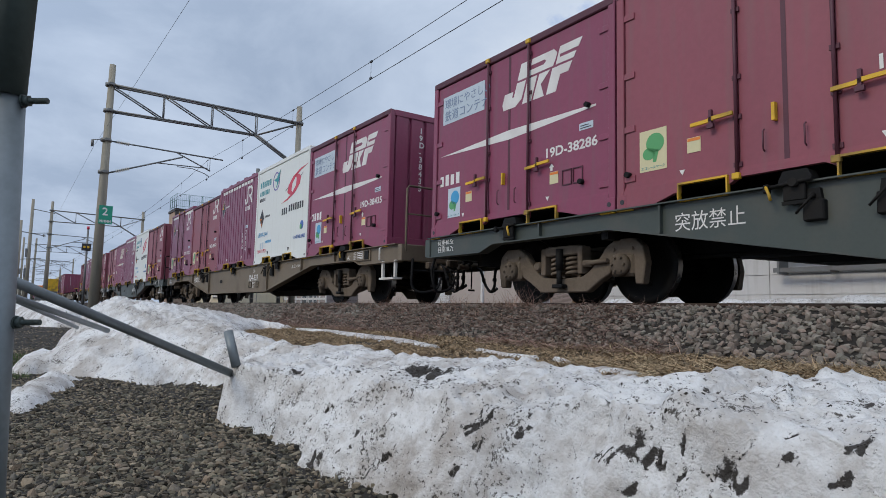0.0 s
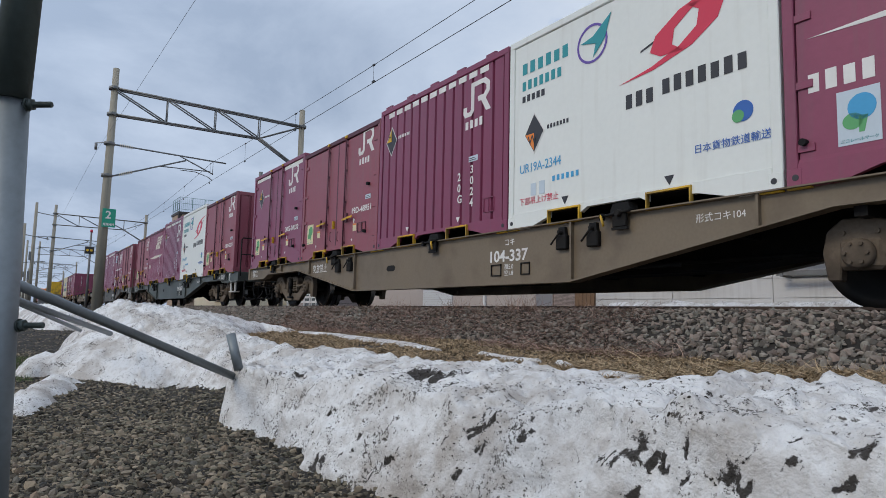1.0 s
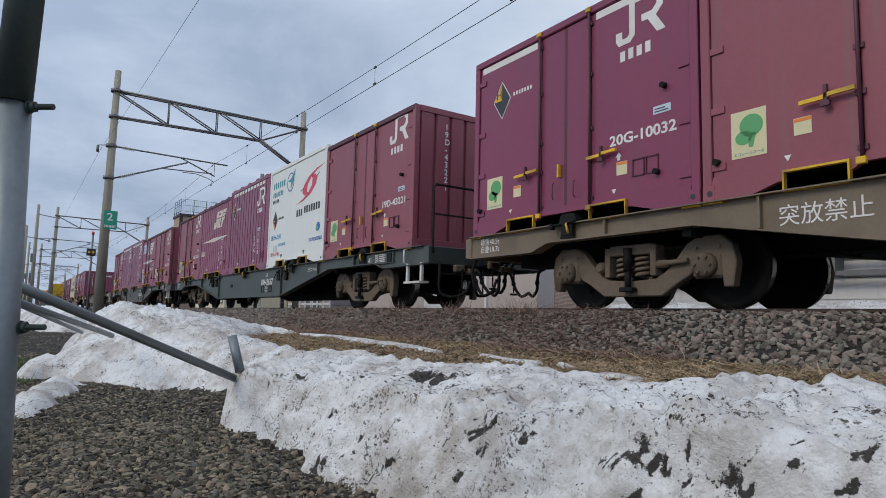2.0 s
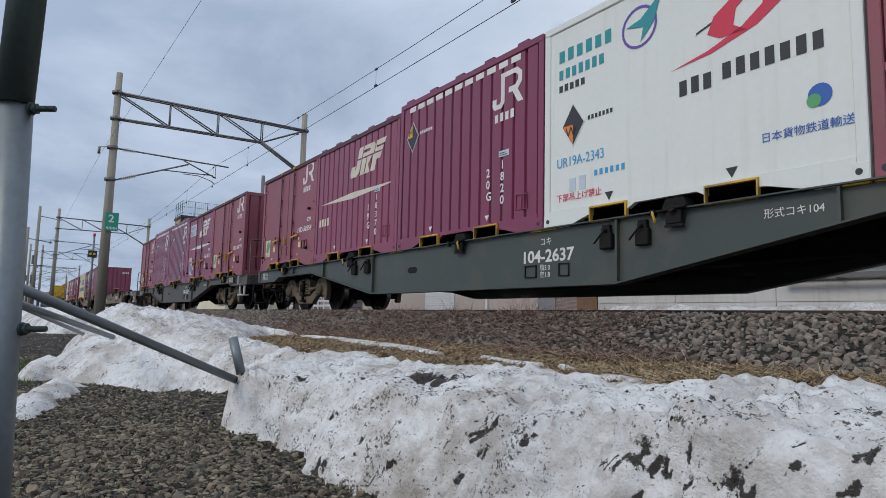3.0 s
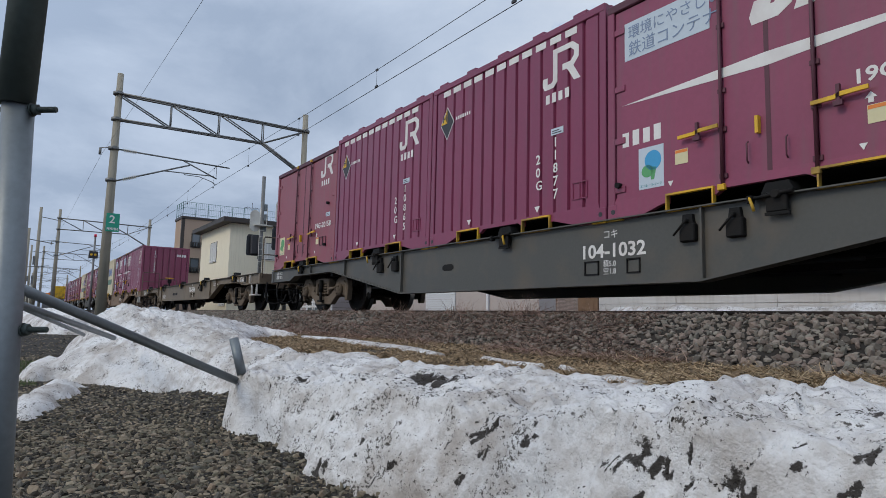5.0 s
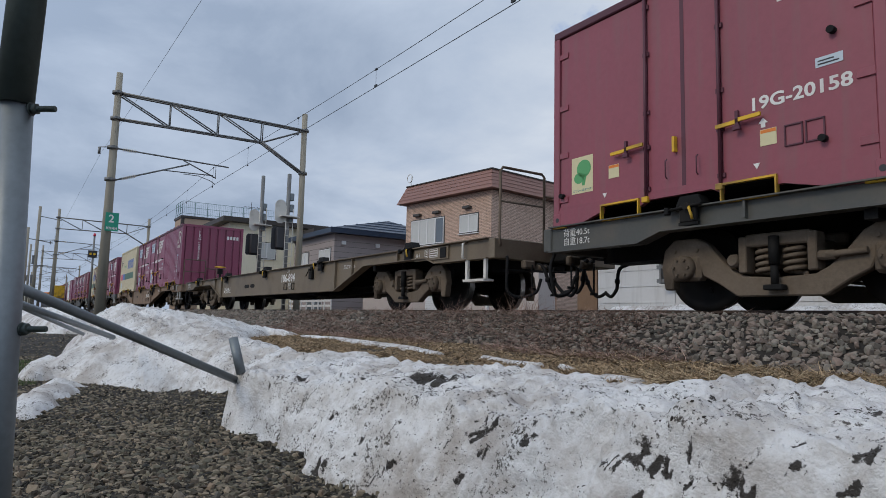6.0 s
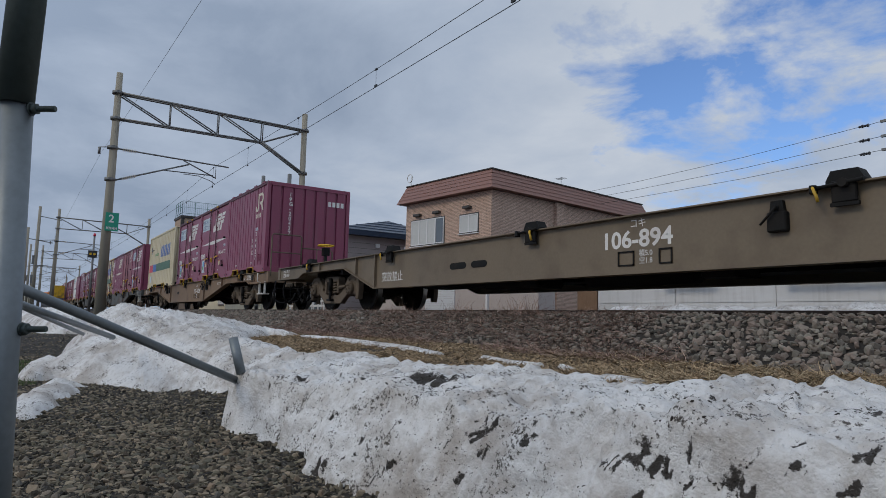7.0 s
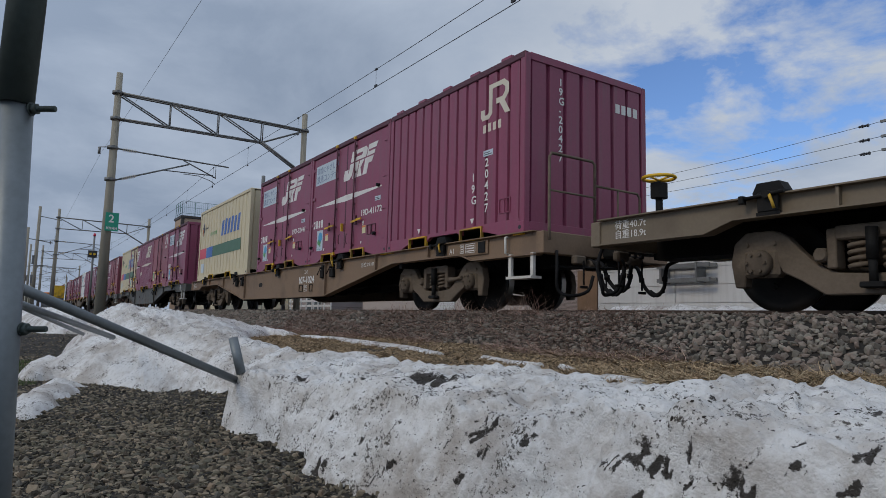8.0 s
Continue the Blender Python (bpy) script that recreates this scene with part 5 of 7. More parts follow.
def portal(x, near):
    m = thing("catenary_portal", "concrete and steel catenary portal over the track", "catenary portal", "catenary portals along the line", at=pose(x, 0, 0))
    n = 20 if near else 8
    bm = bmesh.new()
    rod(bm, (0, 2.70, -1.0), (0, 2.75, 9.36), .205, n, .115)
    part("concrete_pole", bm, CONCRETE, m, "tapered grey concrete pole")
    bm = bmesh.new()
    rod(bm, (0, 10.61, -1.0), (0, 10.58, 9.22), .15, n, .125)
    part("concrete_pole", bm, CONCRETE, m, "slender grey concrete pole")
    # the lattice beam: two faces of chords and diagonals
    for s in (-.12, .12):
        bm = bmesh.new()
        bar(bm, (s, 2.6, 8.53), (s, 10.75, 8.42), .07)
        part("top_chord", bm, GALV_FAR, m)
        bm = bmesh.new()
        bar(bm, (s, 2.6, 7.47), (s, 8.60, 7.52), .06)
        bar(bm, (s, 8.60, 7.52), (s, 10.55, 6.38), .07)
        part("bottom_chord", bm, GALV_FAR, m)
        ys = (2.75, 4.73, 6.68, 8.60, 10.55)
        for i in range(4):
            bm = bmesh.new()
            z = 7.47 + .05 * (ys[min(i + 1, 3)] - 2.6) / 6
            if i < 3:
                bar(bm, (s, ys[i], 8.5), (s, ys[i + 1], z), .045)
                bar(bm, (s, ys[i + 1], 8.48), (s, ys[i + 1], z), .04)
            else:
                bar(bm, (s, 10.55, 8.40), (s, 8.60, 7.52), .045)
            part("lattice_bar", bm, GALV_FAR, m)
    for y, z in ((2.73, 8.53), (2.73, 7.47), (10.59, 8.42), (10.60, 6.4), (2.71, 6.28), (2.70, 5.0)):
        bm = bmesh.new()
        lathe(bm, [(.20, -.06), (.20, .06)], 12, "z", (0, y, z))
        box(bm, -.28, .28, y - .05, y + .05, z - .05, z + .05)
        part("pole_clamp", bm, GALV_FAR, m)
    # the swinging bracket that holds the wires
    bm = bmesh.new()
    rod(bm, (0, 2.75, 6.28), (0, 7.24, 6.17), .035, 6)
    rod(bm, (0, 2.85, 4.99), (0, 5.60, 6.05), .035, 6)
    rod(bm, (0, 5.35, 6.20), (0, 6.73, 5.62), .03, 6)
    rod(bm, (0, 4.6, 5.66), (0, 6.6, 5.72), .025, 6)
    tube(bm, [(0, 5.4, 5.62), (0, 6.0, 5.62), (0, 6.5, 5.48), (0, 6.70, 5.36)], .018, 6)
    rod(bm, (0, 6.7, 6.18), (0, 6.7, 5.62), .012, 5)
    part("wire_bracket", bm, GALV_FAR, m, "hinged pipe bracket for the contact wire")
    for y, z, d in ((3.1, 6.27, -.02), (3.15, 5.1, .38)):
        bm = bmesh.new()
        prof = [(.03, -.05)]
        for k in range(7):
            prof += [(.03, k * .07 - .016), (.075, k * .07 - .010), (.075, k * .07 + .010), (.03, k * .07 + .016)]
        lathe(bm, prof + [(.03, .5)], 10, "y", (0, y, z))
        for v in bm.verts:
            v.co.z += (v.co.y - y) * d
        part("insulator", bm, MARK_CREAM, m, "ribbed white insulator")
    bm = bmesh.new()
    rod(bm, (.1, 2.72, 6.3), (-.05, 2.25, 6.25), .02, 6)
    rod(bm, (-.05, 2.25, 6.25), (-.05, 2.25, 5.98), .05, 8)
    part("feeder_arm", bm, GALV_FAR, m)
    return m


for _i, _x in enumerate(PORTALS):
    portal(_x, _i == 0)

SIGN_GREEN = mat("green_sign", (0.010, 0.30, 0.19), 0.4, var=0.06)
_sign = thing("track_sign", "green line sign with the white figure 2, strapped to a pole", "sign", at=pose(-27.74, 2.86, 3.30))
bm = bmesh.new()
box(bm, -.012, .012, -.235, .235, -.36, .36, .004)
part("sign_plate", bm, SIGN_GREEN, _sign)
_t = part("lettering", letters("2", .42, MARK, bold=.008), MARK, _sign, "white figure 2")
_t.matrix_basis = pose(.0145, -.13, -.02, 0, 0, 90)
bm = bmesh.new()
for k in range(4):
    for q in ((0, .025), (.055, .08)):
        prism(bm, [(-.19 + k * .10 + q[0], -.30), (-.19 + k * .10 + q[1], -.30), (-.19 + k * .10 + q[1], -.20), (-.19 + k * .10 + q[0], -.20)], .013, .016, "x")
    prism(bm, [(-.19 + k * .10, -.26), (-.11 + k * .10, -.26), (-.11 + k * .10, -.235), (-.19 + k * .10, -.235)], .013, .0165, "x")
part("name_bars", bm, MARK, _sign, "row of small white bars")
bm = bmesh.new()
for z in (-.2, .2):
    tube(bm, [(-.02 + -.20 * (1 - math.cos(a)), -.11 + .17 * math.sin(a), z) for a in [k * math.tau / 14 for k in range(15)]], .008, 5)
part("strap", bm, GALV_FAR, _sign)


def wire(name, pts, r, label, category="overhead wire"):
    bm = bmesh.new()
    tube(bm, pts, r, 5)
    tagged(new(name, done(bm, name)), label, category, kind="structure").data.materials.append(WIRE)


wire("contact_wire", [(-400, TRACK_Y, 5.34), (-28, TRACK_Y, 5.34), (-20, TRACK_Y, 5.31), (-8, TRACK_Y, 5.22), (14, TRACK_Y, 5.30), (60, TRACK_Y, 5.3)], .008, "contact wire over the track")
_m = []
for _a, _b in zip((14.0, *PORTALS), PORTALS):
    for k in range(13):
        f = k / 13
        _m.append((_a + (_b - _a) * f, TRACK_Y, 6.15 - .50 * (1 - (2 * f - 1) ** 2)))
wire("messenger_wire", [(60, TRACK_Y, 5.9)] + _m, .007, "sagging messenger wire above the contact wire")
for k in range(40):
    x = 2.0 - k * 5.05
    f = (x - 14.0) % -42.0 / -42.0
    zt = 6.15 - .50 * (1 - (2 * f - 1) ** 2)
    bm = bmesh.new()
    rod(bm, (0, 0, 5.27), (0, 0, zt), .004, 4)
    box(bm, -.05, .05, -.018, .018, 5.26, 5.31)
    box(bm, -.05, .05, -.018, .018, zt - .02, zt + .02)
    d = new("dropper", done(bm, "dropper"))
    d.data.materials.append(WIRE)
    d.matrix_basis = pose(x, TRACK_Y, 0)
    tagged(d, "thin dropper wire with a clamp at each end", "dropper", "droppers", "structure")
wire("feeder_wire", [(-400, 2.3, 6.1), (-70, 2.3, 6.0), (-48, 2.3, 5.85), (-28, 2.3, 5.98), (-19, 2.4, 5.8), (-12.4, 2.5, 5.81), (14, 2.6, 6.2)], .004, "feeder wire on the mast side")
for z0, z1 in ((8.05, 8.0), (7.45, 7.55), (6.9, 7.1)):
    wire("power_line", [(-11.0, 28, z0), (-17, 28.3, (z0 + z1) / 2 - .18), (-24, 28.8, z1 - .15), (-30, 29.3, z1), (-60, 31, z1 + .1)], .010, "utility power line", "power line")
    bm = bmesh.new()
    for k in range(4):
        rod(bm, (-11.9 + k * .1, 28.04, z0 - .03), (-11.84 + k * .1, 28.04, z0 - .03), .07 if k % 2 else .05, 8)
    tagged(new("line_insulator", done(bm, "line_insulator")), "dark insulator on a power line", "insulator").data.materials.append(INK)
_up = thing("utility_pole", "grey utility pole with crossarms beside the buildings", "utility pole", at=pose(-10.6, 28, 0))
bm = bmesh.new()
rod(bm, (0, 0, -.3), (0, 0, 9.2), .17, 12, .11)
part("pole", bm, CONCRETE, _up)
for z in (8.05, 7.45, 6.9):
    bm = bmesh.new()
    box(bm, -.5, .5, -.05, .05, z - .05, z + .05)
    part("crossarm", bm, GALV_FAR, _up)


def side_mast(x, y, top, label):
    m = thing("trackside_mast", label, "mast", "masts beside the line", at=pose(x, y, 0))
    bm = bmesh.new()
    rod(bm, (0, 0, -1), (0, 0, top), .19, 10, .12)
    part("concrete_pole", bm, CONCRETE, m)
    bm = bmesh.new()
    bar(bm, (0, 0, top - .9), (0, 1.8, top - 1.15), .06)
    part("tie_bar", bm, GALV_FAR, m)
    bm = bmesh.new()
    bar(bm, (0, 0, top - 3.2), (0, 1.6, top - 3.0), .05)
    part("tie_bar", bm, GALV_FAR, m)
    bm = bmesh.new()
    box(bm, -.12, .12, -.3, -.1, top - 5.4, top - 4.6, .02)
    box(bm, -.1, .1, -.3, -.1, top - 7.2, top - 6.4, .02)
    part("switch_box", bm, GALV_FAR, m)
    return m


side_mast(-70, 1.2, 9.4, "grey concrete mast with tie bars and switch boxes")
side_mast(-112, 1.2, 9.4, "grey concrete mast with tie bars and switch boxes")
side_mast(-62, .35, 6.5, "short grey concrete mast with switch boxes")


def crossing_light(x, y, top):
    m = thing("warning_light", "thin grey warning post with red lamp and black box", "warning light", at=pose(x, y, 0))
    bm = bmesh.new()
    rod(bm, (0, 0, -.6), (0, 0, top), .07, 8, .05)
    part("post", bm, GALV_FAR, m)
    bm = bmesh.new()
    rod(bm, (0, 0, top), (0, 0, top + .16), .08, 10, .06)
    part("red_lamp", bm, RED, m, "red lamp on top")
    bm = bmesh.new()
    box(bm, -.1, .1, -.26, .2, top - 1.25, top - .85, .02)
    b = part("lamp_box", bm, INK, m, "black box with two yellow lamps")
    for s in (-.14, .06):
        bm = bmesh.new()
        rod(bm, (.1, s, top - 1.05), (.13, s, top - 1.05), .07, 10)
        part("lamp", bm, YELLOW, b)


crossing_light(-42, 3.5, 4.15)


def crossing_gear(x, y, h, w, m, label):
    g = thing("crossing_machine", label, "crossing gear", "level crossing gear", at=pose(x, y, 0))
    bm = bmesh.new()
    box(bm, -w / 2, w / 2, -w / 2, w / 2, -.5, h * .45, .03)
    part("base", bm, GALV_FAR, g)
    bm = bmesh.new()
    box(bm, -w / 2 - .03, w / 2 + .03, -w / 2 - .03, w / 2 + .03, h * .45, h, .04)
    part("cabinet", bm, m, g)
    bm = bmesh.new()
    rod(bm, (0, w * .7, -.4), (0, w * .7, h + .9), .04, 7)
    part("post", bm, GALV_FAR, g)


crossing_gear(-76, 3.55, 2.3, .9, YELLOW, "yellow level crossing machine beside the track")
crossing_gear(-90, 3.1, 1.9, 1.2, ORANGE, "orange level crossing machine beside the track")


def signal(x, y, top):
    m = thing("railway_signal", "railway colour-light signal seen from behind on a lattice post", "railway signal", "signals beyond the track", at=pose(x, y, 0))
    bm = bmesh.new()
    rod(bm, (0, 0, -.4), (0, 0, top), .09, 10)
    part("post", bm, GALV_FAR, m)
    bm = bmesh.new()
    prism(bm, [(-.60, 2.7), (-.02, 2.7), (.02, 2.8), (.02, 3.6), (-.06, 3.72), (-.56, 3.72), (-.64, 3.6), (-.64, 2.8)], -.16, -.12, "x")
    box(bm, -.12, .16, -.48, -.14, 2.75, 3.65, .03)
    part("signal_head", bm, INK, m, "black signal head and backboard")
    bm = bmesh.new()
    prism(bm, [(-.34 + .25 * math.sin(a), 4.1 + .25 * math.cos(a) + (.55 if math.cos(a) > 0 else 0)) for a in [k * math.tau / 18 for k in range(18)]], .02, .06, "x")
    for z in (4.05, 4.6):
        box(bm, .0, .05, -.34, .08, z - .03, z + .03)
    part("signal_panel", bm, WHITE_STEEL, m, "pale rounded signal panel on brackets")
    bm = bmesh.new()
    for y, z in ((.14, 4.9), (.16, 4.4), (.12, 3.9)):
        box(bm, -.08, .1, y - .08, y + .10, z, z + .34, .03)
        box(bm, -.02, .02, -.02, y, z + .14, z + .20)
    part("junction_box", bm, ZINC, m, "small grey boxes along the post")
    bm = bmesh.new()
    for s in (-.16, .16):
        rod(bm, (.25, s, .0), (.25, s, top - 1.6), .015, 5)
    for k in range(14):
        rod(bm, (.25, -.16, .3 + k * .3), (.25, .16, .3 + k * .3), .012, 5)
    box(bm, -.1, .45, -.4, .4, 4.12, 4.16)
    part("ladder", bm, WHITE_STEEL, m)


signal(-27.2, 9.7, 6.1)
signal(-30.6, 9.6, 6.6)

# ---------------------------------------------------------------- buildings beyond the track
BRICK_TILE = None


def tile_material():
    m = bpy.data.materials.new("brick_tile_cladding")
    m.use_nodes = True
    nt = m.node_tree
    N, L = nt.nodes.new, nt.links.new
    b = nt.nodes["Principled BSDF"]
    tc, sep, cmb = N("ShaderNodeTexCoord"), N("ShaderNodeSeparateXYZ"), N("ShaderNodeCombineXYZ")
    add = N("ShaderNodeMath")
    L(tc.outputs["Object"], sep.inputs[0])
    L(sep.outputs[0], add.inputs[0])
    L(sep.outputs[1], add.inputs[1])
    L(add.outputs[0], cmb.inputs[0])
    L(sep.outputs[2], cmb.inputs[1])
    br = N("ShaderNodeTexBrick")
    br.inputs["Scale"].default_value = 1.0
    br.inputs["Brick Width"].default_value, br.inputs["Row Height"].default_value = .235, .075
    br.inputs["Mortar Size"].default_value = .008
    br.inputs["Color1"].default_value = (.52, .35, .265, 1)
    br.inputs["Color2"].default_value = (.63, .45, .35, 1)
    br.inputs["Mortar"].default_value = (.16, .12, .10, 1)
    L(cmb.outputs[0], br.inputs["Vector"])
    L(br.outputs[0], b.inputs["Base Color"])
    b.inputs["Roughness"].default_value = .75
    bp = N("ShaderNodeBump")
    bp.inputs["Strength"].default_value, bp.inputs["Distance"].default_value = .5, .01
    bp.invert = True
    L(br.outputs[1], bp.inputs["Height"])
    L(bp.outputs[0], b.inputs["Normal"])
    return m


BRICK_TILE = tile_material()
ROOF_RED = mat("rusty_red_steel_roof", (0.25, 0.125, 0.098), 0.5, var=0.12, scale=.8, fine=8)
ROOF_NAVY = mat("navy_steel_roof", (0.022, 0.040, 0.075), 0.4, var=0.12, scale=.8, fine=8)
GREY_SIDING = mat("grey_brown_siding", (0.34, 0.295, 0.285), 0.8, var=0.1, scale=.8, fine=10, bump=.1)
TAN_WALL = mat("tan_render", (0.42, 0.31, 0.23), 0.85, var=0.08, scale=.6, fine=12)
CREAM_WALL = mat("cream_render", (0.80, 0.74, 0.58), 0.85, var=0.07, scale=.6, fine=12, dirt=(.45, .40, .30), dirt_amt=.25, streak=True)
WHITE_WALL = mat("white_panel", (0.60, 0.60, 0.60), 0.6, var=0.05, scale=.5, fine=10, dirt=(.35, .34, .33), dirt_amt=.35, streak=True)
DARK_EAVE = mat("dark_brown_eave", (0.045, 0.036, 0.032), 0.6, var=0.12)
PINKISH = mat("beige_siding", (0.46, 0.40, 0.37), 0.8, var=0.07)
GLASS = mat("window_glass", (0.10, 0.12, 0.14), 0.12, var=0.1, spec=0.8)
CURTAIN = mat("pale_curtain", (0.55, 0.56, 0.55), 0.8, var=0.12, scale=6, fine=30)
FRAME_WHITE = mat("white_window_frame", (0.70, 0.70, 0.70), 0.5, var=0.04)
FRAME_DARK = mat("dark_window_frame", (0.05, 0.045, 0.04), 0.5, var=0.08)
WOOD = mat("brown_board", (0.20, 0.12, 0.07), 0.7, var=0.25, scale=3, fine=20, bump=.2)
BLUE_SHEET = mat("turquoise_sheet_roof", (0.03, 0.24, 0.36), 0.45, var=0.1)


def window(parent, u, z0, w, h, face, at, panes=2, frame_m=None, curtain=True):
    """A framed window on a wall: face 'front' looks to -y with u along x; 'side' looks to +x with u along y."""
    frame_m = frame_m or FRAME_WHITE

    def bx(bm, u0, u1, d0, d1, a, b):
        if face == "front":
            box(bm, u0, u1, at - d1, at - d0, a, b)
        else:
            box(bm, at + d0, at + d1, u0, u1, a, b)
    bm = bmesh.new()
    bx(bm, u - .06, u + w + .06, -.04, .02, z0 - .06, z0 + h + .06)
    win = part("window", bm, FRAME_DARK, parent, "framed window")
    for k in range(panes):
        a, b = u + w * k / panes, u + w * (k + 1) / panes
        bm = bmesh.new()
        for q in ((a, b, z0, z0 + .05), (a, b, z0 + h - .05, z0 + h), (a, a + .045, z0 + .05, z0 + h - .05), (b - .045, b, z0 + .05, z0 + h - .05)):
            bx(bm, q[0], q[1], .02, .055, q[2], q[3])
        part("frame", bm, frame_m, win)
        bm = bmesh.new()
        bx(bm, a + .045, b - .045, .021, .03, z0 + .05, z0 + h - .05)
        part("pane", bm, CURTAIN if curtain and k % 4 != 3 else GLASS, win)
    bm = bmesh.new()
    bx(bm, u - .08, u + w + .08, .02, .10, z0 - .10, z0 - .06)
    part("sill", bm, frame_m, win)


def block(name, x0, x1, y0, y1, z1, m, parent, z0=-.6):
    bm = bmesh.new()
    box(bm, x0, x1, y0, y1, z0, z1)
    return part(name, bm, m, parent)


def brown_house():
    """Tile-clad block with a flaring red skirt roof; its own corner nearest the camera is the origin."""
    h = thing("apartment_house", "two-storey tile-clad house with a rust-red skirt roof", "house", at=pose(-25.7, 19.9, 0, 0, 0, 7.5))
    W, D, ze, zt = 7.1, 14.0, 6.56, 7.62
    block("wall", -W, 0, 0, D, ze - .02, BRICK_TILE, h)
    # skirt roof: boards lapped in four courses on each face
    for k in range(5):
        f0, f1 = k / 5, (k + 1) / 5
        o0, o1 = .42 * (1 - f0) + .022, .42 * (1 - f1)
        z0, z1 = ze + (zt - ze) * f0, ze + (zt - ze) * f1
        bm = bmesh.new()
        lo = [(-W - o0, -o0, z0), (o0, -o0, z0), (o0, D + o0, z0), (-W - o0, D + o0, z0)]
        hi = [(-W - o1, -o1, z1), (o1, -o1, z1), (o1, D + o1, z1), (-W - o1, D + o1, z1)]
        v = [bm.verts.new(p) for p in lo + hi]
        bm.faces.new(v[3::-1])
        bm.faces.new(v[4:])
        for i in range(4):
            bm.faces.new((v[i], v[(i + 1) % 4], v[4 + (i + 1) % 4], v[4 + i]))
        part("roof_course", bm, ROOF_RED, h)
    block("coping", -W - .06, .06, -.06, D + .06, zt + .06, DARK_EAVE, h, zt)
    block("pilaster", -.15, .22, 5.0, 5.7, ze - .03, BRICK_TILE, h)
    window(h, -W + .55, 4.05, 2.9, 1.45, "front", 0, 4)
    window(h, -2.35, 4.45, 1.4, .95, "front", 0, 2)
    for u in (-W + .9, -W + 2.6, -2.0):
        bm = bmesh.new()
        box(bm, u, u + .55, -.22, 0, 5.72, 5.86, .02)
        part("vent_hood", bm, FRAME_DARK, h)
    # ground floor: pale siding with a shutter
    block("garage_front", -W - 2.5, 4.2, -1.2, -.05, 2.35, PINKISH, h)
    bm = bmesh.new()
    for k in range(18):
        box(bm, -3.6, -1.3, -1.26, -1.21, -.3 + k * .12, -.19 + k * .12)
    part("shutter", bm, FRAME_WHITE, h, "ribbed white roller shutter")
    block("downpipe", 1.0, 1.12, -1.32, -1.21, 2.3, FRAME_WHITE, h)
    for x in (-W + .1, ):
        bm = bmesh.new()
        rod(bm, (x, .2, zt), (x, .2, zt + .7), .02, 5)
        tube(bm, [(x + .25 * math.cos(a), .1, zt + .55 + .25 * math.sin(a)) for a in [k * math.tau / 14 for k in range(15)]], .02, 5)
        part("dish_aerial", bm, WHITE_STEEL, h)
    bm = bmesh.new()
    rod(bm, (-.3, 6, zt), (-.3, 6, zt + .6), .015, 5)
    for k in range(4):
        rod(bm, (-.6, 6 + k * .12 - .2, zt + .5), (0, 6 + k * .12 - .2, zt + .5), .01, 4)
    part("aerial", bm, WIRE, h)


def grey_house():
    h = thing("house", "grey two-storey house with a navy steel hip roof", "house", at=pose(-38.6, 17.0, 0))
    W, D, ze = 7.2, 9.0, 5.25
    block("wall", -W, 0, 0, D, ze, GREY_SIDING, h)
    for k in range(14):
        bm = bmesh.new()
        box(bm, -W - .01, .012, -.012, D, .1 + k * .36, .115 + k * .36)
        part("siding_joint", bm, DARK_EAVE, h)
    bm = bmesh.new()
    lo = [(-W - .5, -.5, ze), (.5, -.5, ze), (.5, D + .5, ze), (-W - .5, D + .5, ze)]
    mid = [(p[0], p[1], ze + .32) for p in lo]
    rid = [(-W * .55, D * .62, ze + 1.75), (-W * .42, D * .62, ze + 1.75)]
    v = [bm.verts.new(p) for p in lo + mid + rid]
    bm.faces.new(v[3::-1])
    for i in range(4):
        bm.faces.new((v[i], v[(i + 1) % 4], v[4 + (i + 1) % 4], v[4 + i]))
    bm.faces.new((v[4], v[5], v[9], v[8]))
    bm.faces.new((v[5], v[6], v[9]))
    bm.faces.new((v[6], v[7], v[8], v[9]))
    bm.faces.new((v[7], v[4], v[8]))
    part("roof", bm, ROOF_NAVY, h, "navy steel hip roof")
    for k in range(5):
        bm = bmesh.new()
        f = k / 5
        box(bm, .5 - f * (W * .42 + .5), .52 - f * (W * .42 + .5), -.5 + f * (D * .62 + .5), D + .5 - f * (D * .38 + .5), ze + .32 + f * 1.43, ze + .355 + f * 1.43)
        part("roof_seam", bm, ROOF_NAVY, h)
    window(h, -2.4, 2.85, 1.9, 1.45, "front", 0, 2)
    window(h, -5.8, 2.85, 1.5, 1.45, "front", 0, 2)
    window(h, 3.6, 3.0, 1.7, 1.2, "side", 0, 2)
    window(h, -4.2, -.1, 2.6, 1.2, "front", 0, 2, curtain=False)
    bm = bmesh.new()
    for y in (7.6, 8.2):
        tube(bm, [(-.5, y, ze), (-.5, y, ze + 1.6), (-.5, y + .2, ze + 1.8), (-.5, y + .5, ze + 1.75)], .06, 7)
    part("flue", bm, DARK_EAVE, h)
    bm = bmesh.new()
    for y in (.5, 3.0, 5.2):
        box(bm, 0, .12, y, y + .3, 4.55, 4.8, .02)
    part("vent_hood", bm, FRAME_WHITE, h)


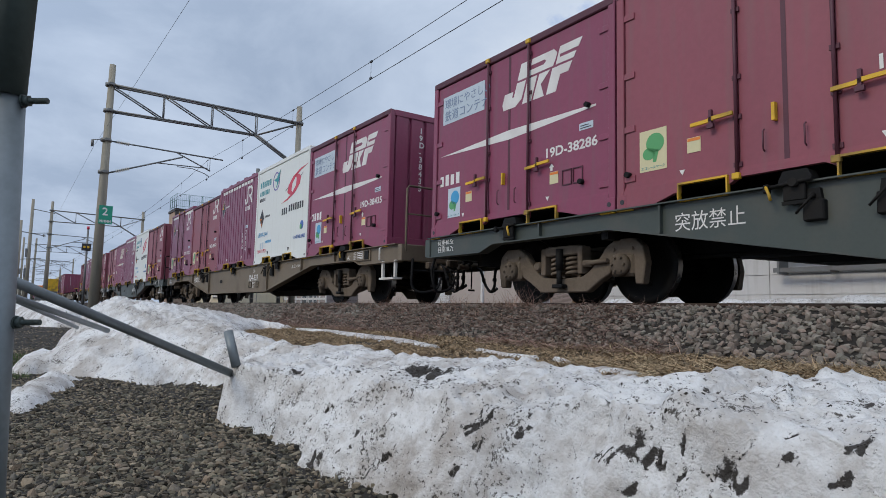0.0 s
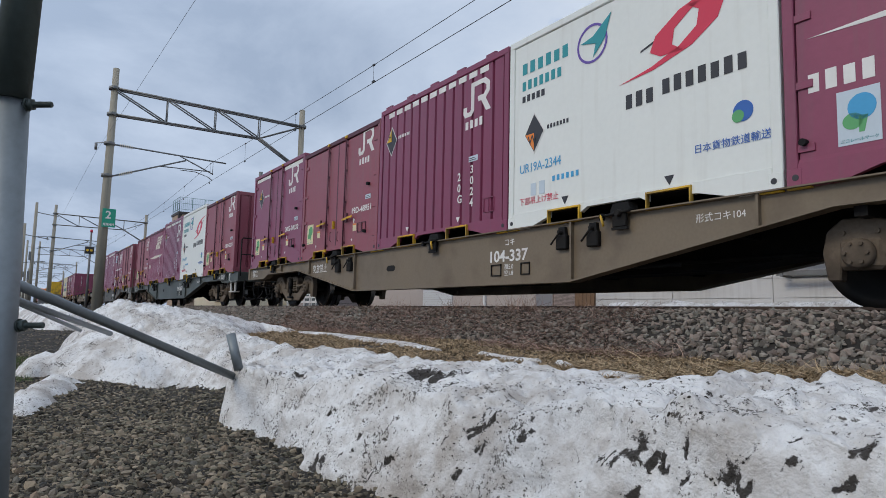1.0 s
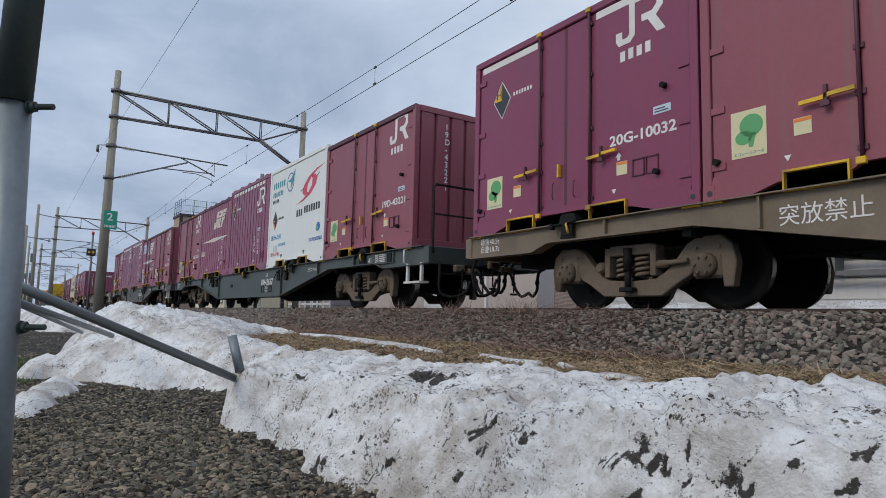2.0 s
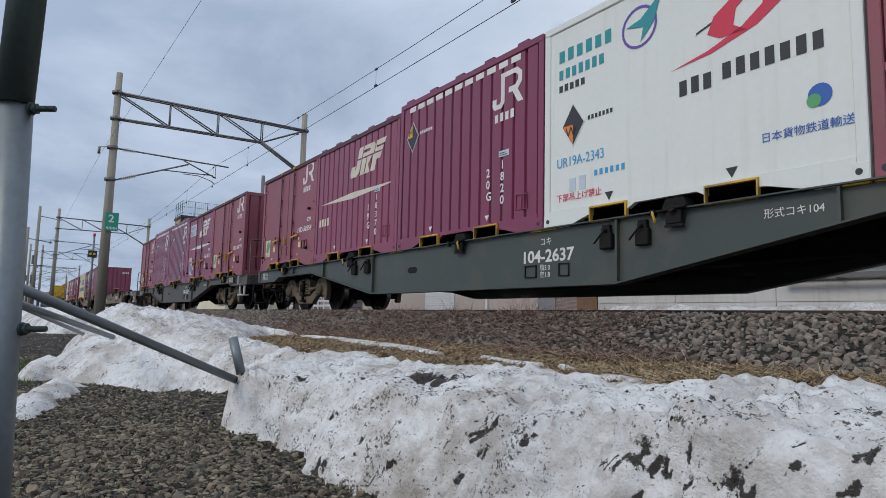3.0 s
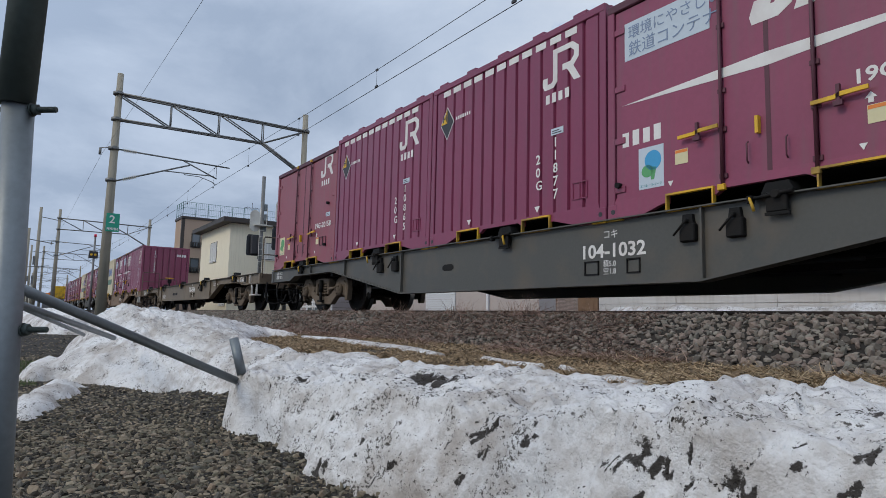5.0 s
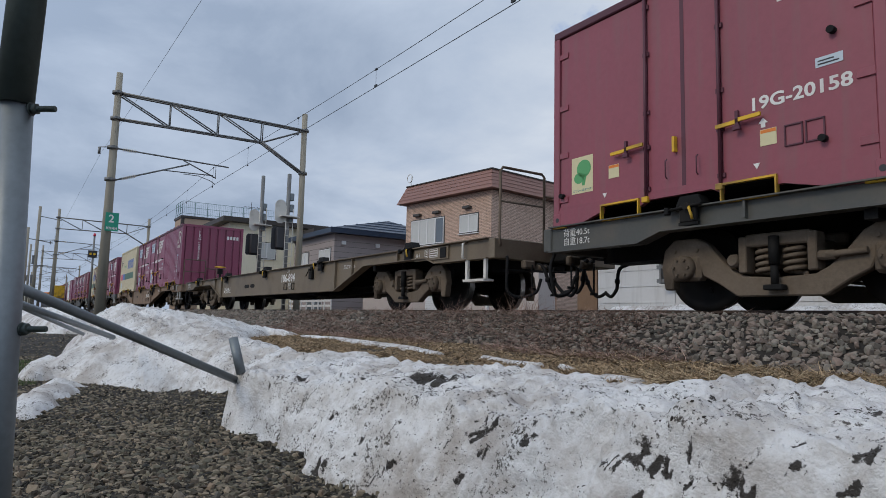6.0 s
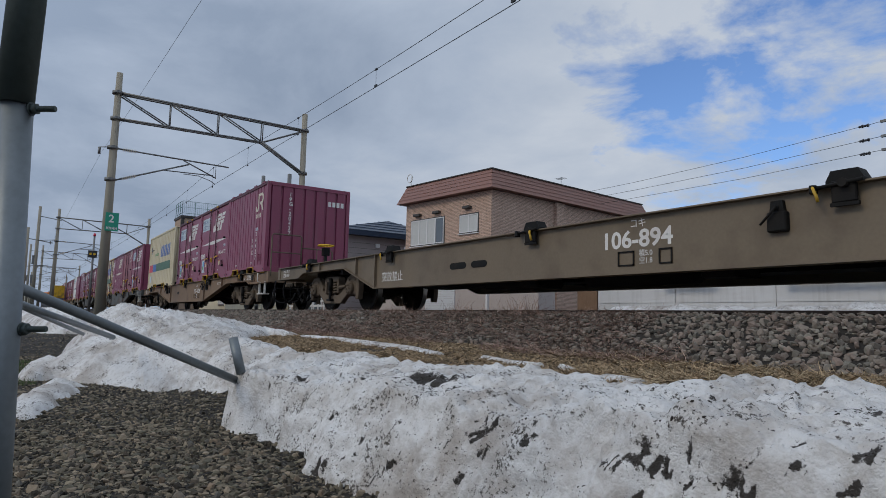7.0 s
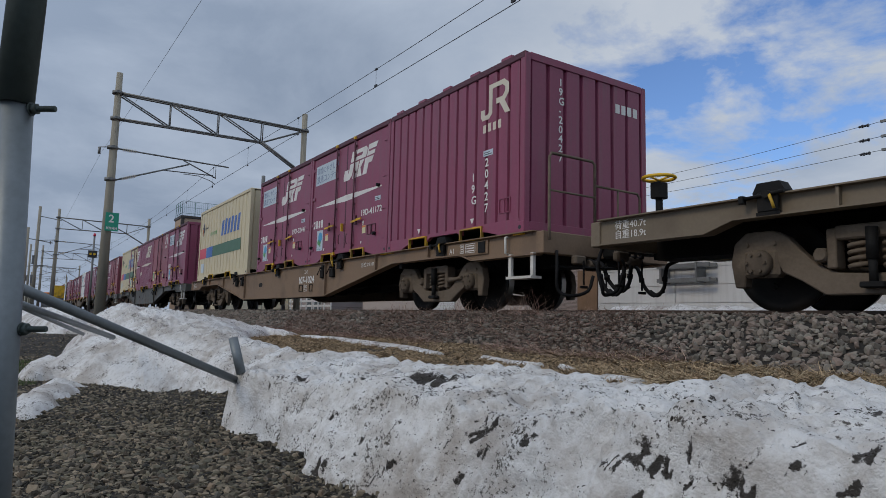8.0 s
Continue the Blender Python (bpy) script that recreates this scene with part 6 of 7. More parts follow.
def cream_block():
    h = thing("house", "cream house with dark overhanging eaves", "house", at=pose(-48.9, 13.0, 0))
    block("wall", -9.0, -.02, 0, .4, 6.75, CREAM_WALL, h)
    block("side_wall", -8.9, 0, .4, 8.5, 6.75, CREAM_WALL, h)
    block("roof", -9.6, .7, -.7, 9.0, 7.1, DARK_EAVE, h, 6.76)
    window(h, -5.6, 4.1, 1.9, 1.5, "front", 0, 3)
    window(h, -2.0, .6, 1.6, 1.1, "front", 0, 3)
    window(h, 2.2, 4.2, 1.4, 1.2, "side", 0, 2)
    block("low_wing", -3, 3.2, 5.5, 9.0, 6.1, CREAM_WALL, h)
    block("wing_cap", -3.1, 3.5, 5.3, 9.2, 6.45, DARK_EAVE, h, 6.11)
    bm = bmesh.new()
    for k in range(4):
        rod(bm, (-.9 + .0 * k, 1.5 + k * .25, 8.2), (-.9, 1.5 + k * .25, 8.21), .012, 4)
    rod(bm, (-.9, 1.8, 7.1), (-.9, 1.8, 8.6), .02, 5)
    rod(bm, (-.9, 1.2, 8.2), (-.9, 2.6, 8.2), .015, 4)
    for k in range(6):
        rod(bm, (-1.3, 1.3 + k * .22, 8.2), (-.5, 1.3 + k * .22, 8.2), .01, 4)
    part("aerial", bm, WIRE, h)


def tan_block():
    h = thing("apartment_building", "tan rendered apartment building with a mesh-fenced flat roof", "apartment building", at=pose(-66.6, 13.0, 0))
    block("wall", -3.2, 0, 0, 11, 9.2, TAN_WALL, h)
    block("coping", -3.3, .1, -.1, 11.1, 9.45, DARK_EAVE, h, 9.21)
    # Dark strip added at the corner, colouring in the unlit track-side face.
    block("dark_face_strip", -.3, .01, -.05, .25, 9.2, DARK_EAVE, h)
    for zz in (1.2, 4.0, 6.5):
        for yy in (1.0, 2.5):
            window(h, yy, zz, .75, 1.3, "side", 0, 1, FRAME_DARK, False)
            bm = bmesh.new()
            for k in range(5):
                box(bm, .02, .34, yy - .15 + k * .25, yy - .13 + k * .25, zz - .05, zz + .4)
            box(bm, .3, .34, yy - .2, yy + .95, zz + .38, zz + .42)
            part("window_rail", bm, FRAME_DARK, h)
    FENCE = mat("green_mesh_fence", (0.06, 0.16, 0.14), 0.5, var=.1)
    bm = bmesh.new()
    for k in range(4):
        rod(bm, (-3 + k, 0, 9.4), (-3 + k, 0, 10.9), .03, 5)
    for k in range(10):
        rod(bm, (0, k * 1.2, 9.4), (0, k * 1.2, 10.9), .03, 5)
    for z in (9.7, 10.3, 10.9):
        rod(bm, (-3, 0, z), (0, 0, z), .02, 4)
        rod(bm, (0, 0, z), (0, 11, z), .02, 4)
    for k in range(60):
        rod(bm, (0, k * .18, 9.5), (0, k * .18, 10.9), .008, 3, caps=False)
    part("roof_fence", bm, FENCE, h, "green mesh roof fence")


def white_shed():
    h = thing("storage_shed", "long white panelled shed with a shallow grey roof", "shed")
    y, z1, xa = 15.0, 1.85, -13.9
    block("wall", xa, 14.0, y, y + 6, z1, WHITE_WALL, h)
    for k in range(10):
        x = xa + k * 2.8
        for r in range(5):
            bm = bmesh.new()
            box(bm, x + .012, x + 2.788, y - .03, y, -.5 + r * .47, -.5 + r * .47 + .455)
            part("wall_panel", bm, WHITE_WALL, h)
    bm = bmesh.new()
    prism(bm, [(y - .35, z1), (y + 6.3, z1 + .9), (y + 6.3, z1 + 1.0), (y - .35, z1 + .1)], xa - .3, 14.3, "x")
    part("roof", bm, GALV_FAR, h, "shallow grey sheet roof")
    # a rail rack of steel angles on the wall
    for x0, x1, za, zb in ((-11.4, -9.8, 1.02, 1.40), (-8.0, -3.0, .98, 1.38), (-1.0, 5.0, .98, 1.38)):
        bm = bmesh.new()
        for z in (za, zb):
            box(bm, x0, x1, y - .42, y - .36, z - .05, z + .05)
            box(bm, x0, x1, y - .12, y - .06, z - .05, z + .05)
        k = x0 + .1
        while k < x1:
            box(bm, k, k + .05, y - .44, y - .03, za - .08, zb + .08)
            k += 1.1
        part("wall_rack", bm, GALV_FAR, h, "grey steel rack on the wall")
    b = thing("board_panel", "brown wooden board panel beside the white shed", "panel", at=pose(-14.4, 15.05, 0))
    for k in range(5):
        bm = bmesh.new()
        box(bm, -.42 + k * .168, -.26 + k * .168, -.03, .03, -.35, 1.5)
        part("board", bm, WOOD, b)
    t = thing("house", "turquoise-roofed low house beyond the white shed", "house", at=pose(-15.5, 34, 0))
    block("wall", 0, 12, 0, 8, 4.2, WHITE_WALL, t)
    bm = bmesh.new()
    prism(bm, [(-.5, 4.2), (8.5, 4.2), (8.5, 4.4), (4, 5.8), (-.5, 4.5)], -.5, 12.5, "x")
    part("roof", bm, BLUE_SHEET, t, "turquoise sheet roof")


brown_house()
grey_house()
cream_block()
tan_block()
white_shed()
_f = thing("garden_fence", "low white picket fence beyond the track", "fence", at=pose(-36.5, 14.5, 0))
for k in range(3):
    bm = bmesh.new()
    box(bm, -3, 3.5, -.02, .02, .1 + k * .28, .22 + k * .28)
    part("rail", bm, FRAME_WHITE, _f)
for k in range(8):
    bm = bmesh.new()
    box(bm, -3 + k * .9, -2.9 + k * .9, .02, .08, -.4, .95)
    part("post", bm, FRAME_WHITE, _f)
_hb = thing("house", "pale low building far down the line", "house", at=pose(-260, 4, 0))
block("wall", -12, 0, -14, 0, 6.0, CREAM_WALL, _hb)
block("roof", -12.5, .5, -14.5, .5, 6.6, GALV_FAR, _hb, 6.01)
# far roofs and trees behind the line close the horizon
_rng = random.Random(4)
_far = mat("far_haze_wall", (0.30, 0.30, 0.30), 0.9, var=.15)
for k in range(26):
    x, y = -330 + k * 15 + _rng.uniform(-4, 4), 60 + _rng.uniform(0, 50)
    if -30 < x < 12:
        continue
    fh = thing("house", "far pale house with a dark pitched roof", "house", "far houses", at=pose(x, y, 0))
    w, d, z = _rng.uniform(7, 11), _rng.uniform(7, 10), _rng.uniform(3.0, 5.6)
    block("wall", 0, w, 0, d, z, _far if k % 2 else CREAM_WALL, fh)
    bm = bmesh.new()
    prism(bm, [(-.4, z), (d + .4, z), (d / 2, z + 1.6)], -.4, w + .4, "x")
    part("roof", bm, ROOF_NAVY if k % 3 else ROOF_RED, fh)

# ---------------------------------------------------------------- pipe frame beside the camera
RIGHT = Vector((0.55, 0.835, 0.024))
_p = thing("scaffold_post", "galvanised pipe post with bolts and dark green sleeve", "post")
bm = bmesh.new()
rod(bm, (-1.707, .008, -1.0), (-1.606, -.031, .275), .0305, 28)
part("post", bm, ZINC, _p, "galvanised steel pipe post")
bm = bmesh.new()
rod(bm, (-1.605, -.036, .272), (-1.578, -.024, .95), .0365, 28)
part("sleeve", bm, ZINC_DARK, _p, "dark green weathered sleeve")
for c in (Vector((-1.585, -.004, .262)), Vector((-1.634, .017, -.202))):
    bm = bmesh.new()
    rod(bm, c - RIGHT * .07, c + RIGHT * .050, .0058, 10)
    for k in range(14):
        rod(bm, c + RIGHT * (.016 + k * .0024), c + RIGHT * (.0172 + k * .0024), .0066, 10)
    b = part("bolt", bm, ZINC_DARK, _p, "threaded bolt end")
    bm = bmesh.new()
    rod(bm, c + RIGHT * .000, c + RIGHT * .011, .0125, 6)
    rod(bm, c - RIGHT * .003, c + RIGHT * .000, .0145, 14)
    part("nut", bm, ZINC_DARK, b, "hexagon nut and washer")


def brace(a, b, r, label):
    t = thing("brace_pipe", label, "pipe", "brace pipes of the frame")
    bm = bmesh.new()
    rod(bm, a, b, r, 20)
    part("pipe", bm, ZINC, t)


_d = (Vector((-4.24, 1.15, -.55)) - Vector((-3.48, 0, -.06)))
brace(Vector((-3.48, 0, -.06)) - _d * .6, Vector((-4.24, 1.15, -.55)) + _d * .12, .0243, "galvanised brace pipe running down into the snow")
_d = (Vector((-7.0, .76, -.39)) - Vector((-5.51, .05, -.13)))
brace(Vector((-5.51, .05, -.13)) - _d * .5, Vector((-7.0, .76, -.39)) + _d * .1, .0243, "galvanised brace pipe farther along the frame")
_d = (Vector((-7.15, .53, -.32)) - Vector((-5.51, .04, -.11)))
brace(Vector((-5.51, .04, -.14)) - _d * .5, Vector((-7.15, .53, -.37)) + _d * .1, .017, "thin galvanised brace pipe farther along the frame")
_s = thing("pipe_stub", "short open galvanised pipe stub standing in the snow", "pipe")
bm = bmesh.new()
lathe(bm, [(.030, -.24), (.030, .0), (.0255, .0), (.0255, -.2)], 24, "z")
_q = part("stub", bm, ZINC, _s)
_s.matrix_basis = Matrix.Translation((-4.275, 1.20, -.315)) @ (Vector((-4.275, 1.20, -.315)) - Vector((-4.235, 1.225, -.44))).to_track_quat("Z", "Y").to_matrix().to_4x4()

# thawing snow along the foot of the shed
_m = []
for k in range(60):
    x = -12.6 + k * .13
    _m.append((x, 14.2, .18 + .16 * noise.noise((x * .9, 0, 3)) + .05 * noise.noise((x * 3, 0, 1))))
bm = bmesh.new()
prev = None
for x, y, z in _m:
    ring = [bm.verts.new((x, y - .9, -.4)), bm.verts.new((x, y - .35, z * .6)), bm.verts.new((x, y, z + .14)), bm.verts.new((x, y + .4, z * .7)), bm.verts.new((x, y + .7, -.4))]
    if prev:
        for a, b, c, d in zip(prev, prev[1:], ring[1:], ring):
            bm.faces.new((a, b, c, d)).smooth = True
    prev = ring
bmesh.ops.recalc_face_normals(bm, faces=bm.faces)
tagged(new("snow_strip", done(bm, "snow_strip")), "thawing snow along the foot of the shed", "snow", kind="stuff").data.materials.append(SNOW)

# ---------------------------------------------------------------- stones, clods, straw and weeds
STONE = mat("ballast_stone", (0.190, 0.178, 0.148), 0.9, var=0.25, scale=8, fine=60, bump=0.3, island=0.50, alt=(0.185, 0.140, 0.115))
STONE_ONE = mat("single_ballast_stone", (0.190, 0.178, 0.148), 0.9, var=0.25, scale=8, fine=60, bump=0.3, per_piece=0.50, alt=(0.185, 0.140, 0.115))
PEBBLE = mat("brown_gravel", (0.094, 0.087, 0.062), 0.9, var=0.35, scale=14, fine=90, bump=0.4, island=0.9, alt=(0.170, 0.135, 0.095))
PEBBLE_ONE = mat("single_gravel_stone", (0.105, 0.100, 0.085), 0.9, var=0.3, scale=14, fine=90, bump=0.4, per_piece=0.75, alt=(0.17, 0.125, 0.085))
CLOD = mat("wet_dirt_clod", (0.026, 0.021, 0.016), 0.9, var=0.35, scale=20, fine=90, bump=0.5, island=0.5)
STRAW = mat("dead_straw", (0.42, 0.33, 0.20), 0.85, var=0.2, scale=5, fine=40, island=0.55, alt=(0.26, 0.18, 0.10))
WEED = mat("dead_red_weed", (0.235, 0.130, 0.110), 0.9, var=0.2, scale=5, fine=40, island=0.6, alt=(0.30, 0.22, 0.165))
LITTER = mat("brown_plant_litter", (0.21, 0.145, 0.085), 0.9, var=0.2, scale=5, fine=40, island=0.65, alt=(0.30, 0.22, 0.13))

_ico = bmesh.new()
bmesh.ops.create_icosphere(_ico, subdivisions=1, radius=1.0)
ICO_V = np.array([v.co[:] for v in _ico.verts])
ICO_F = np.array([[v.index for v in f.verts] for f in _ico.faces])
_ico.free()
rng = np.random.default_rng(11)


def stone_shapes(n, flat, rough):
    out = []
    for _ in range(n):
        v = ICO_V / np.max(np.abs(ICO_V), axis=1, keepdims=True) ** rng.uniform(.1, .6)
        v = v * (1 + rng.uniform(-rough, rough, (len(ICO_V), 1)))
        v = v + rng.uniform(-rough, rough, v.shape) * .5
        out.append(v * np.array([1.0, rng.uniform(.6, .9), flat * rng.uniform(.8, 1.3)]))
    return out


def turns(n):
    q = rng.normal(size=(n, 4))
    q /= np.linalg.norm(q, axis=1, keepdims=True)
    w, x, y, z = q.T
    return np.stack([1 - 2 * (y * y + z * z), 2 * (x * y - z * w), 2 * (x * z + y * w), 2 * (x * y + z * w), 1 - 2 * (x * x + z * z), 2 * (y * z - x * w),
                     2 * (x * z - y * w), 2 * (y * z + x * w), 1 - 2 * (x * x + y * y)], 1).reshape(n, 3, 3)


def heap(name, places, sizes, shapes, material, label, category, tip=1.0):
    """Many stones in one mesh. tip below 1 lets them lie flatter."""
    n = len(places)
    R = turns(n)
    which = rng.integers(0, len(shapes), n)
    V = np.stack(shapes)[which] * sizes[:, None, None]
    if tip < 1:
        a = rng.uniform(0, math.tau, n)
        Z = np.zeros((n, 3, 3))
        Z[:, 0, 0], Z[:, 0, 1], Z[:, 1, 0], Z[:, 1, 1], Z[:, 2, 2] = np.cos(a), -np.sin(a), np.sin(a), np.cos(a), 1
        flat = rng.random(n) > tip
        R[flat] = Z[flat]
    V = np.einsum("nij,nkj->nki", R, V) + places[:, None, :]
    F = ICO_F[None] + (np.arange(n) * len(ICO_V))[:, None, None]
    me = bpy.data.meshes.new(name)
    me.from_pydata(V.reshape(-1, 3).tolist(), [], F.reshape(-1, 3).tolist())
    me.materials.append(material)
    return tagged(new(name, me), label, category, kind="stuff")


def scatter(x0, x1, y0, y1, gap, height, keep=None):
    """Jittered grid of places on a surface."""
    out = []
    x = x0
    while x < x1:
        y = y0
        while y < y1:
            px, py = x + rng.uniform(-.45, .45) * gap, y + rng.uniform(-.45, .45) * gap
            if keep is None or keep(px, py):
                out.append((px, py, height(px, py)))
            y += gap
        x += gap
    return np.array(out)


SH = stone_shapes(16, .55, .30)
near_b = scatter(-9.5, 1.0, 4.35, 6.02, .049, ground_z)
far_b = scatter(-26, -9.5, 4.35, 6.0, .075, ground_z)
pl = np.concatenate([near_b, far_b])
sz = np.concatenate([rng.uniform(.017, .037, len(near_b)), rng.uniform(.032, .055, len(far_b))])
pl[:, 2] += rng.uniform(-.018, .020, len(pl))
ballast = heap("ballast", pl, sz, SH, STONE, "grey-brown crushed stone ballast of the track bed", "ballast", .45)
cess = scatter(-7, .8, 6.35, 7.0, .12, lambda x, y: -.115)
heap("ballast_bed", cess, rng.uniform(.03, .05, len(cess)), SH, STONE, "crushed stone between the rails", "ballast", .6)

gk = lambda x, y: snow_z(x, y) < ground_z(x, y) + .015 and (y - .02) < -x * .62
near_g = scatter(-4.6, -1.7, -.5, 1.45, .0215, ground_z, gk)
far_g = np.concatenate([scatter(-10, -4.6, -.7, 1.7, .034, ground_z, gk), scatter(-18, -10, -.9, 1.9, .075, ground_z, gk)])
pl = np.concatenate([near_g, far_g])
sz = np.concatenate([rng.uniform(.006, .0165, len(near_g)) * rng.choice([.8, 1, 1, 1.6], len(near_g)), rng.uniform(.008, .021, len(far_g))])
flats = scatter(-5.5, -1.7, -.5, 1.45, .066, ground_z, gk)
flats[:, 2] += .006
pl = np.concatenate([pl, flats])
sz = np.concatenate([sz, rng.uniform(.010, .021, len(flats)) * rng.choice([.8, 1, 1.35], len(flats))])
gravel = heap("gravel", pl, sz, stone_shapes(16, .42, .34), PEBBLE, "dark brown gravel on the verge below the snow", "gravel", .45)


def singles(parent, name, places, lo, hi, material):
    """Stones that can be picked out one by one, on a few shared meshes."""
    meshes = []
    for k in range(8):
        me = bpy.data.meshes.new(name)
        me.from_pydata(SH[k].tolist(), [], ICO_F.tolist())
        me.materials.append(material)
        meshes.append(me)
    for k, p in enumerate(places):
        ob = new(name, meshes[k % 8])
        ob.parent = parent
        s = rng.uniform(lo, hi)
        ob.matrix_basis = Matrix.LocRotScale(Vector(p) + Vector((0, 0, .4 * lo)), Euler(rng.uniform(0, 6.28, 3)), (s, s, s))


singles(ballast, "stone", scatter(-3.6, -.6, 4.38, 5.2, .098, ground_z), .028, .045, STONE_ONE)
singles(gravel, "stone", scatter(-4.0, -2.2, .1, 1.2, .095, ground_z, gk), .010, .028, PEBBLE_ONE)


def strips(name, roots, material, length, lift, width, label, category, curl=.5, lean=None):
    """Dry blades and stems: bent strips of three joints, two faces wide."""
    V, F = [], []
    for x, y, z in roots:
        L = rng.uniform(*length)
        a = rng.uniform(0, math.tau) if lean is None else rng.normal(*lean)
        e = rng.uniform(*lift)
        d = np.array([math.cos(a) * math.cos(e), math.sin(a) * math.cos(e), math.sin(e)])
        s = np.array([-math.sin(a), math.cos(a), rng.uniform(-.5, .5)]) * rng.uniform(*width)
        p = np.array([x, y, z])
        bend = rng.normal(0, curl, 3) * np.array([1, 1, .5]) - np.array([0, 0, .35 * math.sin(e)])
        b = len(V)
        for k in range(4):
            w = 1 - .28 * k
            V += [p - s * w, p + s * w]
            p = p + d * L / 3
            d = d + bend / 3
            d /= np.linalg.norm(d)
        F += [(b + 2 * k, b + 2 * k + 1, b + 2 * k + 3, b + 2 * k + 2) for k in range(3)]
    me = bpy.data.meshes.new(name)
    me.from_pydata([tuple(v) for v in V], [], F)
    me.materials.append(material)
    return tagged(new(name, me), label, category, kind="stuff")


def patchy(x, y, f, cut, seed):
    return noise.noise((x * f, y * f, seed)) > cut


bare = lambda x, y: snow_z(x, y) < ground_z(x, y) + .01
straw = scatter(-3.7, .4, 2.9, 4.5, .026, ground_z, lambda x, y: bare(x, y) and y < 4.25 + .25 * noise.noise((x * 2, 1, 1)) and patchy(x, y, 2.0, -.25 if x > -2.6 else .1, 4))
straw = straw[rng.random(len(straw)) < .85]
straw[:, 2] += .01
strips("dead_grass", straw, STRAW, (.07, .28), (-.12, .32), (.002, .005), "flattened straw-coloured dead grass beside the ballast", "grass", .55)
tall = scatter(-3.4, .2, 3.5, 4.4, .26, ground_z)
strips("tall_straw", tall, STRAW, (.25, .5), (.05, .5), (.0015, .003), "long dry grass stems leaning over the stones", "grass", .4)
lit = scatter(-11, -1.2, 2.0, 4.35, .031, ground_z, lambda x, y: bare(x, y) and patchy(x, y, 2.4, -.55, 8))
lit[:, 2] += .008
strips("plant_litter", lit, LITTER, (.04, .16), (-.08, .4), (.002, .006), "brown dead leaves and stems on the verge", "litter", .8)
leaves = lit[rng.random(len(lit)) < .4]
strips("fallen_leaves", leaves, LITTER, (.02, .06), (-.2, .5), (.005, .013), "curled brown fallen leaves on the verge", "leaves", .9)
lit2 = lit[rng.random(len(lit)) < .5]
heap("earth_crumbs", lit2, rng.uniform(.006, .022, len(lit2)), SH, LITTER, "brown earth crumbs on the verge", "earth", .6)
weeds = scatter(-13, -2.9, 3.95, 5.40, .028, ground_z, lambda x, y: patchy(x, y, .9, -.08 - .25 * min(max((-x - 5) / 4, 0), 1), 12) and (x < -4.0 or patchy(x, y, 1.5, .1, 2)))
weeds[:, 2] += .02
strips("dead_weeds", weeds, WEED, (.08, .30), (-.08, .38), (.0018, .0040), "tangled reddish-brown dead weeds over the ballast", "weeds", .7)


def bramble(x, y, n, size):
    roots = np.array([(x + rng.normal(0, size * .5), y + rng.normal(0, .12), ground_z(x, y) + .01) for _ in range(n)])
    strips("dry_shrub", roots, WEED, (size * .5, size * 1.3), (.2, 1.35), (.0018, .0035), "bare tangled dry shrub at the ballast edge", "shrub", .9)


for _x, _y, _n, _s in ((-6.1, 5.25, 120, .32), (-7.6, 5.3, 60, .26), (-4.6, 5.15, 50, .2), (-9.2, 5.3, 50, .25), (-24.5, 3.6, 120, 1.2), (-33, 3.9, 110, 1.3), (-40, 4.0, 80, 1.2)):
    bramble(_x, _y, _n, _s)

# dirt on the snow: a crust of crumbs, gathered in patches, and some big lumps
BIG_CLODS = ((-2.71, 1.67, -.48, .085), (-2.58, 1.73, -.51, .080), (-2.48, 1.79, -.46, .030), (-1.87, 1.49, -.57, .062), (-1.63, 1.44, -.56, .040), (-1.64, 1.46, -.51, .030),
             (-1.80, 1.44, -.64, .040), (-2.00, 1.43, -.65, .025), (-2.35, 1.35, -.74, .042), (-2.42, 1.30, -.82, .050), (-3.03, 1.39, -.65, .040), (-2.60, 1.31, -.70, .028),
             (-2.66, 1.26, -.79, .022), (-1.89, 1.40, -.73, .025), (-3.63, 1.45, -.52, .050), (-3.89, 1.32, -.59, .030), (-1.15, 1.42, -.50, .045), (-1.09, 1.43, -.52, .042),
             (-.99, 1.43, -.47, .038), (-.87, 1.42, -.49, .048), (-1.21, 1.41, -.56, .028), (-.89, 1.41, -.52, .030), (-.63, 1.49, -.44, .036), (-.67, 1.46, -.49, .030))
SMALL_CLODS = ((-.76, 1.43, -.46, .018), (-.76, 1.47, -.42, .016), (-1.23, 1.46, -.41, .013), (-.90, 1.69, -.35, .014), (-1.20, 1.77, -.37, .022), (-.72, 1.71, -.33, .022),
               (-1.17, 1.41, -.61, .025), (-.85, 1.41, -.53, .025), (-3.59, 1.47, -.59, .030), (-2.85, 1.22, -.86, .055))


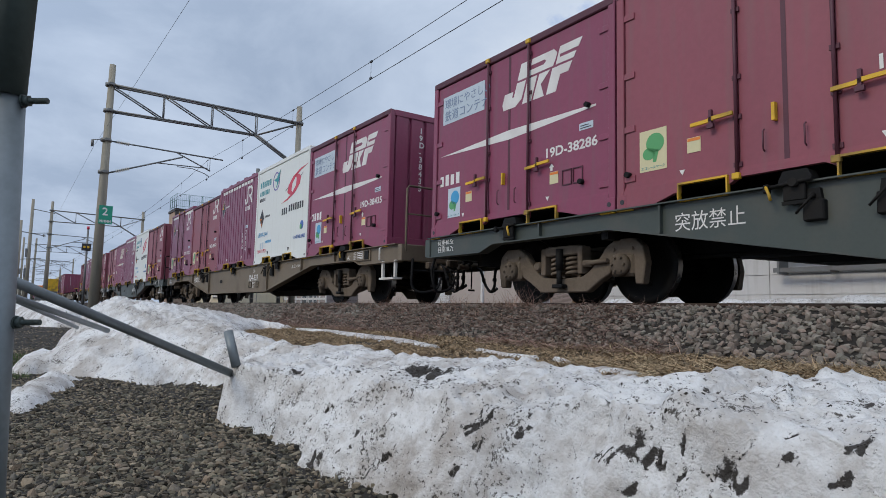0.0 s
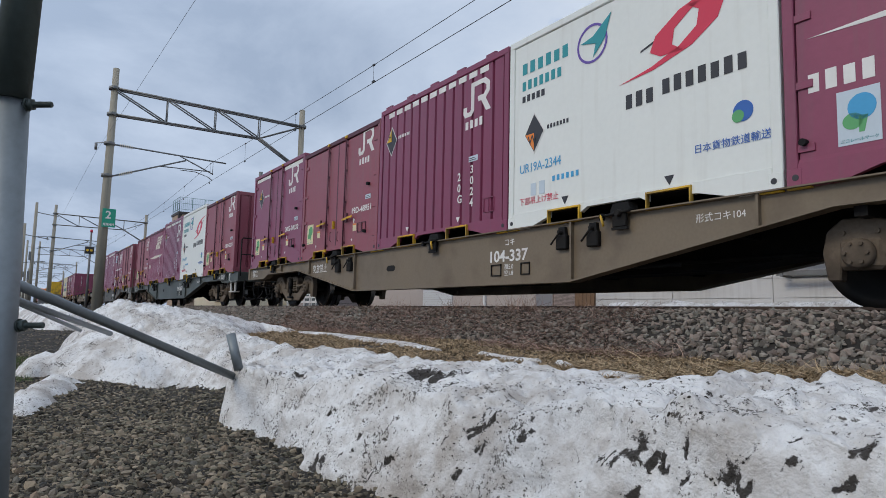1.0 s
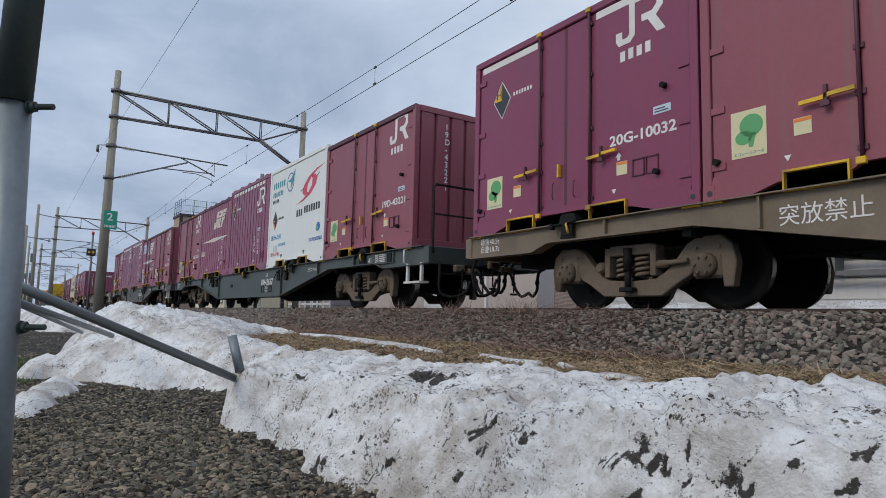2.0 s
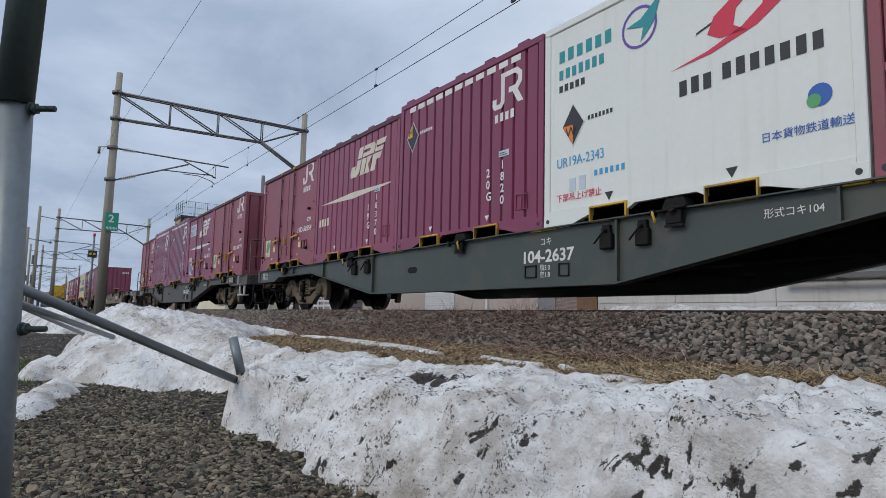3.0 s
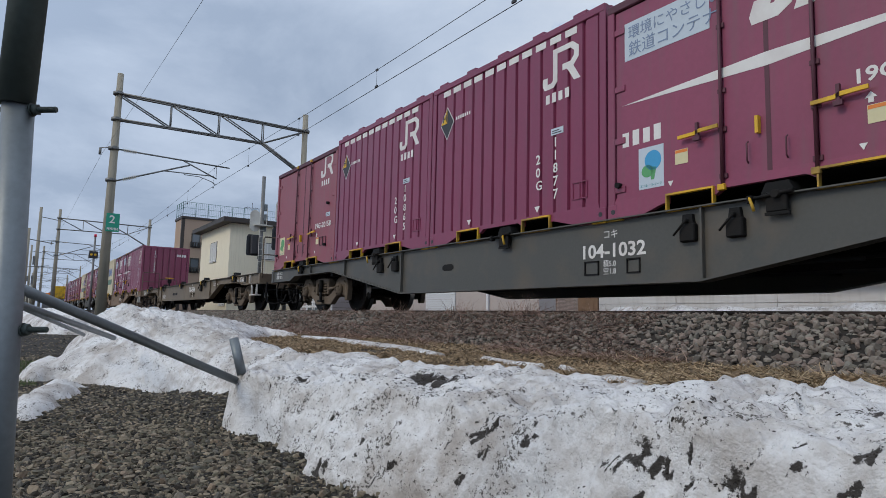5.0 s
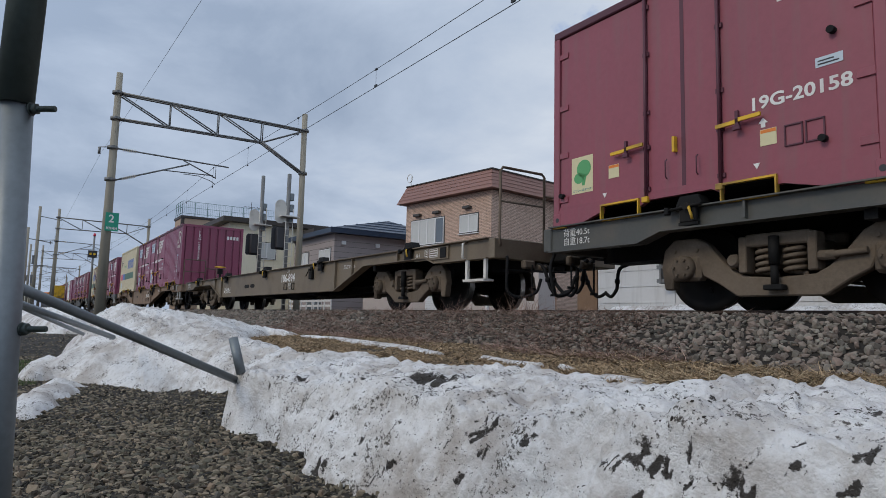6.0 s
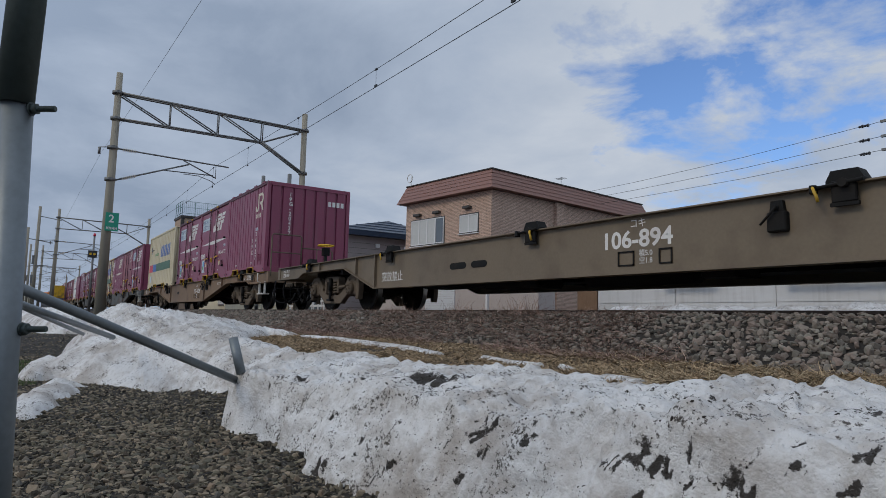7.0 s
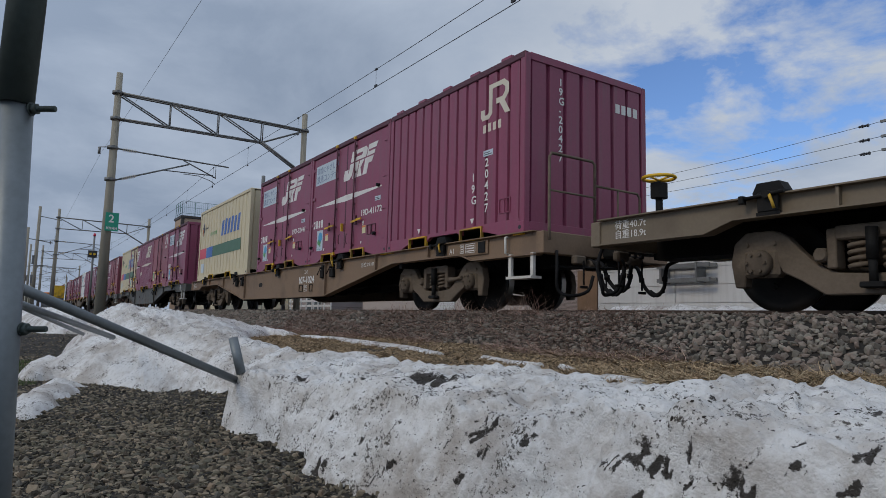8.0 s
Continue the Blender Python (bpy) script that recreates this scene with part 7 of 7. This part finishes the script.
def on_sheet(me, n, lo, hi):
    """Random places on a sheet, evenly by area, within a stretch along x; kept where the sheet lies above the ground."""
    co = np.empty(len(me.vertices) * 3)
    me.vertices.foreach_get("co", co)
    co = co.reshape(-1, 3)
    q = np.empty(len(me.polygons) * 4, int)
    me.polygons.foreach_get("vertices", q)
    q = q.reshape(-1, 4)
    a, b, c, d = (co[q[:, i]] for i in range(4))
    area = np.linalg.norm(np.cross(c - a, d - b), axis=1) * ((a[:, 0] > lo) & (a[:, 0] < hi) & (a[:, 2] > -.93))
    pick = rng.choice(len(q), n, p=area / area.sum())
    u, v = rng.random((n, 1)), rng.random((n, 1))
    P = (a[pick] * (1 - u) + b[pick] * u) * (1 - v) + (d[pick] * (1 - u) + c[pick] * u) * v
    return P[P[:, 2] > np.interp(P[:, 1], [q[0] for q in SECTION], [q[1] for q in SECTION]) + .03]


crumbs = on_sheet(snow_bank.data, 60000, -9.5, .2)
crumbs = np.array([p for p in crumbs if noise.noise(Vector(p) * 4.0) + .8 * noise.noise(Vector(p) * 13) > .16 + .45 * rng.random()])
heap("snow_dirt", crumbs, rng.uniform(.0012, .0036, len(crumbs)) * rng.choice([.6, 1, 1, 1.8], len(crumbs)), SH, CLOD, "dark dirt crumbs on the old snow", "dirt", .5)
crust = on_sheet(snow_bank.data, 170000, -4.4, -.3)
clods = [np.array(c) for c in BIG_CLODS + SMALL_CLODS]
for c in on_sheet(snow_bank.data, 240, -4.4, -.4):
    clods.append(np.array([*c, rng.uniform(.006, .015) * rng.choice([.8, 1, 1.6])]))
_co = np.empty(len(snow_bank.data.vertices) * 3)
snow_bank.data.vertices.foreach_get("co", _co)
_co = _co.reshape(-1, 3)
soil = np.zeros(len(_co), np.float32)
lumps, lsize = [], []


def soil_reach(P, c):
    """Nearness to a clod: 0 at its middle, 1 at its ragged rim."""
    w = c[3]
    mid = crust[np.argmin(((crust - c[:3]) ** 2).sum(1))]
    off = P - mid
    d = np.sqrt(off[:, 0] ** 2 + .8 * off[:, 1] ** 2 + 2.2 * (off[:, 2] - .5 * off[:, 0]) ** 2)
    near = np.nonzero(d < 1.9 * w + .008)[0]
    return [(i, d[i] / w + (.12 if w < .055 else -.15) + 1.1 * noise.noise(Vector(P[i]) * (1.6 / w)) + 1.0 * noise.noise(Vector(P[i]) * 38)) for i in near]


for c in clods:
    for i, e in soil_reach(_co, c):
        soil[i] = max(soil[i], min(max(1.05 - .8 * e, 0), .62))
    for i, e in soil_reach(crust, c):
        if e < .95 and rng.random() < .5:
            lumps.append(crust[i] + rng.normal(0, .001, 3))
            lsize.append(rng.uniform(.0014, .0030 + .022 * c[3]))
        elif e < 1.8 and rng.random() < .03:
            lumps.append(crust[i])
            lsize.append(rng.uniform(.001, .0024))
snow_bank.data.attributes.new("soil", "FLOAT", "POINT").data.foreach_set("value", soil)
heap("dirt_clods", np.array(lumps), np.array(lsize), SH, CLOD, "dark wet dirt clods lying on the snow bank", "dirt", .5)
MOSS = mat("green_moss", (0.055, 0.095, 0.022), 0.95, var=0.3, island=0.4)
moss = scatter(-9.4, -7.2, -.12, .22, .022, ground_z, bare)
strips("moss", moss, MOSS, (.02, .06), (.2, 1.2), (.002, .005), "green moss and young grass on the verge", "moss", .5)

motions()
